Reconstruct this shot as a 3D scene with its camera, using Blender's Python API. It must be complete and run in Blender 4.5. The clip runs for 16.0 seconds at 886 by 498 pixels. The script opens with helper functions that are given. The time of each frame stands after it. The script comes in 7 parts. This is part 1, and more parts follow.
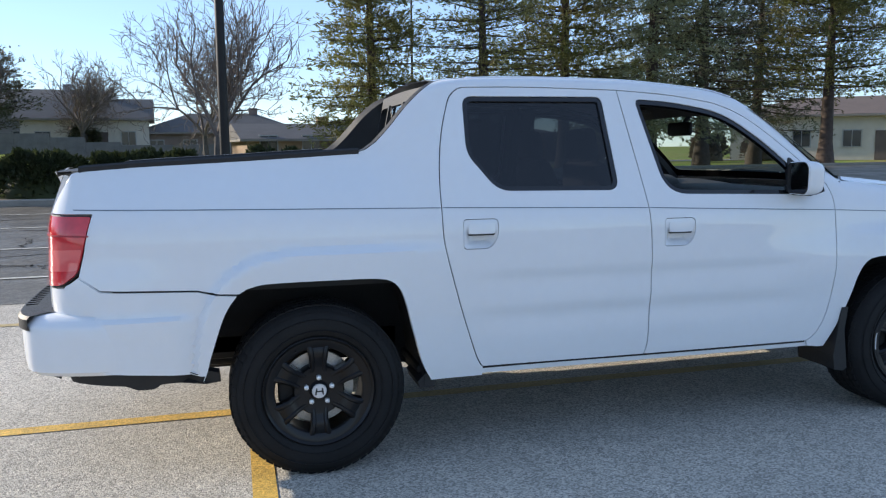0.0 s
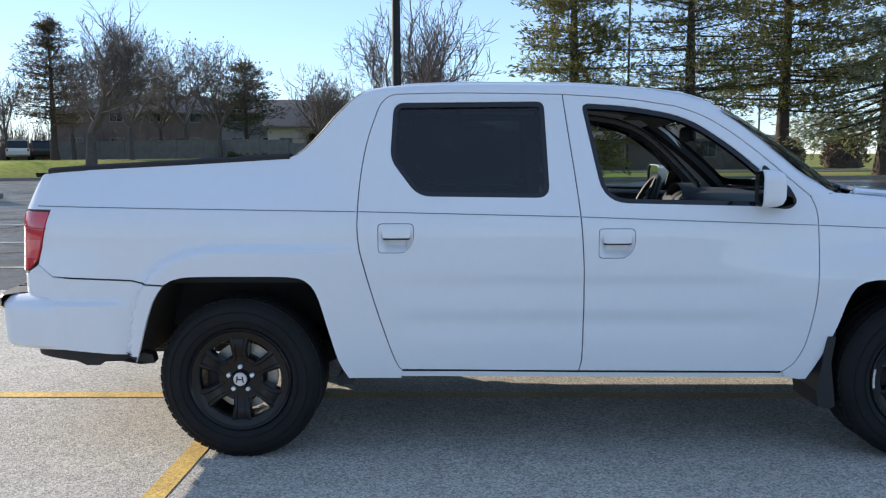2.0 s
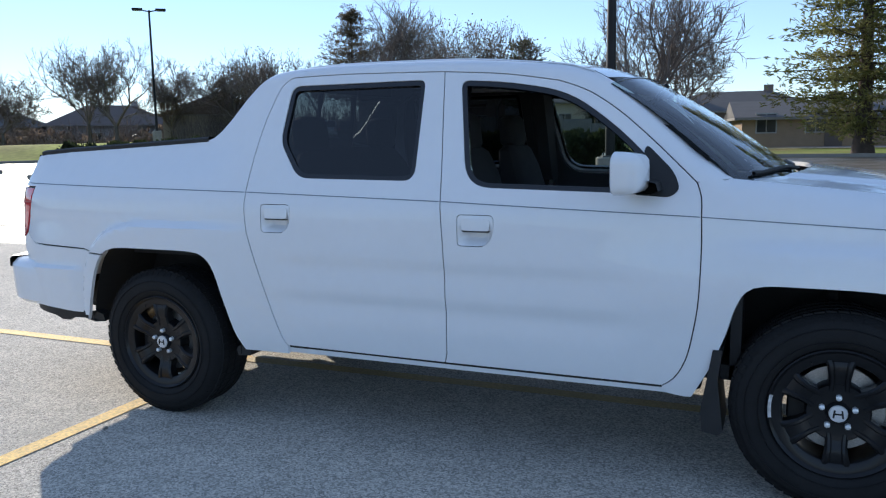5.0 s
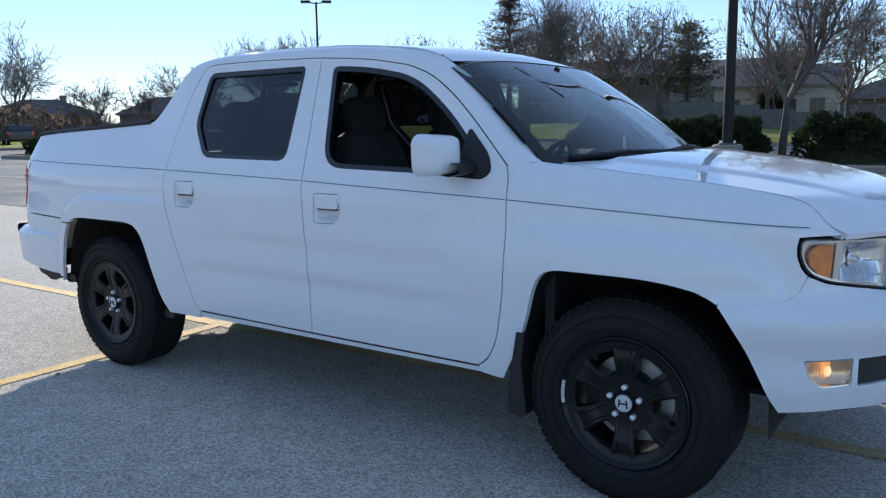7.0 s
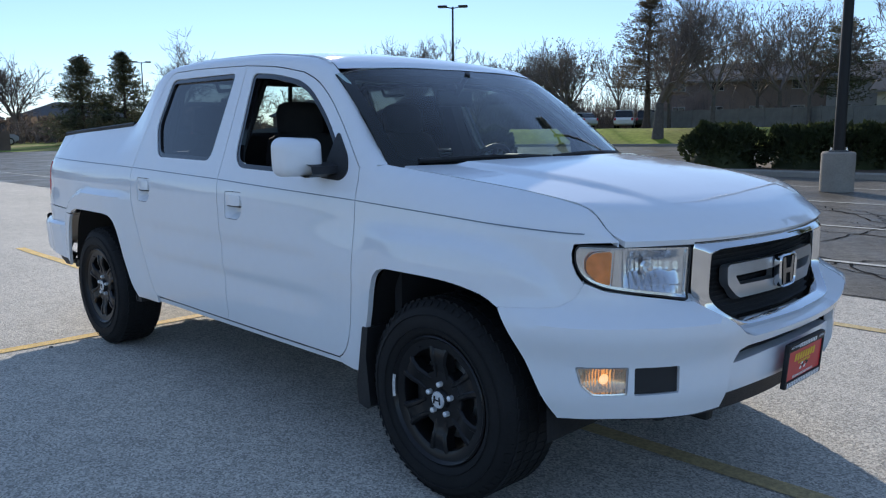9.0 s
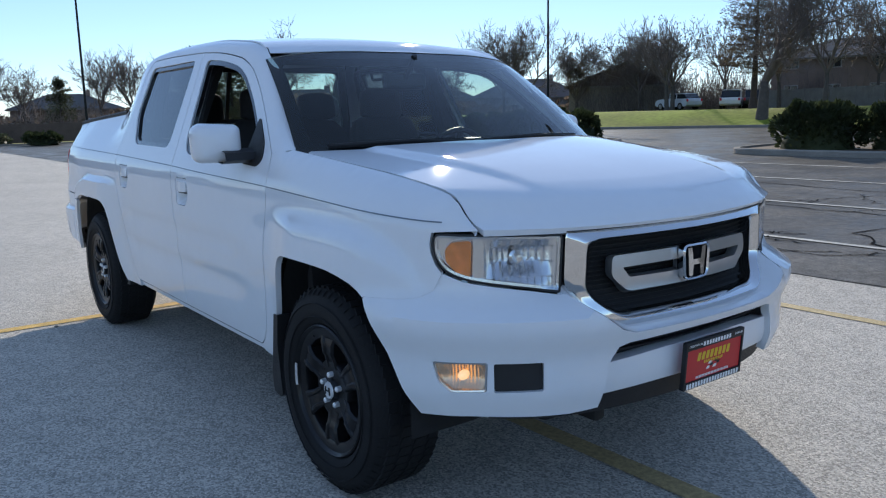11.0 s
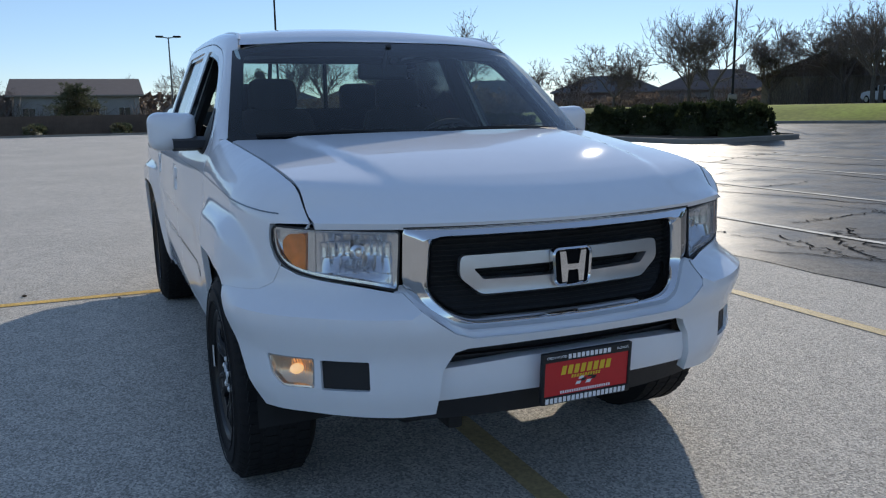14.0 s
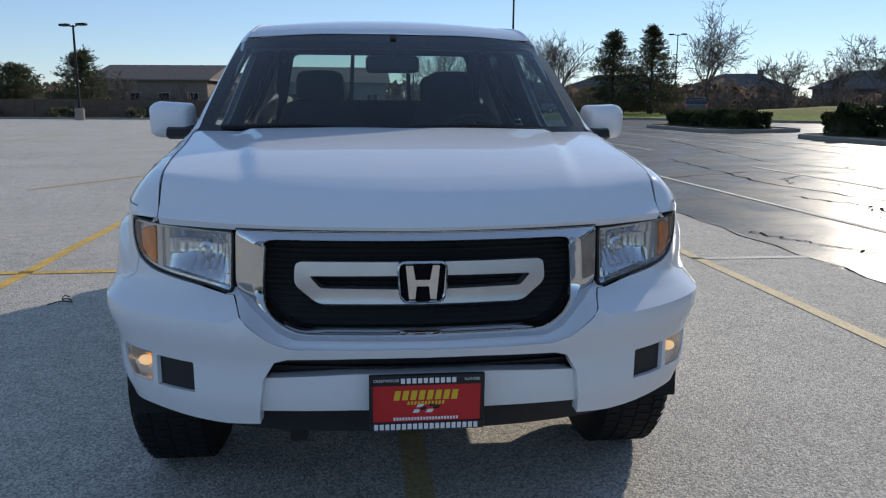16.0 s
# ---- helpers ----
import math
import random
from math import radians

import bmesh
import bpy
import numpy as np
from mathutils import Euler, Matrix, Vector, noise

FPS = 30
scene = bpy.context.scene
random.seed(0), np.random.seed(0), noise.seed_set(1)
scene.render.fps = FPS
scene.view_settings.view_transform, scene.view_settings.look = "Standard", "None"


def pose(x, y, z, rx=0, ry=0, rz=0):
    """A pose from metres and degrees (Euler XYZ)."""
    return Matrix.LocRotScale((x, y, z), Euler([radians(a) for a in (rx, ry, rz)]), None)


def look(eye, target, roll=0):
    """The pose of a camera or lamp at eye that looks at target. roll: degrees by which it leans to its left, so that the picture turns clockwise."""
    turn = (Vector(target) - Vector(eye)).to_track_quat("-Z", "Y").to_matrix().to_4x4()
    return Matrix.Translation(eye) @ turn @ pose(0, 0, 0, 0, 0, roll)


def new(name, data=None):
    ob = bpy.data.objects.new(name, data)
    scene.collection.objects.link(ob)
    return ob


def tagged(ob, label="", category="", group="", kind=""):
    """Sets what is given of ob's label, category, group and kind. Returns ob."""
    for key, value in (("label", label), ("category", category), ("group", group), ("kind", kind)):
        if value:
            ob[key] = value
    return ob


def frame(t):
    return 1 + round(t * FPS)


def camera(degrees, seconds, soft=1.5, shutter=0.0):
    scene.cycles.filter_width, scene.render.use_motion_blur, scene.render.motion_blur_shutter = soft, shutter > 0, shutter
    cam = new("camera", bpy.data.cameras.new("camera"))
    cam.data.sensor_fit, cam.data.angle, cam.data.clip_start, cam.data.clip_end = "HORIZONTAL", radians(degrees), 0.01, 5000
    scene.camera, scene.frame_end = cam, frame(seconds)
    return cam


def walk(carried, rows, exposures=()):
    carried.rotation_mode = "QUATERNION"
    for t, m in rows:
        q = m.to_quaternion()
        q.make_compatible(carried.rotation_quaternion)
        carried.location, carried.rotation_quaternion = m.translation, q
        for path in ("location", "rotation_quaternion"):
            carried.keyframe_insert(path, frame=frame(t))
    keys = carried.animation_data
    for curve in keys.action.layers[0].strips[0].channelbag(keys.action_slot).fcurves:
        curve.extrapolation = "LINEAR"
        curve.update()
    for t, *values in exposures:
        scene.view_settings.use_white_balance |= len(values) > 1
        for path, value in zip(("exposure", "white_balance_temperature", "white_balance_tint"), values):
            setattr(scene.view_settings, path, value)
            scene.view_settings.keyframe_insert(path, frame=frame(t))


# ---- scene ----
cam = camera(58.5, 16.0, 1.2)
EXPOSURES = [(0.0, 1.40, 6600.0, 10.0), (4.0, 1.27, 6450.0, 10.0), (7.0, 1.12, 6150.0, 10.0), (9.0, 1.02, 6150.0, 10.0), (12.5, 0.93, 6150.0, 10.0), (14.5, 0.62, 6350.0, 10.0), (16.0, 0.62, 6400.0, 10.0)]
PATH = [
    (0, (-0.323, -4.237, 1.397), (0.184, -2.319, 1.143), -0.5),
    (0.5, (0.032, -4.392, 1.39), (0.394, -2.441, 1.145), -0.5),
    (1, (0.345, -4.378, 1.392), (0.57, -2.407, 1.144), -0.4),
    (1.5, (0.663, -4.364, 1.397), (0.749, -2.381, 1.156), -0.3),
    (2, (1.04, -4.441, 1.388), (0.983, -2.456, 1.152), -0.3),
    (2.5, (1.353, -4.39, 1.372), (1.152, -2.414, 1.14), -0.4),
    (3, (1.67, -4.32, 1.398), (1.338, -2.361, 1.166), -0.4),
    (3.5, (2.043, -4.334, 1.387), (1.582, -2.401, 1.158), -0.5),
    (4, (2.346, -4.231, 1.384), (1.762, -2.334, 1.145), -0.6),
    (4.2, (2.447, -4.202, 1.395), (1.83, -2.316, 1.147), -0.6),
    (6.3, (3.716, -3.605, 1.391), (2.683, -1.923, 1.067), -1.1),
    (6.5, (3.869, -3.589, 1.366), (2.804, -1.925, 1.055), -0.8),
    (7, (4.124, -3.459, 1.359), (2.985, -1.845, 1.044), -0.8),
    (7.5, (4.35, -3.305, 1.352), (3.146, -1.739, 1.039), -0.8),
    (8, (4.667, -3.21, 1.36), (3.394, -1.698, 1.055), -0.7),
    (8.5, (4.913, -3.064, 1.366), (3.57, -1.613, 1.066), -0.5),
    (9, (5.089, -2.829, 1.353), (3.674, -1.448, 1.049), -0.4),
    (9.2, (5.182, -2.76, 1.363), (3.739, -1.409, 1.059), -0.4),
    (11.3, (5.514, -2.147, 1.339), (3.921, -0.989, 0.99), -1.5),
    (11.5, (5.51, -2.128, 1.339), (3.91, -0.983, 0.983), -1.7),
    (12, (5.492, -2.102, 1.334), (3.874, -0.985, 0.969), -2.1),
    (12.5, (5.53, -2.034, 1.338), (3.884, -0.96, 0.967), -1.9),
    (13, (5.719, -1.83, 1.333), (4.027, -0.83, 0.964), -1.6),
    (13.5, (5.848, -1.581, 1.324), (4.099, -0.678, 0.966), -1.3),
    (14, (5.957, -1.288, 1.32), (4.151, -0.504, 0.968), -0.9),
    (14.5, (6.135, -0.986, 1.316), (4.275, -0.343, 0.956), -0.3),
    (15, (6.146, -0.682, 1.314), (4.242, -0.192, 0.944), 0.1),
    (15.5, (6.082, -0.408, 1.342), (4.147, -0.064, 0.971), 0.3),
    (16, (6.067, -0.17, 1.335), (4.114, 0.049, 0.964), 0.4),
]
walk(cam, [(t, look(eye, target, roll)) for t, eye, target, roll in PATH], EXPOSURES)
from mathutils.geometry import delaunay_2d_cdt

# ---- light ----
SUN_AZ, SUN_EL = 142.5, 20.0
world = bpy.data.worlds.new("sky")
scene.world = world
world.use_nodes = True
wn = world.node_tree
sky = wn.nodes.new("ShaderNodeTexSky")
sky.sky_type, sky.sun_disc = "NISHITA", False
sky.sun_elevation, sky.sun_rotation = radians(SUN_EL), radians(90 - SUN_AZ)
sky.air_density, sky.dust_density, sky.ozone_density = 1.0, 0.05, 3.0
sky.altitude = 1500
wn.nodes["Background"].inputs["Strength"].default_value = 0.108
# a flat blue mixed into the sky as even fill, lifting shaded sides
flat_fill = wn.nodes.new("ShaderNodeMix")
flat_fill.data_type = "RGBA"
flat_fill.inputs["Factor"].default_value = 0.52
flat_fill.inputs["B"].default_value = (1.50, 2.10, 3.30, 1)
wn.links.new(sky.outputs[0], flat_fill.inputs["A"])
wn.links.new(flat_fill.outputs["Result"], wn.nodes["Background"].inputs[0])
sun_data = bpy.data.lights.new("sun", "SUN")
sun_data.energy, sun_data.angle, sun_data.color = 2.6, radians(0.6), (1.0, 0.90, 0.76)
sun = new("sun", sun_data)
ca, sa, ce, se = math.cos(radians(SUN_AZ)), math.sin(radians(SUN_AZ)), math.cos(radians(SUN_EL)), math.sin(radians(SUN_EL))
sun.matrix_world = look((40 * ca * ce, 40 * sa * ce, 40 * se), (0, 0, 0))


# ---- materials ----
def mat(name, color, rough=0.5, metal=0.0, var=0.0, scale=8.0, fine=0.0, bump=0.0, bump_scale=60.0, coat=0.0, trans=0.0, ior=1.45, alpha=1.0, per="", spec=0.5, tint=None):
    """A node material: colour with variation at two scales, optional relief; per: Random source ('object' or 'island')."""
    m = bpy.data.materials.new(name)
    m.use_nodes = True
    nt = m.node_tree
    b = nt.nodes["Principled BSDF"]
    b.inputs["Roughness"].default_value = rough
    b.inputs["Metallic"].default_value = metal
    b.inputs["Coat Weight"].default_value = coat
    b.inputs["Coat Roughness"].default_value = 0.03
    b.inputs["Transmission Weight"].default_value = trans
    b.inputs["IOR"].default_value = ior
    b.inputs["Alpha"].default_value = alpha
    b.inputs["Specular IOR Level"].default_value = spec
    b.inputs["Base Color"].default_value = (*color, 1)
    if var or fine or per or bump:
        co = nt.nodes.new("ShaderNodeTexCoord")
        src = co.outputs["Object"]
    if var or fine or per:
        val = None

        def noise_node(s, detail):
            n = nt.nodes.new("ShaderNodeTexNoise")
            n.inputs["Scale"].default_value, n.inputs["Detail"].default_value = s, detail
            nt.links.new(src, n.inputs["Vector"])
            return n.outputs["Fac"]

        def add(sock, amount, prev):
            mr = nt.nodes.new("ShaderNodeMapRange")
            mr.inputs["From Min"].default_value, mr.inputs["From Max"].default_value = 0.25, 0.75
            mr.inputs["To Min"].default_value, mr.inputs["To Max"].default_value = 1 - amount, 1 + amount
            mr.clamp = False
            nt.links.new(sock, mr.inputs["Value"])
            if prev is None:
                return mr.outputs[0]
            mm = nt.nodes.new("ShaderNodeMath")
            mm.operation = "MULTIPLY"
            nt.links.new(prev, mm.inputs[0])
            nt.links.new(mr.outputs[0], mm.inputs[1])
            return mm.outputs[0]

        if var:
            val = add(noise_node(scale, 4), var, val)
        if fine:
            val = add(noise_node(scale * 14, 3), fine, val)
        if per:
            if per == "object":
                rnd = nt.nodes.new("ShaderNodeObjectInfo").outputs["Random"]
            else:
                rnd = nt.nodes.new("ShaderNodeNewGeometry").outputs["Random Per Island"]
            val = add(rnd, 0.16, val)
        hv = nt.nodes.new("ShaderNodeHueSaturation")
        hv.inputs["Color"].default_value = (*color, 1)
        nt.links.new(val, hv.inputs["Value"])
        if tint is not None:
            mx = nt.nodes.new("ShaderNodeMix")
            mx.data_type = "RGBA"
            tn = noise_node(scale * 0.6, 2)
            ramp = nt.nodes.new("ShaderNodeMapRange")
            ramp.inputs["From Min"].default_value, ramp.inputs["From Max"].default_value = 0.4, 0.65
            nt.links.new(tn, ramp.inputs["Value"])
            nt.links.new(ramp.outputs[0], mx.inputs["Factor"])
            mx.inputs["A"].default_value = (*color, 1)
            mx.inputs["B"].default_value = (*tint, 1)
            nt.links.new(mx.outputs["Result"], hv.inputs["Color"])
        nt.links.new(hv.outputs[0], b.inputs["Base Color"])
    if bump:
        n2 = nt.nodes.new("ShaderNodeTexNoise")
        n2.inputs["Scale"].default_value, n2.inputs["Detail"].default_value = bump_scale, 5
        nt.links.new(src, n2.inputs["Vector"])
        bp = nt.nodes.new("ShaderNodeBump")
        bp.inputs["Strength"].default_value, bp.inputs["Distance"].default_value = bump, 0.01
        nt.links.new(n2.outputs["Fac"], bp.inputs["Height"])
        nt.links.new(bp.outputs[0], b.inputs["Normal"])
    return m


def glass(name, color, rough=0.0, clear=1.0):
    """A thin pane: see-through tint under a clear reflecting face."""
    m = bpy.data.materials.new(name)
    m.use_nodes = True
    nt = m.node_tree
    out = nt.nodes["Material Output"]
    tr = nt.nodes.new("ShaderNodeBsdfTransparent")
    tr.inputs["Color"].default_value = (*color, 1)
    gl = nt.nodes.new("ShaderNodeBsdfGlossy")
    gl.inputs["Roughness"].default_value = rough
    gl.inputs["Color"].default_value = (1, 1, 1, 1)
    lw = nt.nodes.new("ShaderNodeLayerWeight")
    lw.inputs["Blend"].default_value = 0.5
    pw = nt.nodes.new("ShaderNodeMath")
    pw.operation, pw.inputs[1].default_value = "POWER", 4.2
    nt.links.new(lw.outputs["Facing"], pw.inputs[0])
    fr = nt.nodes.new("ShaderNodeMapRange")
    fr.inputs["To Min"].default_value, fr.inputs["To Max"].default_value = 0.05, 0.95
    nt.links.new(pw.outputs[0], fr.inputs["Value"])
    mx = nt.nodes.new("ShaderNodeMixShader")
    nt.links.new(fr.outputs[0], mx.inputs[0])
    nt.links.new(tr.outputs[0], mx.inputs[1])
    nt.links.new(gl.outputs[0], mx.inputs[2])
    nt.links.new(mx.outputs[0], out.inputs[0])
    return m


PAINT = mat("white_paint", (0.775, 0.785, 0.80), 0.5, coat=1.0, var=0.015, scale=1.5, fine=0.01, spec=0.0)
BLACK = mat("black_plastic", (0.016, 0.016, 0.017), 0.55, var=0.15, scale=20, bump=0.15, bump_scale=400)
GLOSSBLACK = mat("gloss_black", (0.008, 0.008, 0.009), 0.12, coat=0.5)
TRIM = mat("dark_trim", (0.03, 0.03, 0.032), 0.6, var=0.12, scale=10, bump=0.1, bump_scale=300)
LINER = mat("wheel_well_liner", (0.012, 0.012, 0.012), 0.8, var=0.3, scale=6, bump=0.3, bump_scale=40)
UNDER = mat("underbody_steel", (0.02, 0.019, 0.018), 0.7, metal=0.3, var=0.4, scale=5, bump=0.2, bump_scale=50)
RUBBER = mat("tyre_rubber", (0.012, 0.012, 0.0125), 0.75, spec=0.3, var=0.25, scale=7, fine=0.15, bump=0.15, bump_scale=150)
ALLOY = mat("black_alloy", (0.008, 0.008, 0.009), 0.4, spec=0.35, metal=0.2, var=0.15, scale=9, fine=0.1, coat=0.2)
STEEL = mat("bright_steel", (0.75, 0.75, 0.75), 0.18, metal=1.0, var=0.05, scale=30)
NUT = mat("zinc_nut", (0.80, 0.80, 0.79), 0.38, metal=0.45, var=0.1, scale=60)
DISC = mat("brake_steel", (0.45, 0.44, 0.42), 0.42, metal=0.8, var=0.25, scale=14, fine=0.2)
CHROME = mat("chrome", (0.66, 0.665, 0.67), 0.06, metal=1.0)
SATIN = mat("satin_silver", (0.52, 0.53, 0.54), 0.32, metal=0.85, var=0.04, scale=12)
AMBER = mat("amber_lens", (0.80, 0.22, 0.035), 0.3, coat=0.5, var=0.25, scale=30)
REDLENS = mat("red_lens", (0.62, 0.035, 0.045), 0.12, coat=1.0, var=0.15, scale=25)
GLASS = glass("clear_glass", (0.66, 0.76, 0.73))
PRINT = mat("printed_black_border", (0.006, 0.006, 0.007), 0.7, spec=0.08)
TINT = glass("tinted_glass", (0.09, 0.10, 0.115))
LENS = glass("lamp_lens", (0.93, 0.95, 0.96))
CLOTH = mat("dark_seat_cloth", (0.024, 0.023, 0.024), 0.9, var=0.15, scale=12, bump=0.2, bump_scale=250)
DASH = mat("dash_plastic", (0.032, 0.032, 0.033), 0.6, var=0.1, scale=12, bump=0.15, bump_scale=300)
HEADLINER = mat("grey_headliner", (0.16, 0.156, 0.15), 0.95, var=0.05, scale=6)
REDPLATE = mat("red_plate", (0.55, 0.02, 0.025), 0.35, var=0.05, scale=20)
WHITEINK = mat("white_ink", (0.8, 0.8, 0.8), 0.5)
YELLOWINK = mat("yellow_ink", (0.75, 0.5, 0.03), 0.5)
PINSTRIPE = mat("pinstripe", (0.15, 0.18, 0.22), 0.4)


# ---- mesh helpers ----
def part(name, bm, material, parent=None, label="", smooth=True, angle=38):
    """Links a bmesh as one mesh object under a thing or a part."""
    me = bpy.data.meshes.new(name)
    bmesh.ops.recalc_face_normals(bm, faces=bm.faces[:]) if len(bm.faces) < 4000 else None
    bm.to_mesh(me)
    bm.free()
    if material:
        me.materials.append(material)
    if smooth and len(me.polygons):
        me.polygons.foreach_set("use_smooth", [True] * len(me.polygons))
        me.set_sharp_from_angle(angle=radians(angle))
    ob = new(name, me)
    if parent is not None:
        ob.parent = parent
    if label:
        ob["label"] = label
    return ob


def empty(name, loc=(0, 0, 0), label="", category="", group=""):
    ob = new(name)
    ob.matrix_basis = pose(*loc)
    return tagged(ob, label, category, group)


def box(bm, x0, x1, y0, y1, z0, z1, bevel=0.0, seg=2):
    r = bmesh.ops.create_cube(bm, size=1, matrix=Matrix.LocRotScale(((x0 + x1) / 2, (y0 + y1) / 2, (z0 + z1) / 2), None, (abs(x1 - x0), abs(y1 - y0), abs(z1 - z0))))
    if bevel:
        es = list({e for v in r["verts"] for e in v.link_edges})
        bmesh.ops.bevel(bm, geom=es, offset=bevel, segments=seg, affect="EDGES", profile=0.5)
    return bm


def cyl(bm, a, b, r0, r1=None, n=12, caps=True):
    a, b = Vector(a), Vector(b)
    d = b - a
    m = Matrix.Translation((a + b) / 2) @ d.to_track_quat("Z", "Y").to_matrix().to_4x4()
    bmesh.ops.create_cone(bm, cap_ends=caps, segments=n, radius1=r0, radius2=r0 if r1 is None else r1, depth=d.length, matrix=m)
    return bm


def pchip(xs, ys):
    """A smooth monotone curve through the knots."""
    xs, ys = np.array(xs, float), np.array(ys, float)
    h, dl = np.diff(xs), np.diff(ys) / np.diff(xs)
    d = np.zeros(len(xs))
    for i in range(1, len(xs) - 1):
        if dl[i - 1] * dl[i] > 0:
            w1, w2 = 2 * h[i] + h[i - 1], h[i] + 2 * h[i - 1]
            d[i] = (w1 + w2) / (w1 / dl[i - 1] + w2 / dl[i])
    d[0], d[-1] = dl[0], dl[-1]
    xl, yl, dd, hl = xs.tolist(), ys.tolist(), d.tolist(), h.tolist()
    count = len(xl)

    def f(x):
        if x <= xl[0]:
            return yl[0]
        if x >= xl[-1]:
            return yl[-1]
        i = 0
        while i < count - 2 and x > xl[i + 1]:
            i += 1
        t = (x - xl[i]) / hl[i]
        return (yl[i] * (1 + 2 * t) * (1 - t) ** 2 + hl[i] * dd[i] * t * (1 - t) ** 2 + yl[i + 1] * t * t * (3 - 2 * t) + hl[i] * dd[i + 1] * t * t * (t - 1))

    return f


def sstep(a, b, x):
    """0 at a, 1 at b, also where b lies below a."""
    t = min(1.0, max(0.0, (x - a) / (b - a)))
    return t * t * (3 - 2 * t)


def curve(pts, step=0.03):
    """Catmull-Rom samples along an open line of points."""
    p = [np.array(q, float) for q in pts]
    out = []
    for i in range(len(p) - 1):
        p0 = p[i - 1] if i else 2 * p[0] - p[1]
        p3 = p[i + 2] if i + 2 < len(p) else 2 * p[-1] - p[-2]
        n = max(1, int(np.linalg.norm(p[i + 1] - p[i]) / step))
        for k in range(n):
            t = k / n
            out.append(tuple(0.5 * (2 * p[i] + (p[i + 1] - p0) * t + (2 * p0 - 5 * p[i] + 4 * p[i + 1] - p3) * t * t + (3 * p[i] - p0 - 3 * p[i + 1] + p3) * t ** 3)))
    out.append(tuple(p[-1]))
    return out


def rounded(pts, r, n=5):
    """A closed outline with its corners rounded; r: one radius, or one for each corner."""
    out = []
    k = len(pts)
    for i in range(k):
        a, b, c = (np.array(pts[(i + j) % k], float) for j in (-1, 0, 1))
        ri = r[i] if isinstance(r, (list, tuple)) else r
        u, w = a - b, c - b
        lu, lw = np.linalg.norm(u), np.linalg.norm(w)
        q = min(ri, lu * 0.49, lw * 0.49)
        if q < 1e-5:
            out.append(tuple(b))
            continue
        s, e = b + u / lu * q, b + w / lw * q
        for j in range(n + 1):
            t = j / n
            out.append(tuple((1 - t) ** 2 * s + 2 * t * (1 - t) * b + t * t * e))
    return out


def dense(poly, step):
    out = []
    for i, a in enumerate(poly):
        b = poly[(i + 1) % len(poly)]
        n = max(1, int(math.dist(a, b) / step))
        out += [(a[0] + (b[0] - a[0]) * k / n, a[1] + (b[1] - a[1]) * k / n) for k in range(n)]
    return out


def area2(poly):
    return sum(poly[i - 1][0] * poly[i][1] - poly[i][0] * poly[i - 1][1] for i in range(len(poly)))


def inset(poly, d):
    """The outline moved inwards by d."""
    q = [p for i, p in enumerate(poly) if math.dist(p, poly[i - 1]) > 1e-5]
    sgn = 1 if area2(q) > 0 else -1
    out = []
    for i in range(len(q)):
        a, b, c = np.array(q[i - 1]), np.array(q[i]), np.array(q[(i + 1) % len(q)])
        n1 = np.array([-(b - a)[1], (b - a)[0]]) / np.linalg.norm(b - a) * sgn
        n2 = np.array([-(c - b)[1], (c - b)[0]]) / np.linalg.norm(c - b) * sgn
        m = n1 + n2
        k = max(0.35, 1 + float(n1 @ n2))
        out.append(tuple(b + d * m / k))
    return out


def inside(pts, poly):
    """Which of the points lie in the outline."""
    x, y = pts[:, 0], pts[:, 1]
    c = np.zeros(len(pts), bool)
    for i in range(len(poly)):
        (x0, y0), (x1, y1) = poly[i - 1], poly[i]
        if y0 != y1:
            c ^= ((y0 > y) != (y1 > y)) & (x < (x1 - x0) * (y - y0) / (y1 - y0) + x0)
    return c


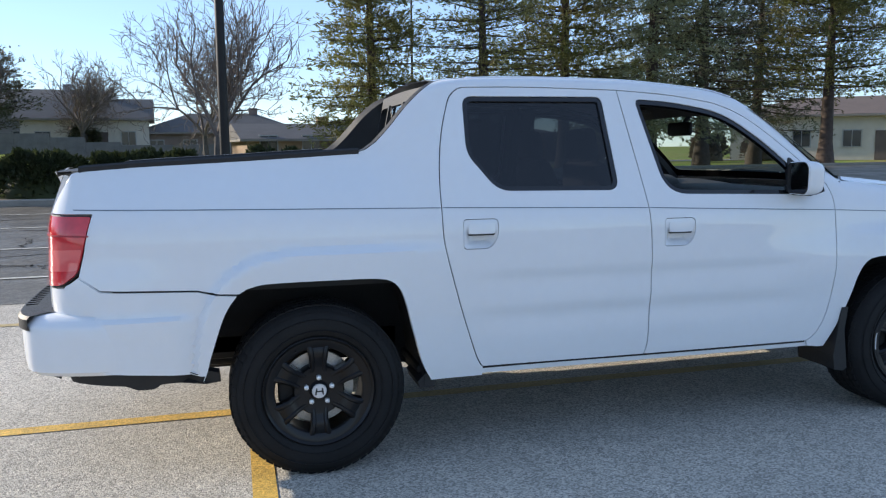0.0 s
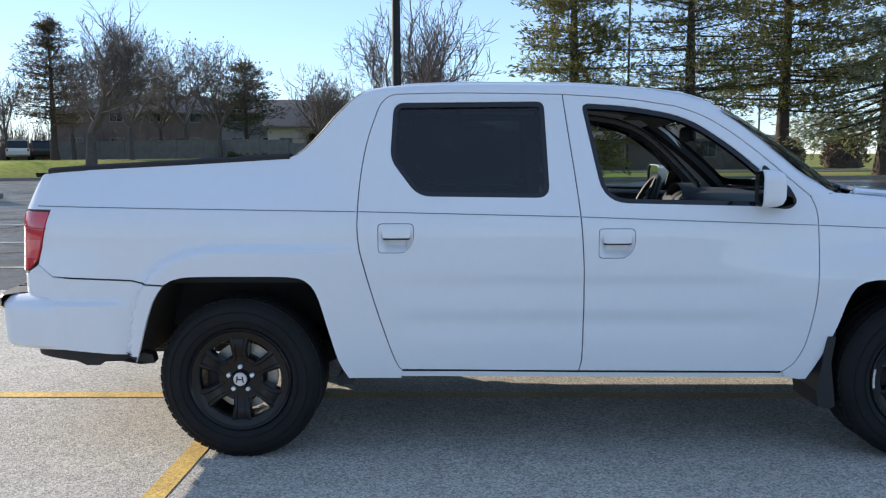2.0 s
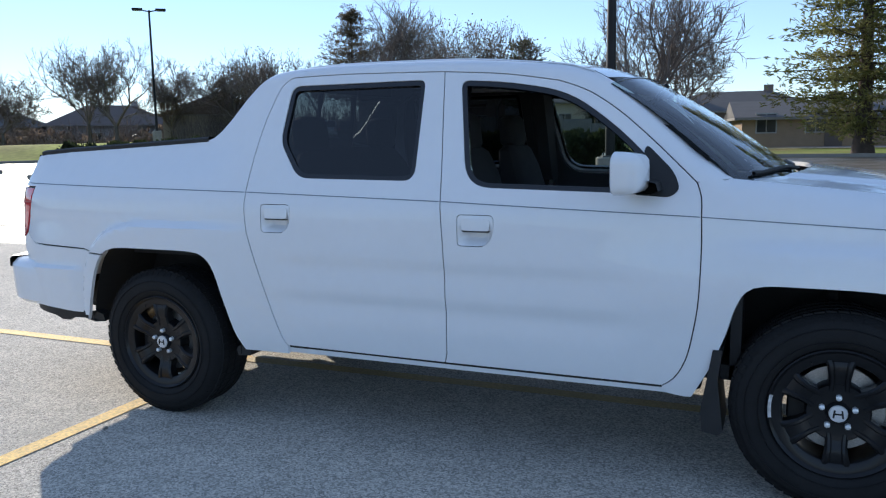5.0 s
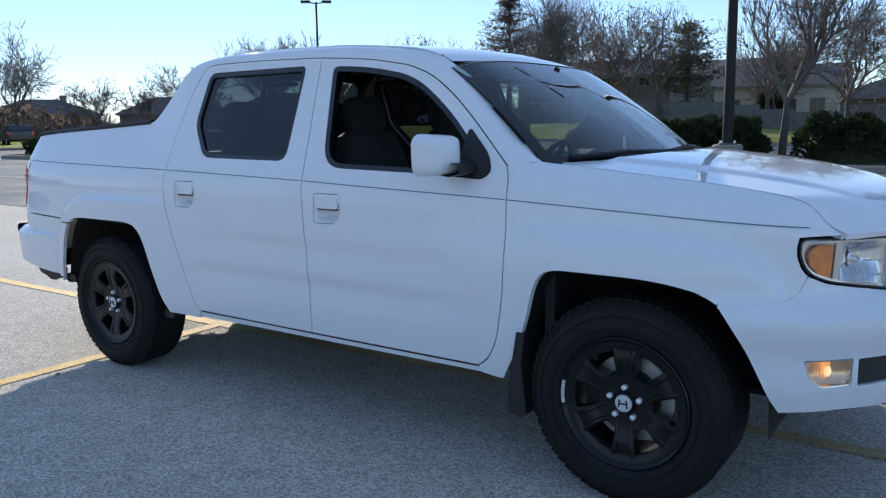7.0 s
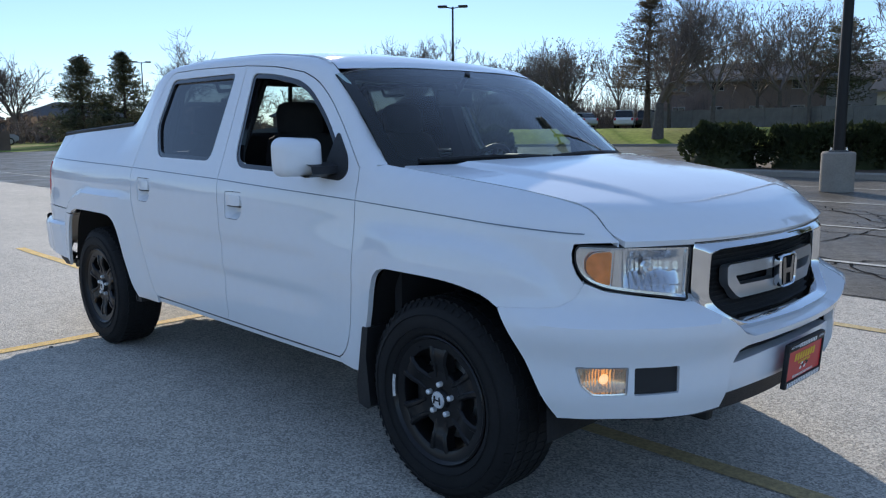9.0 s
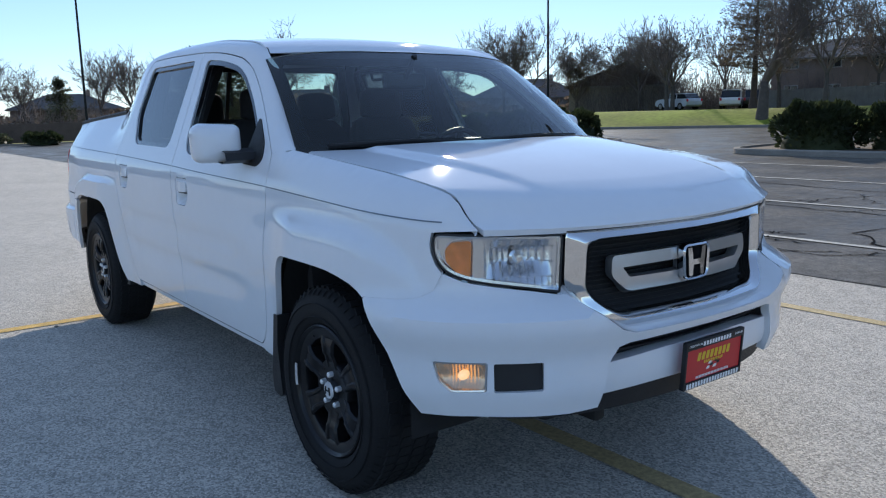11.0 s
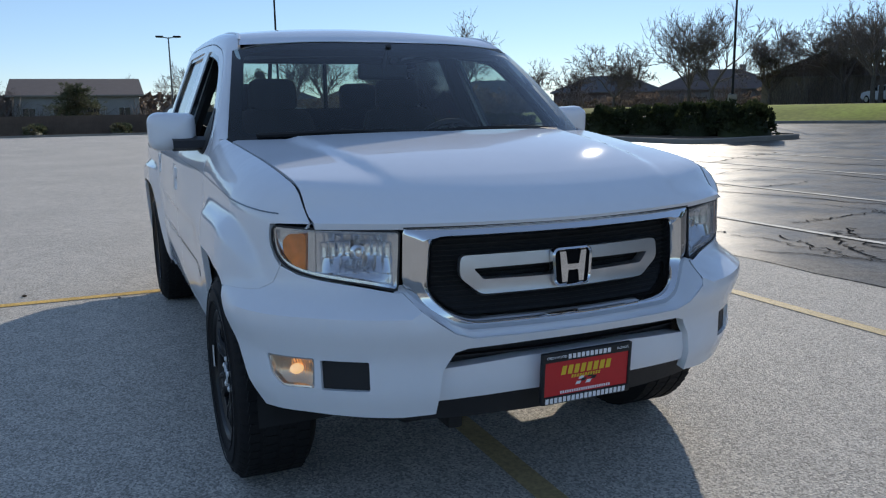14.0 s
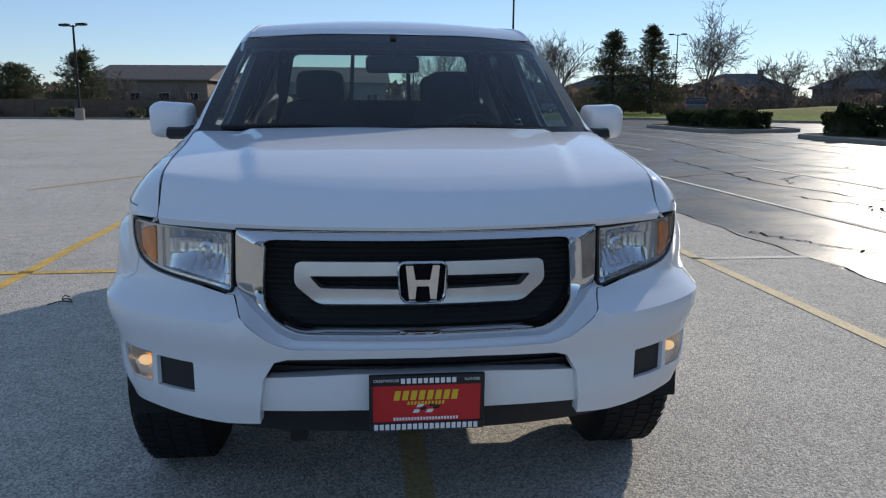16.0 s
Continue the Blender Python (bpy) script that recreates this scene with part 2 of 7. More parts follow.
def panel(outline, holes, fmap, res=0.035, depth=0.025, flip=False, gap=0.0, bm=None):
    """A sheet with turned-in edges: an outline with holes in (u, v), laid on the surface fmap(u, v)."""
    outline = inset(outline, gap) if gap else outline
    loops = [dense(outline, res)] + [dense(h, res) for h in holes]
    pts, edges = [], []
    for lp in loops:
        b = len(pts)
        pts += lp
        edges += [(b + i, b + (i + 1) % len(lp)) for i in range(len(lp))]
    bp = np.array(pts)
    lo, hi = bp.min(0), bp.max(0)
    g = np.array([(lo[0] + res * (i + 0.5 * (j % 2)), lo[1] + res * 0.87 * j) for i in range(int((hi[0] - lo[0]) / res) + 2) for j in range(int((hi[1] - lo[1]) / res / 0.87) + 2)])
    ok = inside(g, loops[0])
    for h in loops[1:]:
        ok &= ~inside(g, h)
    g = g[ok]
    if len(g):
        near = np.array([np.min(((bp - q) ** 2).sum(1)) for q in g])
        g = g[near > (0.55 * res) ** 2]
    nb = len(pts)
    allp = [Vector(p) for p in pts] + [Vector(p) for p in g.tolist()]
    vs, _, fs, *_ = delaunay_2d_cdt(allp, edges, [], 0, 1e-6)
    uv = np.array([(v.x, v.y) for v in vs])
    cen = np.array([uv[list(f)].mean(0) for f in fs])
    keep = inside(cen, loops[0])
    for h in loops[1:]:
        keep &= ~inside(cen, h)
    bm = bm or bmesh.new()
    made = {}

    def vert(i):
        if i not in made:
            made[i] = bm.verts.new(fmap(*uv[i]))
        return made[i]

    for f, k in zip(fs, keep):
        if k:
            vv = [vert(i) for i in f]
            bm.faces.new(vv if not flip else vv[::-1])
    if depth:
        rim = [e for e in bm.edges if len(e.link_faces) == 1]
        low = {}
        idx = {v: i for i, v in made.items()}
        for e in rim:
            for v in e.verts:
                if v not in low:
                    if v not in idx:
                        continue
                    u, w = uv[idx[v]]
                    h = 1e-3
                    n = (Vector(fmap(u + h, w)) - Vector(fmap(u - h, w))).cross(Vector(fmap(u, w + h)) - Vector(fmap(u, w - h)))
                    n = n.normalized() * (-1 if flip else 1)
                    low[v] = bm.verts.new(v.co - n * depth)
        for e in rim:
            a, b = e.verts
            if a in low and b in low:
                lf = e.link_faces[0]
                vl = list(lf.verts)
                fwd = vl[(vl.index(a) + 1) % len(vl)] == b
                q = [b, a, low[a], low[b]] if fwd else [a, b, low[b], low[a]]
                bm.faces.new(q)
    return bm


def strip(rows, bm=None, closed=False):
    """Quads between rows of points."""
    bm = bm or bmesh.new()
    vr = [[bm.verts.new(p) for p in r] for r in rows]
    n = len(rows[0])
    for a, b in zip(vr, vr[1:]):
        for i in range(n if closed else n - 1):
            j = (i + 1) % n
            bm.faces.new((a[i], a[j], b[j], b[i]))
    return bm


def lathe(profile, n=48, bm=None, axis="y"):
    """A profile of (radius, offset) turned about the y axis."""
    rows = []
    for k in range(n):
        a = 2 * math.pi * k / n
        rows.append([(r * math.cos(a), o, r * math.sin(a)) for r, o in profile])
    rows.append(rows[0])
    bm = strip(rows, bm)
    bmesh.ops.remove_doubles(bm, verts=bm.verts[:], dist=1e-6)
    return bm

# ---- pickup truck: its surfaces ----
# x forwards from the rear axle, y to its left, z up from the ground.
truck = empty("pickup_truck", (0, 0.012, 0), "white four-door pickup truck with black wheels parked on asphalt", "pickup truck")

BASE_W = pchip([0.28, 0.36, 0.45, 0.70, 0.90, 1.00, 1.08, 1.125, 1.20, 1.70], [0.865, 0.893, 0.910, 0.931, 0.940, 0.940, 0.934, 0.920, 0.889, 0.681])
ROLL_Z = pchip([-1.2, 0.3, 0.5, 0.6, 0.7, 1.0, 1.49, 1.765, 2.02, 2.146, 2.266, 2.382, 2.494, 2.581, 2.66, 2.75, 2.9, 3.2, 3.5, 3.75],
               [1.60, 1.60, 1.635, 1.662, 1.675, 1.684, 1.676, 1.655, 1.615, 1.57, 1.49, 1.395, 1.29, 1.21, 1.165, 1.12, 1.085, 1.05, 1.02, 1.0])
ROLL_R = pchip([0.5, 1.8, 2.1, 2.25, 2.6, 2.8, 3.75], [0.062, 0.078, 0.115, 0.17, 0.165, 0.085, 0.07])
HOOD_EDGE = pchip([2.70, 2.878, 3.126, 3.364, 3.543, 3.632, 3.654, 3.689, 3.737, 3.80], [1.213, 1.195, 1.168, 1.143, 1.115, 1.090, 1.071, 1.031, 0.997, 0.985])
HOOD_Y = pchip([2.70, 2.878, 3.126, 3.364, 3.543, 3.632, 3.737, 3.80], [0.818, 0.806, 0.786, 0.775, 0.764, 0.755, 0.748, 0.736])
HOOD_SIDE = pchip([2.70, 2.878, 3.126, 3.364, 3.543, 3.75, 3.95], [1.213, 1.195, 1.168, 1.143, 1.117, 1.076, 1.03])
HOOD_CROWN = pchip([2.70, 3.0, 3.3, 3.6, 3.8, 3.94], [1.240, 1.222, 1.187, 1.137, 1.089, 1.050])
LIP_SIDE = pchip([0, 0.05, 0.088, 0.11, 0.16], [1, 0.70, 0.28, 0.11, 0])
LIP_MID = pchip([0, 0.02, 0.06, 0.10, 0.14, 0.20], [1, 0.62, 0.30, 0.12, 0.05, 0])


# half plans of nose and tail, from the flank to the middle
NOSE_LOW = [(3.30, 0.926), (3.45, 0.922), (3.58, 0.906), (3.69, 0.868), (3.79, 0.775), (3.89, 0.640), (3.95, 0.50), (3.985, 0.33), (4.005, 0.15), (4.01, 0.0)]
NOSE_UP = [(3.30, 0.906), (3.42, 0.897), (3.53, 0.880), (3.635, 0.842), (3.737, 0.747), (3.80, 0.635), (3.850, 0.525), (3.895, 0.35), (3.92, 0.16), (3.93, 0.0)]
TAIL_UP = [(-0.75, 0.900), (-0.84, 0.888), (-0.92, 0.868), (-0.99, 0.835), (-1.035, 0.775), (-1.06, 0.66), (-1.075, 0.45), (-1.08, 0.2), (-1.08, 0.0)]


def plan(points, n=120):
    """The line as even samples and its length."""
    c = np.array(curve(points, 0.004))
    c[-1] = points[-1]
    s = np.concatenate([[0], np.cumsum(np.linalg.norm(np.diff(c, axis=0), axis=1))])
    t = np.linspace(0, 1, n)
    return np.stack([np.interp(t * s[-1], s, c[:, 0]), np.interp(t * s[-1], s, c[:, 1])], 1), float(s[-1])


nose_low, len_low = plan(NOSE_LOW)
nose_up, len_up = plan(NOSE_UP)
tail_up, len_tail = plan(TAIL_UP)
NOSE_LEN = len_up
S_MID = 3.30 + NOSE_LEN
T_MID = -0.75 - len_tail


def at_plan(arr, t):
    t = min(max(t, 0.0), 1.0) * (len(arr) - 1)
    i = min(int(t), len(arr) - 2)
    return arr[i] * (1 - t + i) + arr[i + 1] * (t - i)


def s_of(y, up=True):
    """The place along the nose at which its half width is y (negative: right flank)."""
    arr = nose_up if up else nose_low
    t = float(np.interp(-abs(y), -arr[:, 1], np.linspace(0, 1, len(arr))))
    s = 3.30 + t * NOSE_LEN
    return s if y <= 0 else 2 * S_MID - s


def flare(x, z):
    """How far the wheel arches stand out: a ledge over each, running out smoothly towards the doors."""
    zz = abs(max(0.0, z - 0.28) / 0.70) ** 3.2
    n = (abs(min(0.0, x - 0.02) / 0.53) ** 3.2 + zz) ** (1 / 3.2)
    out = 0.042 * (1 - sstep(0.968, 1.012, n)) * (1 - sstep(0.22, 0.66, x))
    n = (abs(max(0.0, x - 3.12) / 0.60) ** 3.2 + zz) ** (1 / 3.2)
    return out + 0.042 * (1 - sstep(0.945, 1.020, n)) * sstep(2.63, 2.93, x) * (1 - sstep(3.36, 3.70, x))


DOOR_CREASE = pchip([0.36, 0.52, 0.642, 0.680, 0.705, 0.810, 0.848, 1.0], [0, 0, -0.0085, 0, 0, -0.0070, 0, 0])


def flank(x, z):
    y = BASE_W(z) + DOOR_CREASE(min(max(z, 0.36), 1.0)) * sstep(0.62, 0.84, x) * (1 - sstep(2.25, 2.50, x))
    y -= 0.030 * sstep(1.7, 2.7, x) * sstep(0.75, 1.05, z)
    y -= 0.026 * (1 - sstep(-0.9, -0.35, x)) * sstep(0.80, 1.0, z)
    y -= 0.075 * (1 - sstep(0.15, 0.62, x)) * sstep(1.12, 1.40, z)
    y += 0.030 * (1 - sstep(0.712, 0.736, z)) * (1 - sstep(-0.60, -0.47, x))
    return y + flare(x, z)


def nose_off(z):
    return 0.032 * sstep(0.60, 0.715, z) * (1 - sstep(0.73, 0.79, z)) - 0.03 * (1 - sstep(0.41, 0.52, z))


def skin(s, v):
    """The right-hand body surface: s along flank, nose and tail, v up the flank and over on to the roof."""
    mirror = 1.0
    if s > S_MID:
        s, mirror = 2 * S_MID - s, -1.0
    if s > 3.30:
        t = (s - 3.30) / NOSE_LEN
        w = sstep(0.74, 0.815, v)
        lo, up = at_plan(nose_low, t), at_plan(nose_up, t)
        p = lo * (1 - w) + up * w
        d = at_plan(nose_low, t + 0.01) - at_plan(nose_low, t - 0.01)
        n = np.array([-d[1], d[0]])
        n = n / (np.linalg.norm(n) + 1e-9)
        if n[1] < 0 or n[0] < -0.5:
            n = -n
        blend = sstep(0.0, 0.25, t)
        start = float(nose_low[0][1] * (1 - w) + nose_up[0][1] * w)
        ease = (flank(3.30, v) - flare(3.30, v) - start) * (1 - sstep(0.0, 0.30, t))
        p = p + n * (nose_off(v) * blend + flare(s, v) + ease)
        z = v
        if v > ROLL_Z(s):
            y, z = to_hood(p[0], ROLL_Z(s), v, p[1])
            p = np.array([p[0], y])
        return Vector((p[0], -p[1] * mirror, z))
    if s < -0.75:
        t = (-0.75 - s) / len_tail
        if t > 1:
            t, mirror = 2 - t, -1.0
        p = at_plan(tail_up, t)
        lean = flank(-0.75, v) - 0.900
        d = at_plan(tail_up, t + 0.01) - at_plan(tail_up, t - 0.01)
        n = np.array([d[1], -d[0]]) / (np.linalg.norm(d) + 1e-9)
        if n[1] < 0 or n[0] > 0.2:
            n = -n
        k = 1 - sstep(0.0, 0.45, t) * 0.55
        p = p + n * lean * k
        return Vector((p[0], -max(0.0, p[1]) * mirror, v))
    z, y = v, None
    if v > ROLL_Z(s) and s > 2.70:
        y, z = to_hood(s, ROLL_Z(s), v, flank(s, ROLL_Z(s)))
    elif v > ROLL_Z(s):
        z, dy = over(s, v)
        y = flank(s, ROLL_Z(s)) - dy
    else:
        y = flank(s, v)
    return Vector((s, -y, z))


def to_hood(x, r0, v, y0):
    """The fender's shoulder, from the flank to the hood seam."""
    q = min(1.0, (v - r0) / 0.075)
    y1, z1 = HOOD_Y(x) + 0.0022, HOOD_EDGE(x) - 0.001
    ln = math.hypot(y1 - y0, z1 - r0)
    h1, h2, h3 = q * q * (3 - 2 * q), q * (1 - q) ** 2, q * q * (q - 1)
    y = y0 + (y1 - y0) * h1 + ln * (-0.40 * h2 - 0.98 * h3)
    z = r0 + (z1 - r0) * h1 + ln * (0.92 * h2 + 0.15 * h3)
    return y, z


def over(s, v):
    """Height and inward shift where the flank rolls over."""
    r0, rad = ROLL_Z(s), ROLL_R(s)
    a0 = radians(22)
    a = a0 + (v - r0) / rad
    a = min(a, radians(86))
    extra = max(0.0, v - r0 - rad * (radians(86) - a0))
    return r0 + rad * (math.sin(a) - math.sin(a0)) + extra * 0.08, rad * (math.cos(a0) - math.cos(a)) + extra


def s_at(y, z):
    """The place along the nose whose half width at height z is y (negative: right flank)."""
    lo, hi = 3.30, S_MID
    for _ in range(40):
        mid = (lo + hi) / 2
        if -skin(mid, z).y > abs(y):
            lo = mid
        else:
            hi = mid
    return lo if y <= 0 else 2 * S_MID - lo


def s_x(x, z):
    """The place along the right flank and nose at x."""
    lo, hi = 2.5, S_MID
    for _ in range(40):
        mid = (lo + hi) / 2
        if skin(mid, z).x < x:
            lo = mid
        else:
            hi = mid
    return lo


def skin_off(off):
    def fm(u, w):
        h = 2e-3
        p = skin(u, w)
        n = (skin(u + h, w) - skin(u - h, w)).cross(skin(u, w + h) - skin(u, w - h)).normalized()
        return p + n * off
    return fm


def v_for(u, z):
    """The flank place at which the surface has height z."""
    lo, hi = z - 0.06, z + 0.06
    for _ in range(24):
        mid = (lo + hi) / 2
        if skin(u, mid).z < z:
            lo = mid
        else:
            hi = mid
    return lo


def both(name, outline, holes, material, parent, res=0.035, depth=0.025, gap=0.0, off=0.0, label=""):
    """A skin panel on both flanks. Returns the two."""
    out = []
    for side in (1, -1):
        def fm(u, w, side=side):
            p = skin(u, w)
            if off:
                h = 2e-3
                n = (skin(u + h, w) - skin(u - h, w)).cross(skin(u, w + h) - skin(u, w - h)).normalized()
                p = p + n * off
            return (p.x, p.y * side, p.z)
        bm = panel(outline, holes, fm, res, depth, flip=side < 0, gap=gap)
        out.append(part(name, bm, material, parent, label))
    return out


# seams
REAR_SEAM = curve([(0.747, 0.407), (0.717, 0.448), (0.645, 0.664), (0.586, 0.873), (0.558, 1.0), (0.554, 1.137), (0.563, 1.299), (0.588, 1.453), (0.623, 1.571), (0.647, 1.629), (0.686, 1.664), (0.712, 1.672)], 0.025)
TOP_REAR = curve([(0.712, 1.672), (0.978, 1.676), (1.242, 1.672), (1.491, 1.666)], 0.04)
MID_SEAM = curve([(1.491, 1.666), (1.51, 1.499), (1.538, 1.269), (1.554, 1.111), (1.569, 0.897), (1.572, 0.664), (1.568, 0.45), (1.557, 0.403)], 0.03)
TOP_FRONT = curve([(1.491, 1.666), (1.765, 1.645), (1.971, 1.614), (2.03, 1.601), (2.146, 1.556), (2.266, 1.479), (2.382, 1.384), (2.494, 1.282), (2.585, 1.197)], 0.03)
FRONT_SEAM = curve([(2.585, 1.197), (2.604, 1.142), (2.608, 1.069), (2.612, 0.945), (2.608, 0.767), (2.592, 0.638), (2.566, 0.519), (2.523, 0.438), (2.476, 0.402)], 0.025)
REAR_ARCH = curve([(-0.50, 0.40), (-0.46, 0.474), (-0.432, 0.569), (-0.375, 0.73), (-0.315, 0.812), (-0.25, 0.84), (-0.17, 0.848), (0.05, 0.849), (0.255, 0.846), (0.329, 0.821), (0.371, 0.756), (0.411, 0.61), (0.457, 0.448), (0.50, 0.364)], 0.025)
FRONT_ARCH = curve([(2.59, 0.364), (2.66, 0.50), (2.708, 0.626), (2.738, 0.730), (2.775, 0.80), (2.84, 0.828), (2.99, 0.832), (3.2, 0.828), (3.346, 0.806), (3.41, 0.772)], 0.025)
NOSE_ARCH = curve([(3.41, 0.772), (3.455, 0.697), (3.49, 0.629), (3.56, 0.468), (3.585, 0.425)], 0.025)
door_rear_line = REAR_SEAM + TOP_REAR[1:] + MID_SEAM[1:]
door_front_line = MID_SEAM[::-1] + TOP_FRONT[1:] + FRONT_SEAM[1:]
WIN_REAR = rounded([(0.706, 1.632), (1.404, 1.634), (1.420, 1.194), (0.825, 1.203), (0.695, 1.37)], [0.05, 0.035, 0.06, 0.06, 0.05], 6)
WIN_FRONT = rounded([(1.575, 1.625), (1.78, 1.612), (2.06, 1.562), (2.30, 1.392), (2.485, 1.20), (2.485, 1.150), (1.66, 1.172)], [0.04, 0.1, 0.12, 0.2, 0.02, 0.02, 0.11], 6)
HANDLES = ((0.646, 1.085), (1.633, 1.060))


def handle_outline(x, z, grow=0.0):
    return rounded([(x - grow, z + grow), (x + 0.163 + grow, z + grow), (x + 0.163 + grow, z - 0.085), (x + 0.127, z - 0.134 - grow), (x - grow, z - 0.134 - grow)], [0.02, 0.025, 0.03, 0.03, 0.02], 4)


# ---- pickup truck: body panels ----
body = new("body")
body.parent = truck
side_line = [(-0.925, 0.900), (-0.843, 0.843), (-0.481, 0.829), (-0.443, 0.819), (-0.322, 0.811)]
i0 = next(i for i, p in enumerate(REAR_ARCH) if p[1] > 0.805)
roof_edge = [(x, ROLL_Z(x) + 0.105) for x in np.linspace(2.20, 0.66, 40)]
pillar_edge = [(x, ROLL_Z(x) + 0.105 + 0.03 * sstep(2.2, 2.35, x) - 0.028 * sstep(2.6, 2.72, x)) for x in np.linspace(2.715, 2.22, 18)]
sail = curve([(0.66, 1.775), (0.607, 1.735), (0.554, 1.690), (0.445, 1.587), (0.36, 1.49), (0.294, 1.424), (0.253, 1.395), (0.205, 1.379)], 0.03)
rail = curve([(0.205, 1.379), (-0.082, 1.363), (-0.35, 1.349), (-0.673, 1.334), (-0.96, 1.318), (-1.06, 1.305)], 0.05)
quarter = (side_line + REAR_ARCH[i0:] + [(0.62, 0.362), (0.745, 0.362)] + REAR_SEAM[:] + TOP_REAR[1:] + TOP_FRONT[1:] + [(2.64, 1.196)] + pillar_edge + roof_edge + sail + rail[1:]
           + [(-1.10, 1.16), (-1.10, 1.146)] + [(-0.872, 1.146), (-0.905, 0.985)])
both("side_panel", quarter, [], PAINT, body, 0.019, 0.022, 0.0025)
fender_top = [(s, ROLL_Z(s) + 0.0745) for s in np.linspace(3.70, 2.705, 28)]
sl = [(s_at(-y, z), z) for y, z in ((0.820, 0.991), (0.845, 0.988), (0.8485, 0.96), (0.8475, 0.93), (0.840, 0.895), (0.830, 0.873))]
NOSE_SEAM = [(s_x(x, z), z) for x, z in ((3.655, 0.865), (3.632, 0.812), (3.60, 0.790), (3.55, 0.783), (3.42, 0.776))]
fender = (FRONT_SEAM[::-1] + [(2.62, 1.212), (2.66, 1.222)] + fender_top[::-1] + [(s_at(-0.752, 0.99), 1.075), (s_at(-0.752, 0.99), 0.993)] + sl + NOSE_SEAM + FRONT_ARCH[::-1] + [(2.56, 0.362), (2.49, 0.372)])
both("front_fender", fender, [], PAINT, body, 0.021, 0.022, 0.0025)

for door, line, win, hx in (("rear_door", door_rear_line, WIN_REAR, 0), ("front_door", door_front_line, WIN_FRONT, 1)):
    hl = handle_outline(*HANDLES[hx])
    for side, ob in zip((1, -1), both(door, line, [win, hl], PAINT, truck, 0.024, 0.035, 0.0025)):
        # recessed cup, pull handle, window seal, trim panel
        def on(u, w, off, side=side):
            h = 2e-3
            p = skin(u, w)
            n = (skin(u + h, w) - skin(u - h, w)).cross(skin(u, w + h) - skin(u, w - h)).normalized()
            q = p + n * off
            return (q.x, q.y * side, q.z)
        x, z = HANDLES[hx]
        cup = inset(hl, 0.003)
        bm = panel(cup, [], lambda u, w: on(u, w, -0.002 - 0.040 * sstep(x + 0.004, x + 0.05, u) * sstep(x + 0.16, x + 0.12, u) * sstep(z - 0.13, z - 0.10, w) * sstep(z - 0.03, z - 0.07, w)), 0.012, 0.01, flip=side < 0)
        part("handle_cup", bm, PAINT, ob)
        pull = rounded([(x + 0.022, z - 0.018), (x + 0.146, z - 0.018), (x + 0.146, z - 0.066), (x + 0.022, z - 0.066)], 0.012, 4)
        bm = panel(pull, [], lambda u, w: on(u, w, 0.010 - 0.010 * ((u - x - 0.084) / 0.07) ** 2), 0.012, 0.014, flip=side < 0)
        part("pull_handle", bm, PAINT, ob)
        # dark strip painted in for the shadow line beneath the pull
        shade_line = rounded([(x + 0.020, z - 0.067), (x + 0.148, z - 0.067), (x + 0.140, z - 0.074), (x + 0.026, z - 0.074)], 0.002, 2)
        part("handle_gap", panel(shade_line, [], lambda u, w: on(u, w, -0.004), 0.02, 0.004, flip=side < 0), TRIM, ob)
        bm = panel(inset(win, -0.004), [inset(win, 0.022)], lambda u, w: on(u, w, -0.006), 0.03, 0.02, flip=side < 0)
        part("window_seal", bm, GLOSSBLACK, ob)
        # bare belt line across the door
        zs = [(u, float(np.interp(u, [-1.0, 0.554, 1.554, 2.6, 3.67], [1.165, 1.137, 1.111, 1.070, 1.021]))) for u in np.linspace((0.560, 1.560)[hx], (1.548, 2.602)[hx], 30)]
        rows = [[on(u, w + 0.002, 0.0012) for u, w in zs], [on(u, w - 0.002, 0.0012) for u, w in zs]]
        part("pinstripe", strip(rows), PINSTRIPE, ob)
        if hx == 0:
            bm = panel(inset(win, 0.004), [], lambda u, w: on(u, w, -0.016), 0.06, 0.004, flip=side < 0)
            g = part("window_glass", bm, TINT, ob, "dark tinted glass")
            g.visible_shadow = True
        elif side < 0:
            bm = panel(inset(win, 0.004), [], lambda u, w: on(u, w, -0.016), 0.06, 0.004, flip=side < 0)
            g = part("window_glass", bm, GLASS, ob, "clear glass")
            g.visible_shadow = False
        inner = inset(line, 0.02)
        bm = panel(inner, [inset(win, -0.008)], lambda u, w: on(u, w, -0.055 - 0.03 * sstep(1.2, 1.0, w)), 0.06, 0.02, flip=side > 0)
        part("trim_panel", bm, TRIM, ob, "dark inner trim")
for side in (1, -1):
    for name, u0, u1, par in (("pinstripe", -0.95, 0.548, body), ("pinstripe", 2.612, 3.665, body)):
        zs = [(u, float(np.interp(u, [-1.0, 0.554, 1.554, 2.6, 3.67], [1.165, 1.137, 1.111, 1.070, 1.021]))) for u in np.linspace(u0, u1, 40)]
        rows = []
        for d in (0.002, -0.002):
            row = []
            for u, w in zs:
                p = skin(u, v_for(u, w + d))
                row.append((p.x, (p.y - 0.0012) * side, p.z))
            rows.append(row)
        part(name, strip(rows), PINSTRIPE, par)

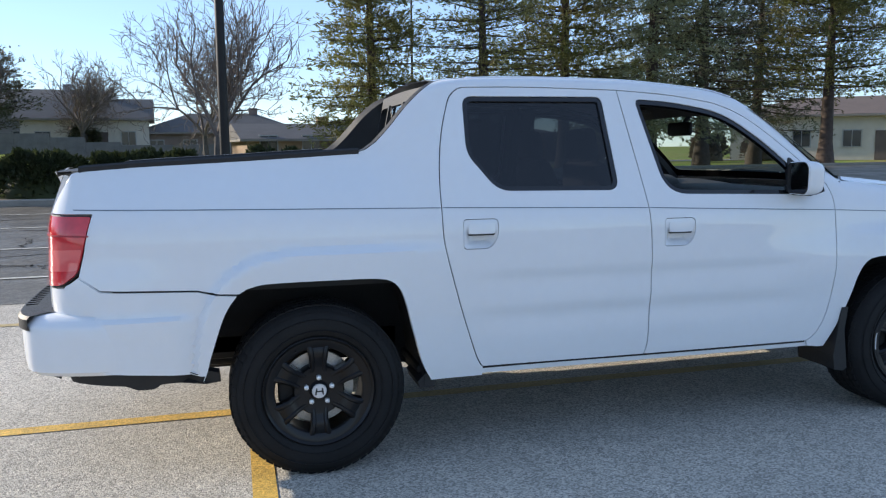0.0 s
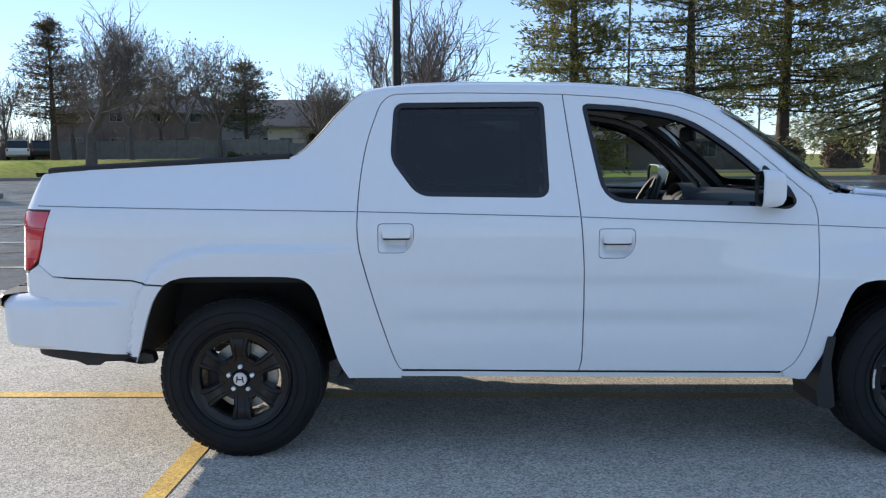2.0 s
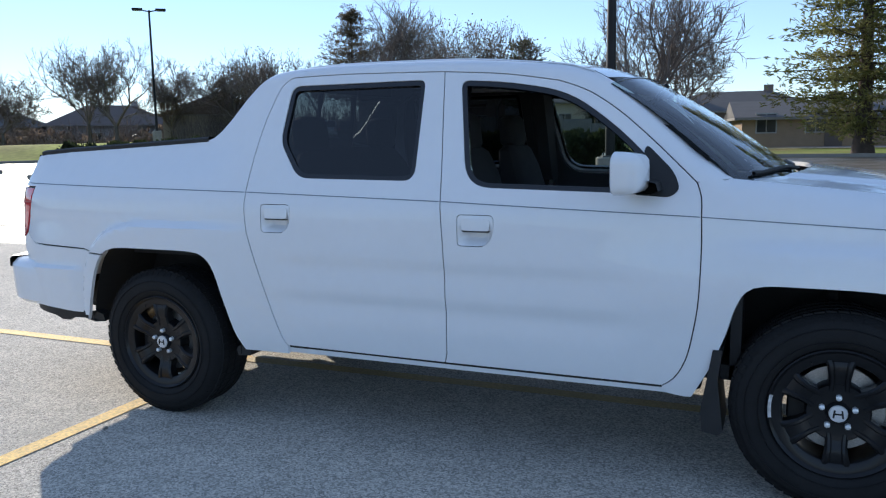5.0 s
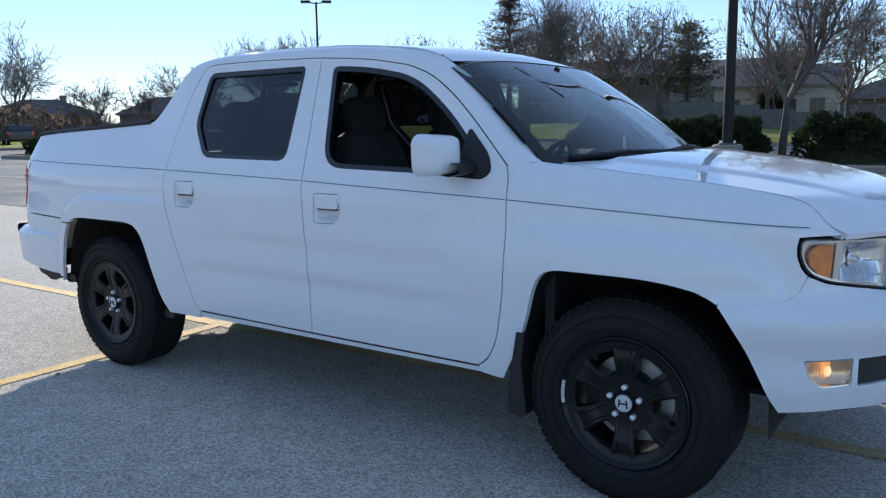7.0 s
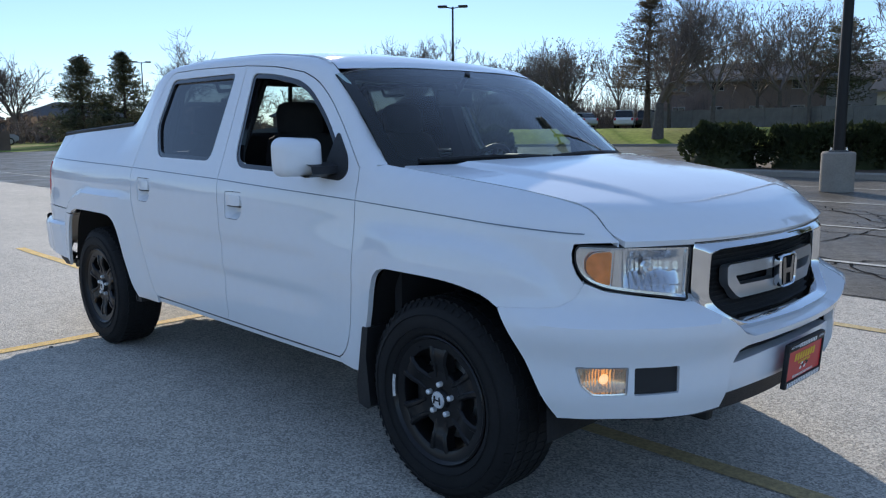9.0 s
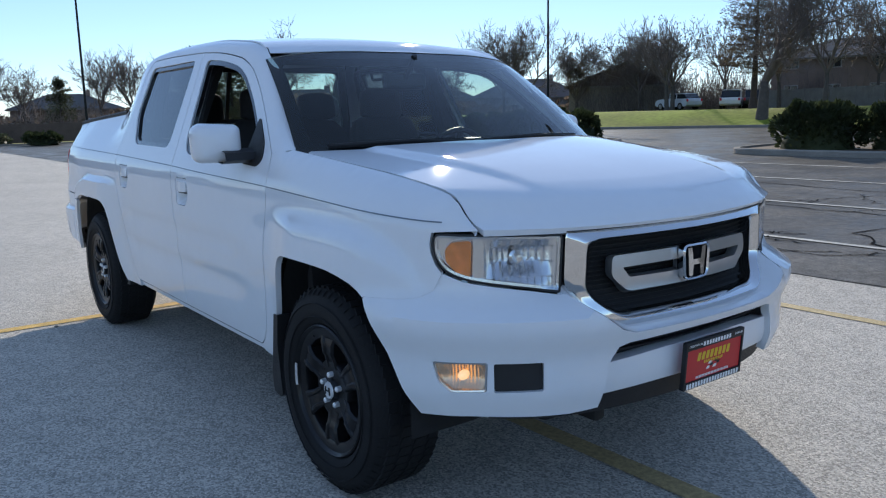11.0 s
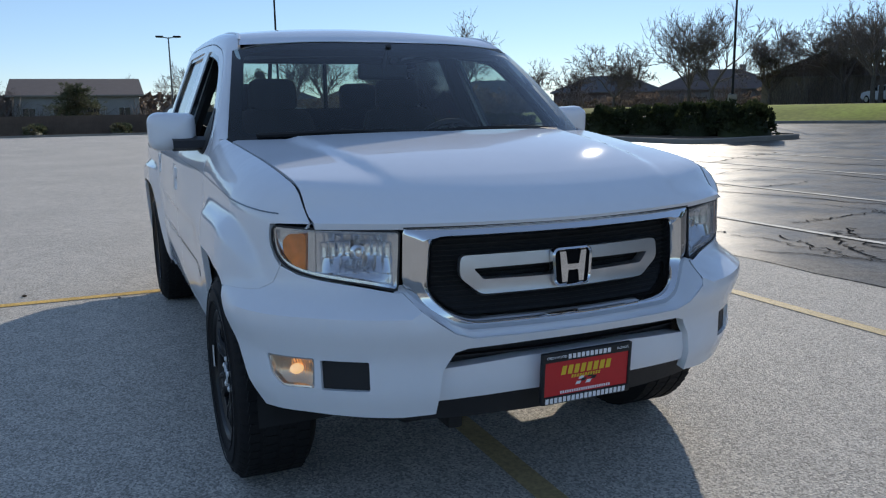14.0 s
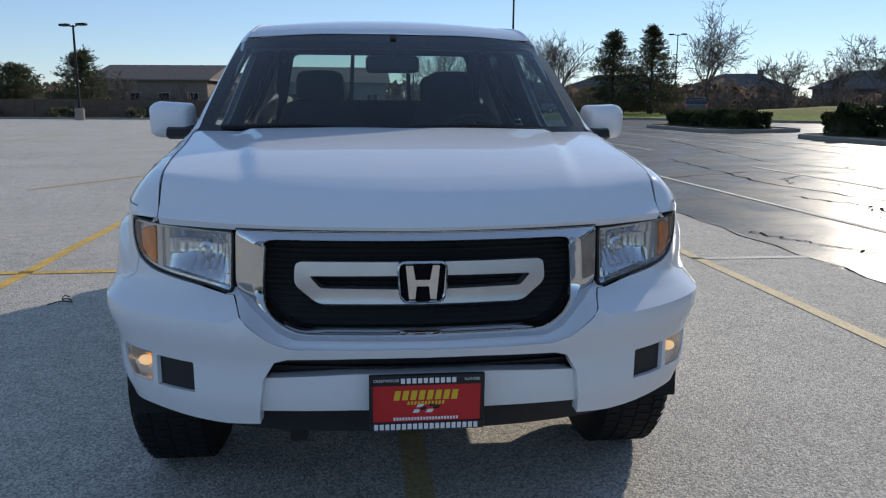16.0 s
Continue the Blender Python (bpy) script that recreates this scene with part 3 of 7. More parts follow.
# black strips behind the shut lines, standing in for shade in the gaps
def seal(line, width=0.009, off=-0.011):
    q = np.array(line)
    d = np.gradient(q, axis=0)
    n = np.stack([-d[:, 1], d[:, 0]], 1) / (np.linalg.norm(d, axis=1)[:, None] + 1e-9)
    for side in (1, -1):
        rows = []
        for k in (-1, 1):
            row = []
            for p, m in zip(q, n):
                u, w = p + m * width * k
                h = 2e-3
                a = skin(u, w)
                nn = (skin(u + h, w) - skin(u - h, w)).cross(skin(u, w + h) - skin(u, w - h)).normalized()
                b = a + nn * off
                row.append((b.x, b.y * side, b.z))
            rows.append(row)
        part("seal", strip(rows), BLACK, body)


for line in (REAR_SEAM, TOP_REAR, MID_SEAM, TOP_FRONT, FRONT_SEAM, curve([(0.747, 0.402), (1.1, 0.402), (1.557, 0.399)]), curve([(1.557, 0.399), (2.0, 0.398), (2.476, 0.398)]), curve(side_line), curve(NOSE_SEAM[-2:])):
    seal(line)

for side in (1, -1):
    rows = [[(skin_off(-0.0035)(u, w + d)) for u, w in curve(NOSE_SEAM)] for d in (-0.012, 0.012)]
    part("seam_filler", strip([[(p.x, p.y * side, p.z) for p in r] for r in rows]), PAINT, body)

# roof between the two roof edges
def roof_map(x, t):
    e = skin(x, ROLL_Z(x) + 0.107)
    return (x + 0.060 * (1 - t * t) * sstep(1.8, 2.25, x), t * e.y, e.z + (0.034 - 0.014 * sstep(1.7, 2.25, x)) * (1 - t * t))
rows = [[roof_map(x, t) for t in np.linspace(-1, 1, 29)] for x in np.linspace(0.60, 2.205, 44)]
part("roof", strip(rows), PAINT, body)
rows = [[(x, roof_map(x, t)[1], roof_map(x, t)[2] - 0.045) for t in np.linspace(-0.97, 0.97, 15)] for x in np.linspace(0.63, 2.24, 16)]
part("headliner", strip(rows), HEADLINER, body, "pale grey cloth headliner")
for side in (1, -1):
    # roof ditch moulding
    pts = [Vector(skin(x, ROLL_Z(x) + 0.10)) for x in np.linspace(0.75, 2.15, 30)]
    rows = [[(p.x, (p.y + dy) * side, p.z + dz) for p in pts] for dy, dz in ((-0.008, 0.0), (-0.004, 0.006), (0.006, 0.006), (0.01, 0.0))]
    part("roof_moulding", strip(rows), PAINT, body)

# sill
sill = [(0.50, 0.368), (0.75, 0.400), (1.56, 0.396), (2.47, 0.396), (2.56, 0.372), (2.50, 0.368), (0.55, 0.368)]
both("sill", sill, [], PAINT, body, 0.04, 0.06, 0.0, off=-0.012)

# windscreen
WS_TOP = pchip([0, 0.3, 0.55, 0.71], [2.302, 2.292, 2.272, 2.235])
WS_TOPZ = pchip([0, 0.3, 0.55, 0.71], [1.632, 1.630, 1.620, 1.602])
WS_LOW = pchip([0, 0.3, 0.6, 0.84], [2.96, 2.93, 2.86, 2.735])
WS_LOWZ = pchip([0, 0.3, 0.6, 0.84], [1.188, 1.188, 1.190, 1.203])


def screen(t, v, off=0.0):
    """t across from -1 to 1, v from the foot (0) to the roof (1)."""
    yl, yt = 0.822 * t, 0.698 * t
    a = Vector((WS_LOW(abs(yl)), yl, WS_LOWZ(abs(yl))))
    b = Vector((WS_TOP(abs(yt)), yt, WS_TOPZ(abs(yt))))
    p = a.lerp(b, v)
    return p + Vector((0.65, 0, 0.75)) * (0.018 * 4 * v * (1 - v) - 0.020 * abs(t) ** 6 + off)


part("windscreen", strip([[screen(t, v) for t in np.linspace(-1, 1, 33)] for v in np.linspace(0, 1, 17)]), GLASS, truck, "clear laminated glass").visible_shadow = False
fr = panel([(-1, 0), (1, 0), (1, 1), (-1, 1)], [rounded([(-0.940, 0.09), (0.940, 0.09), (0.930, 0.905), (-0.930, 0.905)], 0.06, 6)], lambda u, w: screen(u, w, -0.004), 0.06, 0.0)
rows = [[Vector(roof_map(2.203, t)) for t in np.linspace(-0.985, 0.985, 29)]]
tops = [screen(t, 0.985, 0.003) for t in np.linspace(-0.985, 0.985, 29)]
rows.append([a.lerp(b, 0.6) + Vector((0, 0, 0.006)) for a, b in zip(rows[0], tops)])
rows.append(tops)
part("roof_front", strip(rows), PAINT, body)
rows = [[Vector(roof_map(2.20, t)) - Vector((0, 0, 0.045)) for t in np.linspace(-0.96, 0.96, 15)], [screen(t, 0.93, -0.012) for t in np.linspace(-0.96, 0.96, 15)]]
part("roof_header", strip(rows), TRIM, body, "grey trim over the windscreen")
part("windscreen_border", fr, PRINT, truck, "black printed border of the windscreen")

# hood
def hood_z(x, y):
    a = abs(y)
    yd = 0.46 + 0.14 * min(1.0, max(0.0, (3.9 - x) / 0.95))
    ye = HOOD_Y(min(x, 3.737))
    w = min(1.0, a / ye)
    side, crown = HOOD_SIDE(x), HOOD_CROWN(x)
    z = crown + (side - crown) * w ** 2.2
    # raised middle with a narrow crease on either side, fading towards the front
    z += 0.013 * (1 - sstep(3.45, 3.92, x)) * ((1 - sstep(yd - 0.026, yd + 0.026, a)) - 0.5 * (1 - w))
    lim = float(np.interp(a, nose_up[::-1, 1], nose_up[::-1, 0])) + 0.010
    d = max(0.0, lim - x)
    front = 0.991 + 0.008 * (a / 0.74) ** 2
    k = LIP_SIDE(min(d, 0.16)) * w ** 3 + LIP_MID(min(d, 0.20)) * (1 - w ** 3)
    return z + (front - z) * k


hood_half = [(float(np.interp(y, nose_up[::-1, 1], nose_up[::-1, 0])) + 0.010, y) for y in np.linspace(0.0, 0.744, 26)] + [(x, HOOD_Y(x) - 0.001) for x in (3.715, 3.69, 3.654, 3.61, 3.546, 3.36, 3.2, 3.05, 2.9, 2.80)] + [(WS_LOW(y) + 0.020 + 0.035 * sstep(0.66, 0.56, y), y) for y in (0.79, 0.74, 0.68, 0.64, 0.60, 0.56, 0.5, 0.4, 0.3, 0.2, 0.1)]
hood_line = hood_half + [(WS_LOW(0) + 0.055, 0.0)] + [(x, -y) for x, y in hood_half[::-1] if y > 0]
part("hood", panel(hood_line, [], lambda u, w: (u, w, hood_z(u, w)), 0.022, 0.02), PAINT, truck)
cowl = [(WS_LOW(abs(y)) + 0.10, y) for y in np.linspace(-0.60, 0.60, 21)] + [(WS_LOW(abs(y)) - 0.03, y) for y in np.linspace(0.80, -0.80, 21)]
part("cowl", panel(cowl, [], lambda u, w: (u, w, 1.172 + 0.010 * math.cos(w * 3)), 0.05, 0.03), BLACK, truck, "black plastic cowl under the windscreen")
for side in (1, -1):
    # black strip under the hood seam, imitating the shade in the gap
    rows = [[(x, (HOOD_Y(x) + d) * side, HOOD_EDGE(x) - 0.010) for x in np.linspace(2.80, 3.700, 30)] for d in (-0.012, 0.010)]
    part("hood_seal", strip(rows), BLACK, body)
    w = new("wiper")
    w.parent = truck
    y0 = 0.55 if side > 0 else -0.10
    path = [screen((y0 - 0.62 * k / 10 + 0.02) / 0.8, 0.055 + 0.015 * math.sin(k / 10 * math.pi), 0.012) for k in range(11)]
    ringrow = [(0.007 * math.cos(k * math.pi / 3), 0.010 * math.sin(k * math.pi / 3)) for k in range(7)]
    bm = strip([[(p.x + a, p.y, p.z + b) for a, b in ringrow] for p in path])
    part("blade", bm, BLACK, w)
    bm = bmesh.new()
    cyl(bm, path[0] + Vector((0.02, 0.03, -0.01)), path[5] + Vector((0, 0, 0.006)), 0.008, 0.006, 8)
    part("arm", bm, BLACK, w)

def even(poly, n):
    q = np.array(list(poly) + [poly[0]])
    s = np.concatenate([[0], np.cumsum(np.linalg.norm(np.diff(q, axis=0), axis=1))])
    t = np.linspace(0, s[-1], n + 1)[:-1]
    return [(float(np.interp(a, s, q[:, 0])), float(np.interp(a, s, q[:, 1]))) for a in t]


def ring(outer, inner, offs, fpt, n=160):
    """A moulding between two outlines; offs: (share of the way in, height)."""
    o, cen = even(outer, n), np.mean(np.array(inner), 0)
    fine_in = even(inner, 900)
    ins = []
    a_in = np.array(fine_in)
    for p in o:
        ins.append(tuple(a_in[np.argmin(((a_in - np.array(p)) ** 2).sum(1))]))
    rws = []
    for k, h in offs:
        rws.append([fpt(p[0] + (q[0] - p[0]) * k, p[1] + (q[1] - p[1]) * k, h) for p, q in zip(o, ins)])
    return strip(rws, closed=True)


# ---- pickup truck: nose ----
lamp_line = [(-0.842, 0.985), (-0.522, 0.971), (-0.534, 0.802), (-0.668, 0.826), (-0.783, 0.850), (-0.826, 0.876), (-0.844, 0.93)]
lamp_sv = rounded([(s_at(y, z), z) for y, z in lamp_line], [0.02, 0.008, 0.008, 0.05, 0.05, 0.03, 0.03], 4)
CH_OUT = [(-0.513, 0.978), (-0.518, 0.812), (-0.470, 0.744), (-0.410, 0.698), (-0.36, 0.680), (0.36, 0.680), (0.410, 0.698), (0.470, 0.744), (0.518, 0.812), (0.513, 0.978)]
CH_IN = [(-0.428, 0.944), (-0.436, 0.794), (-0.402, 0.752), (-0.345, 0.718), (0.345, 0.718), (0.402, 0.752), (0.436, 0.794), (0.428, 0.944)]
ch_out = rounded(CH_OUT, [0.004, 0.03, 0.06, 0.05, 0.05, 0.05, 0.05, 0.06, 0.03, 0.004], 4)
ch_in = rounded(CH_IN, [0.035, 0.05, 0.05, 0.05, 0.05, 0.05, 0.05, 0.035], 4)


# bumper cover: from arch to arch
half = NOSE_ARCH[::-1] + NOSE_SEAM[::-1] + [(s_at(-0.826, 0.868), 0.868), (s_at(-0.783, 0.843), 0.843), (s_at(-0.668, 0.819), 0.819), (s_at(-0.545, 0.797), 0.797), (s_at(-0.522, 0.797), 0.797), (s_at(-0.474, 0.738), 0.738), (s_at(-0.413, 0.692), 0.692), (s_at(-0.36, 0.674), 0.674)]
low = [(s_at(-0.30, 0.655), 0.655), (s_at(-0.42, 0.640), 0.640)]
half_low = [(s_at(-0.452, 0.437), 0.437), (s_at(-0.55, 0.430), 0.430), (s_at(-0.67, 0.431), 0.431), (s_at(-0.79, 0.434), 0.434), (3.64, 0.43)]
mir = lambda pts: [(2 * S_MID - s, v) for s, v in pts]
mid_top = [(s_at(-0.18, 0.674), 0.674), (s_at(0.0, 0.674), 0.674), (s_at(0.18, 0.674), 0.674)]
notch = [(s_at(-0.452, 0.437), 0.437), (s_at(-0.438, 0.575), 0.575), (s_at(-0.405, 0.628), 0.628), (s_at(-0.37, 0.638), 0.638), (s_at(-0.15, 0.645), 0.645)]
cover = half + mid_top + mir(half)[::-1] + mir(half_low)[::-1] + mir(notch)[1:] + notch[::-1][:-1] + half_low
fog = rounded([(s_at(y, z), z) for y, z in ((-0.884, 0.611), (-0.772, 0.612), (-0.774, 0.521), (-0.850, 0.518), (-0.874, 0.55))], 0.008, 3)
vent = rounded([(s_at(y, z), z) for y, z in ((-0.758, 0.608), (-0.638, 0.609), (-0.637, 0.521), (-0.757, 0.518))], 0.006, 3)
# emission stands in for the amber reflection inside the unlit fog lamps
WARM = mat("fog_bulb_glow", (0.95, 0.75, 0.5), 0.3)
WARM.node_tree.nodes["Principled BSDF"].inputs["Emission Color"].default_value = (1.0, 0.55, 0.2, 1)
WARM.node_tree.nodes["Principled BSDF"].inputs["Emission Strength"].default_value = 0.5
SILVERED = mat("silvered_plastic", (0.62, 0.63, 0.65), 0.18, metal=0.95)
# orange tint puts the same amber reflection into the reflector's colour
FOGBACK = mat("fog_reflector", (0.88, 0.62, 0.40), 0.2, metal=0.8)
nose = new("front_bumper")
nose.parent = truck
part("cover", panel(cover, [fog, vent, mir(fog), mir(vent)], skin, 0.03, 0.03, gap=0.002), PAINT, nose)


# lower white bar between the ends, with the dark slot above and lip below
bar = [(s_at(-0.445, 0.575), 0.575), (s_at(-0.2, 0.590), 0.590), (s_at(0, 0.593), 0.593), (s_at(0.2, 0.590), 0.590), (s_at(0.445, 0.575), 0.575), (s_at(0.458, 0.466), 0.466), (s_at(0.2, 0.474), 0.474), (s_at(-0.2, 0.474), 0.474), (s_at(-0.458, 0.466), 0.466)]
part("lower_bar", panel(rounded(bar, 0.01, 3), [], skin_off(-0.022), 0.04, 0.05), PAINT, nose)
lip = [(s_at(-0.80, 0.440), 0.440), (s_at(-0.47, 0.475), 0.475), (s_at(0, 0.48), 0.48), (s_at(0.47, 0.475), 0.475), (s_at(0.80, 0.440), 0.440), (s_at(0.75, 0.410), 0.410), (s_at(0.3, 0.402), 0.402), (s_at(-0.3, 0.402), 0.402), (s_at(-0.75, 0.410), 0.410)]
part("air_dam", panel(lip, [], skin_off(-0.045), 0.05, 0.05), BLACK, nose, "black plastic lower lip")
slot = [(s_at(-0.46, 0.66), 0.66), (s_at(0.46, 0.66), 0.66), (s_at(0.46, 0.42), 0.42), (s_at(-0.46, 0.42), 0.42)]
part("intake", panel(slot, [], skin_off(-0.08), 0.05, 0.0), BLACK, nose, "black intake behind the lower bar")
for k in range(3):
    z = 0.597 + 0.016 * k
    part("intake_slat", panel([(s_at(-0.43, z), z), (s_at(0.43, z), z), (s_at(0.43, z + 0.004), z + 0.004), (s_at(-0.43, z + 0.004), z + 0.004)], [], skin_off(-0.055), 0.08, 0.02), BLACK, nose)
for mm in (lambda q: q, mir):
    rev = mm is mir
    part("vent_cover", panel(mm(inset(vent, 0.002)), [], skin_off(-0.012), 0.03, 0.02), BLACK, nose, "black square blanking plate")
    f = new("fog_lamp")
    f.parent = truck
    def fog_bowl(u, w):
        a, b = (u - fog_mid[0]) / 0.06, (w - 0.567) / 0.045
        return skin_off(-0.014 - 0.0016 * math.sin(u * 620) - 0.026 * max(0.0, 1 - a * a * 0.7 - b * b * 0.8))(u, w)
    fog_mid = mm([(s_at(-0.826, 0.567), 0.567)])[0]
    part("housing", panel(mm(inset(fog, 0.001)), [], fog_bowl, 0.004, 0.0), FOGBACK, f)
    bowl_c = skin_off(-0.024)(*fog_mid)
    bm = bmesh.new()
    bmesh.ops.create_uvsphere(bm, u_segments=16, v_segments=8, radius=0.018, matrix=Matrix.Translation(bowl_c) @ Matrix.Diagonal((0.6, 1.2, 0.9, 1)))
    part("bulb", bm, WARM, f)
    part("bezel", ring(mm(inset(fog, 0.001)), mm(inset(fog, 0.006)), [(0, -0.02), (0, -0.002), (1, -0.003), (1, -0.02)], lambda u, w, o: skin_off(o)(u, w), 60), SILVERED, f)
    part("lens", panel(mm(inset(fog, 0.002)), [], skin_off(-0.004), 0.03, 0.01), LENS, f).visible_shadow = False

# painted ledge between the cover and the grille surround
# grille
grille = new("grille")
grille.parent = truck


def nose_pt(y, z, off=0.0):
    p = skin_off(off)(s_of(y), max(z, 0.82))
    return Vector((p.x + 0.058 * (1 - sstep(0.68, 0.80, z)), y, z))


part("surround", ring(ch_out, ch_in, [(0, -0.03), (0, 0.001), (0.04, 0.004), (0.30, 0.012), (0.56, 0.020), (0.61, 0.0215), (0.66, 0.020), (0.82, 0.008), (0.98, -0.004), (1.0, -0.008), (1.0, -0.06)], nose_pt), CHROME, grille, "chrome grille surround")
edge = half[len(NOSE_ARCH) + len(NOSE_SEAM) + 3:] + mid_top + mir(half[len(NOSE_ARCH) + len(NOSE_SEAM) + 3:])[::-1]
edge = dense(edge + edge[::-1], 0.02)
edge = edge[:len(edge) // 2 + 1]
rows = [[], [], []]
for u, w in edge:
    p = skin_off(-0.003)(u, w)
    b = nose_pt(p.y, w, -0.012)
    rows[0].append(p)
    rows[1].append(Vector((max(b.x, p.x - 0.02), p.y * 0.995, p.z + 0.006)))
    rows[2].append(Vector((min(b.x, p.x - 0.012), p.y * 0.965, p.z + 0.016)))
part("ledge", strip(rows), PAINT, nose)
# no real gap here: a black strip draws its shade above the surround
part("hood_gap", strip([[nose_pt(y, z, o) for y in np.linspace(-0.512, 0.512, 41)] for z, o in ((0.976, -0.012), (0.979, 0.004), (0.988, 0.004), (0.993, -0.02))]), BLACK, grille, "black strip standing for the shaded gap under the hood")
part("backing", panel(inset(ch_in, -0.01), [], lambda u, w: nose_pt(u, w, -0.055), 0.05, 0.0), LINER, grille, "black mesh behind the grille bars")
for k in range(15):
    z = 0.716 + 0.0155 * k
    ext = 0.435 if z > 0.79 else 0.355 + (z - 0.716) * 1.05
    part("grille_slat", strip([[nose_pt(y, z + dz, off) for y in np.linspace(-ext, ext, 19)] for dz, off in ((0.0, -0.05), (0.002, -0.045), (0.005, -0.045), (0.007, -0.05))]), LINER, grille)
for sd in (1, -1):
    o2 = rounded([(sd * a, b) for a, b in ((0.0, 0.893), (0.350, 0.893), (0.355, 0.829), (0.290, 0.775), (0.0, 0.775))], [0, 0.02, 0.02, 0.02, 0], 4)
    i2 = rounded([(sd * a, b) for a, b in ((0.05, 0.855), (0.312, 0.853), (0.282, 0.819), (0.05, 0.816))], 0.008, 3)
    part("grille_bar", panel(o2, [i2], lambda u, w: nose_pt(u, w, 0.000 + 0.004 * math.sin((w - 0.775) / 0.118 * math.pi)), 0.02, 0.035), SATIN, grille, "satin silver grille bar")
emb_out = rounded([(-0.072, 0.900), (0.072, 0.900), (0.064, 0.782), (-0.064, 0.782)], 0.028, 6)
emblem = new("emblem")
emblem.parent = grille
emblem["label"] = "chrome emblem on black"
part("back_plate", panel(inset(emb_out, 0.004), [], lambda u, w: nose_pt(u, w, 0.016), 0.02, 0.02), PRINT, emblem)
part("rim", ring(emb_out, inset(emb_out, 0.010), [(0, 0.005), (0, 0.024), (0.5, 0.030), (1, 0.024), (1, 0.014)], nose_pt, 64), CHROME, emblem)
hl_ = [(-0.047, 0.888), (-0.027, 0.888), (-0.020, 0.848), (0.020, 0.848), (0.027, 0.888), (0.047, 0.888), (0.038, 0.794), (0.021, 0.794), (0.017, 0.830), (-0.017, 0.830), (-0.021, 0.794), (-0.038, 0.794)]
part("badge_shape", panel(hl_, [], lambda u, w: nose_pt(u, w, 0.026), 0.015, 0.010), CHROME, emblem)

# headlamps
for rev in (False, True):
    q = (lambda a: mir(a)) if rev else (lambda a: a)
    h = new("headlamp")
    h.parent = truck
    def bowl(u, w):
        m = u if u < S_MID else 2 * S_MID - u
        y = -skin(m, 0.9).y
        mid = math.exp(-((y - 0.640) / 0.075) ** 4) * sstep(0.815, 0.90, w) * sstep(0.985, 0.92, w)
        row = math.floor((w - 0.80) / 0.046)
        flute = abs(math.sin(math.pi * (y + 0.009 * row) / (0.020 + 0.005 * (row % 2))))
        deep = 0.016 + 0.045 * mid + (0.0055 * flute + 0.004 * ((w - 0.80) / 0.046 - row)) * sstep(0.742, 0.732, y) * sstep(0.540, 0.550, y)
        deep += 0.012 * math.exp(-((y - 0.800) / 0.03) ** 2)
        return skin_off(-deep)(u, w)
    part("housing", panel(q(inset(lamp_sv, 0.001)), [], bowl, 0.0038, 0.0), SILVERED, h)
    rim = lambda u, w, o: skin_off(o)(u, w)
    part("gasket", ring(q(inset(lamp_sv, -0.0035)), q(inset(lamp_sv, 0.002)), [(0, -0.02), (0, 0.000), (1, 0.001), (1, -0.02)], rim, 90), BLACK, h)
    part("bezel", ring(q(inset(lamp_sv, 0.002)), q(inset(lamp_sv, 0.010)), [(0, -0.012), (0, -0.005), (1, -0.006), (1, -0.03)], rim, 90), SILVERED, h)
    dv = q([(s_at(-0.760, 0.975), 0.975), (s_at(-0.743, 0.975), 0.975), (s_at(-0.748, 0.838), 0.838), (s_at(-0.766, 0.842), 0.842)])
    part("divider", panel(dv, [], skin_off(-0.008), 0.02, 0.02), SILVERED, h)
    am = q(rounded([(s_at(-0.824, 0.940), 0.940), (s_at(-0.808, 0.962), 0.962), (s_at(-0.767, 0.966), 0.966), (s_at(-0.771, 0.850), 0.850), (s_at(-0.798, 0.866), 0.866), (s_at(-0.822, 0.90), 0.90)], 0.014, 4))
    part("turn_lens", panel(am, [], skin_off(-0.009), 0.015, 0.012), AMBER, h, "amber turn signal")
    c = skin_off(-0.058)(*q([(s_at(-0.640, 0.902), 0.902)])[0])
    ax = Vector((1, -0.25 if not rev else 0.25, 0)).normalized()
    m = Matrix.Translation(c) @ ax.to_track_quat("Y", "Z").to_matrix().to_4x4()
    bm = lathe([(0.001, 0.022), (0.010, 0.021), (0.014, 0.015), (0.015, 0.0), (0.024, -0.004)], 24)
    bm.transform(m)
    part("bulb_cap", bm, STEEL, h)
    part("lens", panel(q(inset(lamp_sv, 0.004)), [], skin_off(-0.001), 0.035, 0.006), LENS, h, "clear lens").visible_shadow = False

# number plate holder with dealer insert
plate = new("plate_holder")
plate.parent = truck
plate["label"] = "red dealer plate in a black frame"
plate.matrix_basis = pose(4.026, 0.006, 0.522, 0, 4, 0)
part("frame", box(box(box(box(bmesh.new(), -0.012, 0.006, -0.158, 0.158, 0.052, 0.081, 0.003), -0.012, 0.006, -0.158, 0.158, -0.081, -0.056, 0.003), -0.012, 0.006, -0.158, -0.148, -0.06, 0.06, 0.003), -0.012, 0.006, 0.148, 0.158, -0.06, 0.06, 0.003), BLACK, plate)
part("insert", box(bmesh.new(), -0.010, 0.001, -0.150, 0.150, -0.060, 0.056), REDPLATE, plate, "red printed insert")


def ink(name, x, y0, y1, z0, z1, material, slant=0.0):
    part(name, strip([[(x, y0, z0), (x, y1, z0)], [(x, y0 + slant, z1), (x, y1 + slant, z1)]]), material, plate)


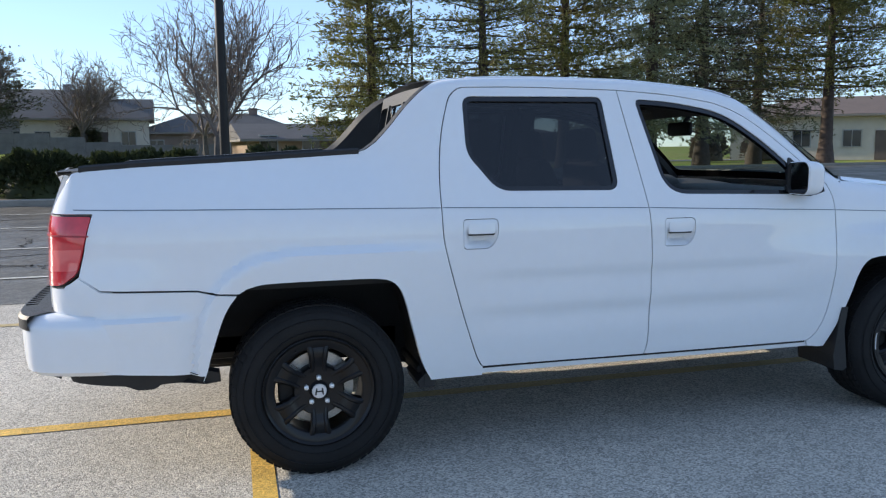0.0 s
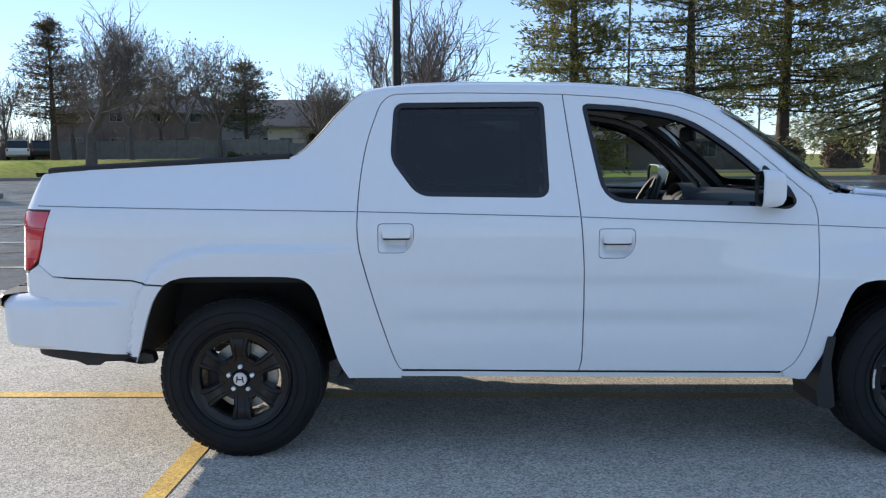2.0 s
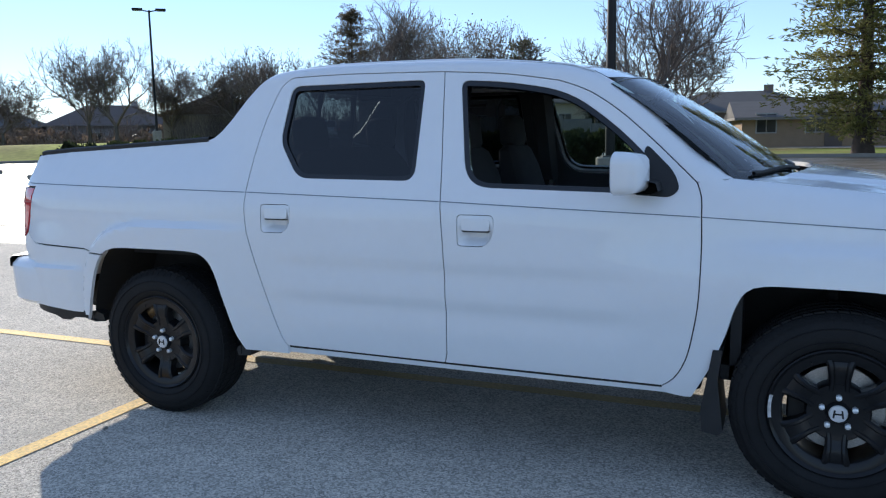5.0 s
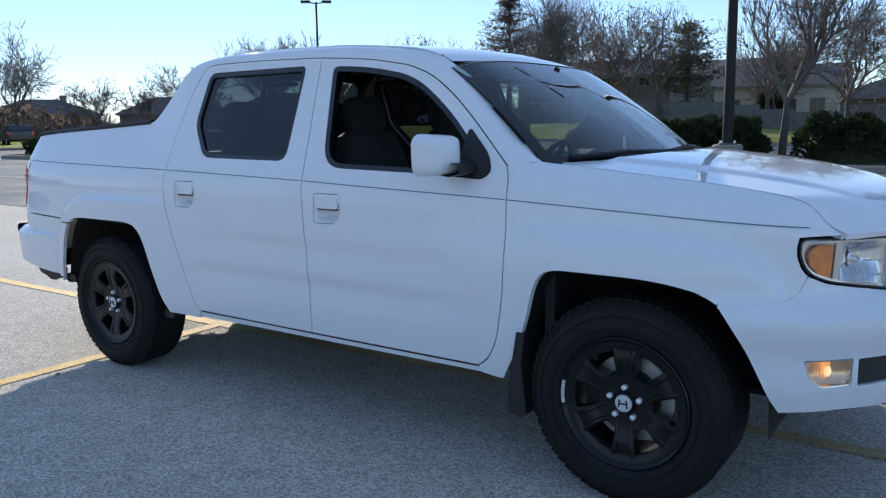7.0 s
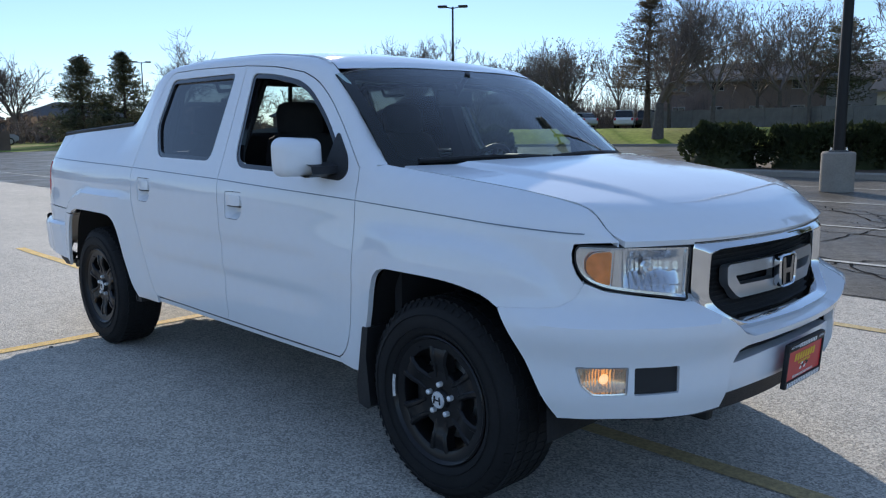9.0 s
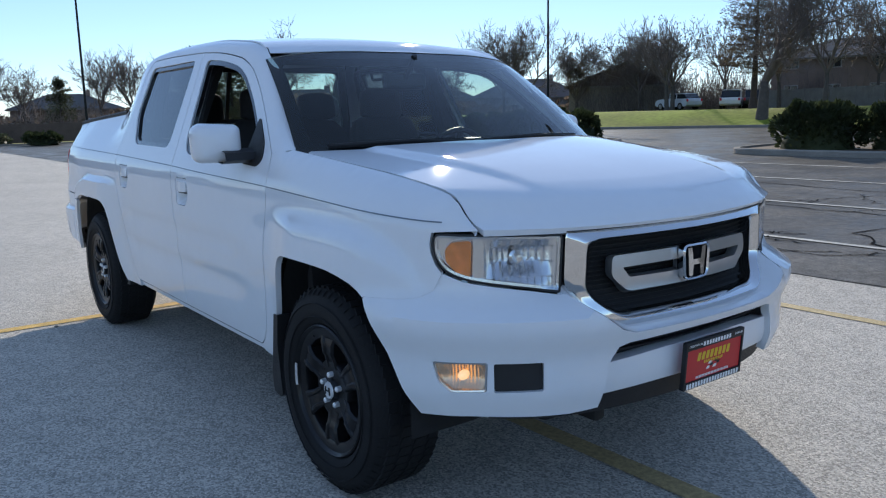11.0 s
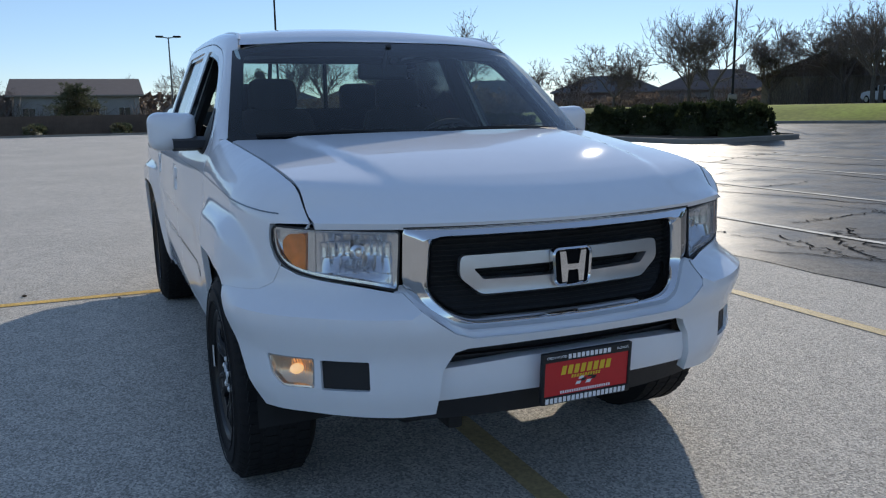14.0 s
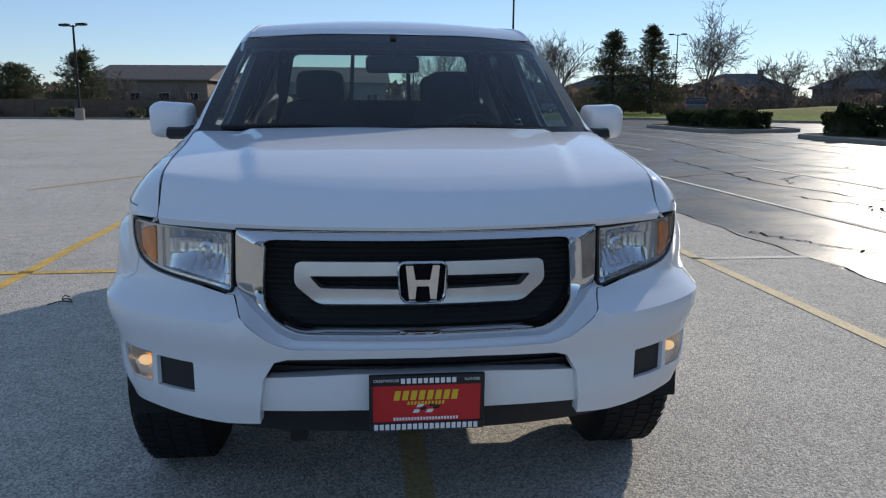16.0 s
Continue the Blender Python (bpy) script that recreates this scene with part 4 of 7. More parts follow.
def word(name, text, y, z, size, material):
    cu = bpy.data.curves.new(name, "FONT")
    cu.body, cu.size, cu.align_x, cu.align_y, cu.extrude = text, size, "CENTER", "CENTER", 0.0003
    ob = new(name, cu)
    dg = bpy.context.evaluated_depsgraph_get()
    me = bpy.data.meshes.new_from_object(ob.evaluated_get(dg))
    bpy.data.objects.remove(ob)
    me.materials.append(material)
    o = new(name, me)
    o.parent = plate
    o.matrix_basis = Matrix.Translation((0.0072, y, z)) @ Euler((radians(90), 0, radians(90))).to_matrix().to_4x4()


word("lettering", "CRESTWOOD", -0.112, 0.068, 0.011, WHITEINK)
word("lettering", "ILLINOIS", 0.122, 0.068, 0.011, WHITEINK)
for k in range(10):
    ink("number_bar", 0.0068, -0.072 + 0.0155 * k, -0.061 + 0.0155 * k, 0.059, 0.074, WHITEINK)
for k in range(19):
    ink("name_bar", 0.0068, -0.145 + 0.0152 * k, -0.134 + 0.0152 * k, -0.077, -0.060, WHITEINK)
for k in range(8):
    ink("logo_bar", 0.0018, -0.092 + 0.0225 * k, -0.076 + 0.0225 * k, 0.008, 0.036, YELLOWINK, 0.005)
for k in range(11):
    ink("logo_bar", 0.0018, -0.055 + 0.0095 * k, -0.049 + 0.0095 * k, -0.006, 0.004, YELLOWINK, 0.002)
for k, (yy, zz) in enumerate(((-0.04, -0.03), (-0.022, -0.022), (-0.004, -0.030), (0.014, -0.020), (-0.03, -0.014), (0.002, -0.012))):
    ink("logo_check", 0.0015, yy, yy + 0.017, zz, zz + 0.010, WHITEINK if k % 2 == 0 else BLACK, 0.006)
for k in range(22):
    ink("web_bar", 0.0018, -0.092 + 0.0082 * k, -0.0865 + 0.0082 * k, -0.052, -0.043, WHITEINK)

# ---- pickup truck: wheels ----
TYRE_R = 0.3755


def wheel(loc, side, lettered):
    w = new("wheel")
    w.parent = truck
    w.matrix_basis = pose(*loc) @ (Matrix.Identity(4) if side > 0 else pose(0, 0, 0, 0, 0, 180))
    # outer face lies at y = 0, towards -y
    prof = [(0.238, 0.012), (0.250, -0.004), (0.275, -0.012), (0.305, -0.014), (0.333, -0.006), (0.350, 0.006), (0.361, 0.016), (0.3715, 0.03), (0.3715, 0.225), (0.352, 0.245), (0.32, 0.262), (0.25, 0.25), (0.238, 0.235)]
    tyre = part("tyre", lathe(prof, 72), RUBBER, w, "black all-terrain tyre")
    bm = bmesh.new()
    n = 60
    for k in range(n):
        a0 = 2 * math.pi * k / n
        for y0, y1, sh, wd in ((0.020, 0.062, 0.0, 0.86), (0.068, 0.118, 0.5, 0.88), (0.124, 0.174, 0.0, 0.88), (0.180, 0.228, 0.5, 0.86)):
            a = a0 + sh * 2 * math.pi / n
            da = wd * math.pi / n
            vs = []
            for r in (0.369, TYRE_R):
                for aa, yy in ((a - da, y0), (a + da, y0 + 0.008), (a + da, y1), (a - da, y1 - 0.008)):
                    vs.append(bm.verts.new((r * math.cos(aa), yy, r * math.sin(aa))))
            for f in ((4, 5, 6, 7), (0, 1, 5, 4), (1, 2, 6, 5), (2, 3, 7, 6), (3, 0, 4, 7)):
                bm.faces.new([vs[i] for i in f])
        # shoulder lugs
        da = 0.5 * math.pi / n
        vs = [bm.verts.new((r * math.cos(a0 + s * da), y, r * math.sin(a0 + s * da))) for r, y in ((0.364, 0.016), (0.356, 0.006), (0.347, -0.002)) for s in (-1, 1)]
        vs2 = [bm.verts.new(v.co + Vector((v.co.x * 0.0025, -0.001, v.co.z * 0.0025))) for v in vs]
        for i in (0, 2):
            bm.faces.new((vs2[i], vs2[i + 1], vs2[i + 3], vs2[i + 2]))
            bm.faces.new((vs[i], vs2[i], vs2[i + 2], vs[i + 2]))
            bm.faces.new((vs[i + 1], vs[i + 3], vs2[i + 3], vs2[i + 1]))
    part("tread", bm, RUBBER, tyre, smooth=False)
    for k, (r, wd) in enumerate(((0.318, 0.0025), (0.270, 0.002))):
        part("sidewall_ring", lathe([(r - wd, -0.0125), (r, -0.0165), (r + wd, -0.0125)], 64), RUBBER, tyre)
    # rim: barrel, lip, six spokes, hub
    rim = part("rim", lathe([(0.240, 0.020), (0.240, 0.000), (0.235, -0.004), (0.229, 0.001), (0.224, 0.007), (0.198, 0.011), (0.190, 0.016), (0.187, 0.026), (0.188, 0.05), (0.196, 0.12), (0.20, 0.20)], 64), ALLOY, w, "gloss black alloy rim")
    bm = bmesh.new()
    for k in range(6):
        a = math.pi / 2 + k * math.pi / 3
        rad, tan = Vector((math.cos(a), 0, math.sin(a))), Vector((-math.sin(a), 0, math.cos(a)))
        rows = []
        for r, hw, y, dp in ((0.080, 0.040, 0.022, 0.05), (0.105, 0.037, 0.017, 0.05), (0.125, 0.036, 0.012, 0.05), (0.135, 0.037, 0.006, 0.05), (0.172, 0.044, 0.004, 0.05), (0.186, 0.049, 0.008, 0.05), (0.200, 0.060, 0.012, 0.05)):
            sec = [(-hw, dp), (-hw, 0.008), (-hw * 0.8, 0.0), (-hw * 0.55, 0.0), (-hw * 0.42, 0.006), (hw * 0.42, 0.006), (hw * 0.55, 0.0), (hw * 0.8, 0.0), (hw, 0.008), (hw, dp)]
            rows.append([rad * r + tan * t + Vector((0, y + d, 0)) for t, d in sec])
        part("spoke", strip(rows), ALLOY, rim)
    hub = part("hub", lathe([(0.0, 0.010), (0.033, 0.010), (0.038, 0.016), (0.042, 0.026), (0.080, 0.026), (0.104, 0.022), (0.110, 0.030), (0.110, 0.10)], 40), ALLOY, rim)
    part("centre_cap", lathe([(0.0, 0.004), (0.029, 0.005), (0.032, 0.010), (0.032, 0.02)], 32), mat("cap_silver", (0.72, 0.72, 0.72), 0.35, metal=0.35) if "cap_silver" not in bpy.data.materials else bpy.data.materials["cap_silver"], rim, "silver centre cap")
    bm = bmesh.new()
    for pts in (((-0.016, -0.014), (-0.012, 0.014)), ((0.016, -0.014), (0.012, 0.014))):
        (x0, z0), (x1, z1) = pts
        cyl(bm, (x0, 0.0025, z0), (x1, 0.0025, z1), 0.003, n=6)
    cyl(bm, (-0.012, 0.0025, 0), (0.012, 0.0025, 0), 0.003, n=6)
    part("cap_mark", bm, BLACK, rim)
    for k in range(5):
        a = math.pi / 2 + k * 2 * math.pi / 5
        c = Vector((0.0572 * math.cos(a), 0.0, 0.0572 * math.sin(a)))
        bm = bmesh.new()
        cyl(bm, c + Vector((0, 0.036, 0)), c + Vector((0, 0.011, 0)), 0.0115, 0.0105, 6)
        bmesh.ops.create_uvsphere(bm, u_segments=10, v_segments=6, radius=0.0105, matrix=Matrix.Translation(c + Vector((0, 0.011, 0))) @ Matrix.Diagonal((1, 0.6, 1, 1)))
        part("lug_nut", bm, NUT, rim)
    part("valve", cyl(bmesh.new(), (-0.10, 0.03, 0.185), (-0.095, 0.005, 0.178), 0.004, n=8), BLACK, rim)
    if lettered:
        # worn bright kerb mark on the rim
        a0 = math.pi * 0.93
        pts = [[(r * math.cos(a0 + t), y, r * math.sin(a0 + t)) for t in np.linspace(0, 0.38, 9)] for r, y in ((0.224, -0.0022), (0.236, -0.0062))]
        part("scuff", strip(pts), mat("bare_metal_scuff", (0.6, 0.6, 0.6), 0.45, metal=0.4, var=0.3, scale=60), rim, "bright bare metal scuff")
    part("brake_disc", lathe([(0.06, 0.085), (0.158, 0.085), (0.158, 0.105), (0.06, 0.105)], 40), DISC, w, "worn steel brake disc")
    bm = bmesh.new()
    box(bm, -0.17, -0.09, 0.06, 0.13, -0.06, 0.09, 0.015)
    part("caliper", bm, UNDER, w)
    return w


for x, sd in ((0.0, 1), (3.10, 1), (0.0, -1), (3.10, -1)):
    wheel((x, -0.940 * sd, TYRE_R + 0.0025 * (x - 3.1) - 0.002), sd, x > 1 and sd > 0)

# ---- pickup truck: wells, underside ----
for x0, a in ((0.0, 0.47), (3.12, 0.46)):
    for sd in (1, -1):
        prof = [(x0 - a, 0.34 if x0 else 0.46), (x0 - a * 0.97, 0.55), (x0 - a * 0.80, 0.78), (x0 - a * 0.5, 0.875), (x0, 0.90), (x0 + a * 0.5, 0.875), (x0 + a * 0.80, 0.78), (x0 + a * 0.97, 0.55), (x0 + a, 0.34)]
        pr = curve(prof, 0.05)
        rows = [[(x, -y * sd, z) for x, z in pr] for y in (0.905, 0.80, 0.58, 0.50)]
        rows.append([(x0, -0.50 * sd, 0.45)] * len(pr))
        bm = strip(rows)
        bmesh.ops.remove_doubles(bm, verts=bm.verts[:], dist=1e-5)
        part("wheel_well", bm, LINER, body, "black wheel well liner")
for sd in (1, -1):
    for x0, top, name in ((2.665, 0.57, "mud_flap"), (0.47, 0.42, "mud_flap")):
        prof = [(0.0, top), (0.035, top), (0.02, 0.45 if top > 0.5 else 0.38), (0.045, 0.25), (0.025, 0.235), (-0.03, 0.245), (-0.04, 0.32)] if top > 0.5 else [(0.03, top), (0.06, 0.40), (0.05, 0.335), (-0.02, 0.33), (-0.03, 0.36)]
        bm = bmesh.new()
        vs = [[bm.verts.new((x0 + px, -y * sd, pz)) for px, pz in prof] for y in (0.930 if top > 0.5 else 0.90, 0.66)]
        bm.faces.new(vs[0])
        bm.faces.new(vs[1][::-1])
        for i in range(len(prof)):
            j = (i + 1) % len(prof)
            bm.faces.new((vs[0][i], vs[1][i], vs[1][j], vs[0][j]))
        part(name, bm, BLACK, truck, "black rubber mud flap", smooth=False)
under = new("chassis")
under.parent = truck
part("floor_pan", box(bmesh.new(), 0.45, 2.62, -0.84, 0.84, 0.378, 0.42, 0.015), UNDER, under)
part("engine_tray", box(bmesh.new(), 2.62, 3.75, -0.50, 0.50, 0.335, 0.42, 0.03), UNDER, under)
part("rear_tray", box(bmesh.new(), -0.95, 0.45, -0.50, 0.50, 0.42, 0.56, 0.03), UNDER, under)
for sd in (1, -1):
    part("frame_rail", box(bmesh.new(), -1.0, 0.5, 0.36 * sd - 0.04, 0.36 * sd + 0.04, 0.36, 0.46, 0.012), UNDER, under)
    part("rear_arm", cyl(bmesh.new(), (0, -0.68 * sd, 0.33), (0.05, -0.2 * sd, 0.40), 0.035, n=10), UNDER, under)
    part("front_arm", cyl(bmesh.new(), (3.1, -0.68 * sd, 0.30), (3.0, -0.3 * sd, 0.36), 0.03, n=10), UNDER, under)
    part("strut", cyl(bmesh.new(), (3.1, -0.64 * sd, 0.35), (3.08, -0.55 * sd, 0.8), 0.03, n=10), UNDER, under)
bm = bmesh.new()
bmesh.ops.create_uvsphere(bm, u_segments=16, v_segments=10, radius=0.13, matrix=Matrix.Translation((0.02, 0, 0.36)) @ Matrix.Diagonal((1, 1.1, 0.8, 1)))
part("differential", bm, UNDER, under)
part("exhaust_pipe", cyl(cyl(bmesh.new(), (2.4, 0.25, 0.365), (0.6, 0.28, 0.365), 0.03), (0.6, 0.28, 0.365), (-0.2, 0.55, 0.42), 0.03), UNDER, under)
part("muffler", cyl(bmesh.new(), (-0.30, 0.62, 0.40), (-0.85, 0.62, 0.40), 0.10, n=16), UNDER, under)
part("spare_tray", box(bmesh.new(), -0.98, -0.35, -0.46, 0.46, 0.385, 0.43, 0.02), UNDER, under)
part("tow_hook", box(bmesh.new(), 3.62, 3.86, -0.38, -0.33, 0.345, 0.40, 0.012), UNDER, under)

# ---- pickup truck: tail ----
tl = rounded([(-0.868, 1.140), (-0.905, 0.985), (-0.925, 0.912), (-0.99, 0.862), (-1.12, 0.850), (-1.15, 1.142)], [0.015, 0.05, 0.03, 0.02, 0.02, 0.02], 4)


def tail_sides(name, outline, material, off, depth, label="", res=0.035, par=None):
    out = []
    for side in (1, -1):
        def fm(u, w, side=side):
            q = skin_off(off)(u, w)
            return (q.x, q.y * side, q.z)
        out.append(part(name, panel(outline, [], fm, res, depth, flip=side < 0), material, par[side] if par else truck, label))
    return out


lamps = {}
for side in (1, -1):
    lamps[side] = new("tail_lamp")
    lamps[side].parent = truck
tail_sides("lens", inset(tl, 0.004), REDLENS, 0.004, 0.02, "red tail lamp lens", par=lamps)
tail_sides("housing", inset(tl, -0.002), BLACK, -0.006, 0.03, par=lamps)
tail_sides("reverse_lens", rounded([(-0.905, 1.01), (-0.93, 0.925), (-1.10, 0.915), (-1.12, 1.0)], 0.01, 3), mat("pale_red_lens", (0.75, 0.12, 0.12), 0.12, coat=1.0), 0.0055, 0.004, par=lamps)
tail_sides("lamp_line", [(-0.878, 1.065), (-0.881, 1.058), (-1.14, 1.058), (-1.14, 1.065)], mat("lamp_rib", (0.35, 0.02, 0.03), 0.3), 0.006, 0.003, par=lamps)
# lower corner under the lamp
tail_sides("tail_corner", [(-0.925, 0.900), (-0.990, 0.852), (-1.15, 0.845), (-1.15, 0.74), (-0.80, 0.74), (-0.80, 0.838), (-0.843, 0.840)], PAINT, -0.006, 0.02)
# tailgate
gate = [(-1.16, 1.30), (2 * T_MID + 1.16, 1.30), (2 * T_MID + 1.16, 0.74), (-1.16, 0.74)]
part("tailgate", panel(gate, [], lambda u, w: skin(u, w), 0.05, 0.05), PAINT, truck)
# rear bumper
RB = [(-0.80, 0.947), (-0.90, 0.936), (-1.00, 0.912), (-1.085, 0.878), (-1.150, 0.815), (-1.19, 0.66), (-1.21, 0.3), (-1.215, 0.0)]
rb, rb_len = plan(RB)
RBZ = [(0.50, -0.03), (0.52, -0.006), (0.56, 0.0), (0.66, 0.004), (0.700, 0.005), (0.712, 0.0), (0.738, -0.028), (0.746, -0.05), (0.748, -0.09)]
arr = np.concatenate([rb * np.array([1, -1]), rb[::-1][1:]])
rbump = new("rear_bumper")
rbump.parent = truck
rows = []
for z, off in RBZ:
    row = []
    for i, p in enumerate(arr):
        a, b = arr[max(0, i - 1)], arr[min(len(arr) - 1, i + 1)]
        d = (b - a) / np.linalg.norm(b - a)
        nrm = np.array([-d[1], d[0]])
        if nrm @ (p - np.array([-0.3, 0])) < 0:
            nrm = -nrm
        q = p + nrm * off
        x, zz = q[0], z
        row.append((x, q[1], zz))
    rows.append(row)
part("cover", strip(rows), PAINT, rbump)
end = [(-0.925, 0.895), (-0.843, 0.838), (-0.481, 0.824), (-0.443, 0.814), (-0.326, 0.806)] + [p for p in REAR_ARCH if p[0] < -0.325][::-1][:-2] + [(-0.465, 0.475), (-0.80, 0.505), (-0.86, 0.51), (-0.87, 0.74), (-0.98, 0.80), (-0.98, 0.862)]
both("bumper_end", end, [], PAINT, rbump, 0.018, 0.02, 0.001)
pad = [[(p[0] * 1.0 + dx, p[1] * sc, z) for p in arr[33:-33]] for z, dx, sc in ((0.688, -0.006, 1.003), (0.694, -0.013, 1.010), (0.735, -0.013, 1.010), (0.748, -0.004, 1.0), (0.752, 0.05, 0.95), (0.752, 0.12, 0.90))]
part("step_pad", strip(pad), BLACK, rbump, "black plastic step pad")
for k in range(24):
    y = -0.60 + 1.20 * k / 23
    x = float(np.interp(abs(y), rb[::-1][:, 1], rb[::-1][:, 0]))
    part("pad_rib", box(bmesh.new(), x + 0.005, x + 0.05, y - 0.008, y + 0.008, 0.746, 0.754), BLACK, rbump)
val = [(-1.10, 0.530), (-0.86, 0.515), (-0.455, 0.482), (-0.41, 0.470), (-0.405, 0.428), (-0.60, 0.434), (-0.64, 0.432), (-0.67, 0.412), (-0.73, 0.412), (-0.78, 0.434), (-1.02, 0.455)]
both("valance", val, [], BLACK, rbump, 0.04, 0.05, 0.0, off=-0.045, label="black plastic lower valance")
low = [[(p[0] + dx, p[1] * 0.93, z) for p in arr[50:-50]] for z, dx in ((0.53, 0.03), (0.46, 0.05), (0.43, 0.12))]
part("rear_valance", strip(low), BLACK, rbump, "black lower valance")
# bed: liner, rail caps
bed = new("cargo_bed")
bed.parent = truck
part("bed_floor", box(bmesh.new(), -0.98, 0.46, -0.70, 0.70, 0.78, 0.81), TRIM, bed)
for sd in (1, -1):
    rows = []
    for x in np.linspace(-0.99, 0.22, 30):
        p = skin(x, float(np.interp(x, [-1.06, -0.96, -0.673, -0.35, -0.082, 0.205], [1.305, 1.318, 1.334, 1.349, 1.363, 1.379])))
        rows.append([(p.x, (p.y - 0.004) * sd, p.z - 0.006), (p.x, (p.y - 0.006) * sd, p.z + 0.012), (p.x, (p.y + 0.004) * sd, p.z + 0.02), (p.x, (p.y + 0.05) * sd, p.z + 0.018), (p.x, (p.y + 0.06) * sd, p.z - 0.04), (p.x, (p.y + 0.05) * sd, 0.80)])
    part("rail_cap", strip(rows), BLACK, bed, "black plastic bed rail cap")
rows = []
for y in np.linspace(-0.70, 0.70, 15):
    x = -0.985 - 0.045 * (1 - (y / 0.70) ** 2)
    rows.append([(x - 0.03, y, 1.292), (x - 0.035, y, 1.312), (x + 0.06, y, 1.315), (x + 0.07, y, 1.28), (x + 0.06, y, 0.80)])
part("tailgate_cap", strip(rows), BLACK, bed, "black plastic tailgate cap")
part("bed_front", box(bmesh.new(), 0.44, 0.48, -0.74, 0.74, 0.78, 1.19), TRIM, bed)

# sail inner faces, rear wall of the cab and back glass
for sd in (1, -1):
    rows = []
    for x, z in sail:
        p = skin(x, z)
        rows.append([(p.x, p.y * sd, p.z), (p.x - 0.012, (p.y + 0.03) * sd, p.z), (p.x + 0.01, (p.y + 0.075) * sd, p.z - 0.015), (p.x + 0.16, (p.y + 0.10) * sd, p.z - 0.05)])
    part("sail_inner", strip(rows), BLACK, body, "black inner face of the sail pillar")


def back(t, v, off=0.0):
    return Vector((0.49 + 0.10 * v - 0.03 * (1 - t * t) - off, 0.72 * t * (1 - 0.13 * v), 1.16 + 0.52 * v))


bw = panel([(-1, -0.65), (1, -0.65), (1, 1.02), (-1, 1.02)], [rounded([(-0.92, 0.12), (0.92, 0.12), (0.90, 0.90), (-0.90, 0.90)], 0.07, 5)], lambda u, w: back(u, w), 0.07, -0.03)
part("cab_back", bw, TRIM, body, "dark rear wall of the cab")
bg = new("back_glass")
bg.parent = truck
for t0, t1 in ((-0.92, -0.30), (-0.28, 0.28), (0.30, 0.92)):
    part("pane", strip([[back(t, v, -0.01) for t in np.linspace(t0, t1, 9)] for v in np.linspace(0.11, 0.91, 7)]), GLASS, bg).visible_shadow = False
for t in (-0.29, 0.29):
    part("slider_frame", strip([[back(t + d, v, o) for d, o in ((-0.02, 0), (-0.02, 0.012), (0.02, 0.012), (0.02, 0))] for v in np.linspace(0.11, 0.91, 7)]), BLACK, bg)

# ---- pickup truck: mirrors ----
for sd in (1, -1):
    mr = new("door_mirror")
    mr.parent = truck
    rows = []
    for k, (dx, sc) in enumerate(((-0.050, 0.94), (-0.044, 1.0), (-0.02, 1.0), (0.01, 0.96), (0.034, 0.86), (0.048, 0.68), (0.055, 0.40), (0.057, 0.0))):
        c = (0.985, 1.238)
        loop = rounded([(-0.086, 0.074), (0.080, 0.082), (0.112, 0.055), (0.108, -0.080), (-0.072, -0.082), (-0.090, -0.05)], [0.03, 0.05, 0.06, 0.045, 0.035, 0.03], 6)
        rows.append([(2.365 + dx, -(c[0] + a * sc) * sd, c[1] + b * sc) for a, b in loop])
    toe = Matrix.Translation((2.362, -0.985 * sd, 0)) @ Matrix.Rotation(radians(-9 * sd), 4, "Z") @ Matrix.Translation((-2.365, 0.985 * sd, 0))
    bm = strip(rows, closed=True)
    bm.transform(toe)
    part("shell", bm, PAINT, mr)
    face = [(a * 0.90, b * 0.90) for a, b in loop]
    bm = strip([[(2.315, -(0.985 + a * k) * sd, 1.238 + b * k) for a, b in loop] for k in (0.95, 0.9)] + [[(2.325, -(0.985 + a) * sd, 1.238 + b) for a, b in face]], closed=True)
    bm.transform(toe)
    part("rim", bm, BLACK, mr)
    bm = bmesh.new()
    bm.faces.new([bm.verts.new((2.324, -(0.985 + a) * sd, 1.238 + b)) for a, b in face])
    bm.transform(toe)
    part("mirror_glass", bm, CHROME, mr, "mirror glass")
    bm = strip([[(2.39 + dx, -y * sd, z) for dx, z in ((-0.05, 1.165), (-0.05, 1.195), (0.0, 1.215), (0.06, 1.20), (0.07, 1.17), (0.02, 1.155))] for y in (0.86, 0.90, 0.96, 1.0)], closed=True)
    part("arm", bm, BLACK, mr, "black mirror arm")
    sailpatch = rounded([(2.385, 1.345), (2.50, 1.235), (2.525, 1.17), (2.49, 1.140), (2.36, 1.148)], [0.03, 0.06, 0.04, 0.03, 0.01], 4)

    def fm(u, w, sd=sd):
        q = skin_off(0.004)(u, w)
        return (q.x, q.y * sd, q.z)
    part("mirror_base", panel(sailpatch, [], fm, 0.03, 0.03, flip=sd < 0), BLACK, mr)

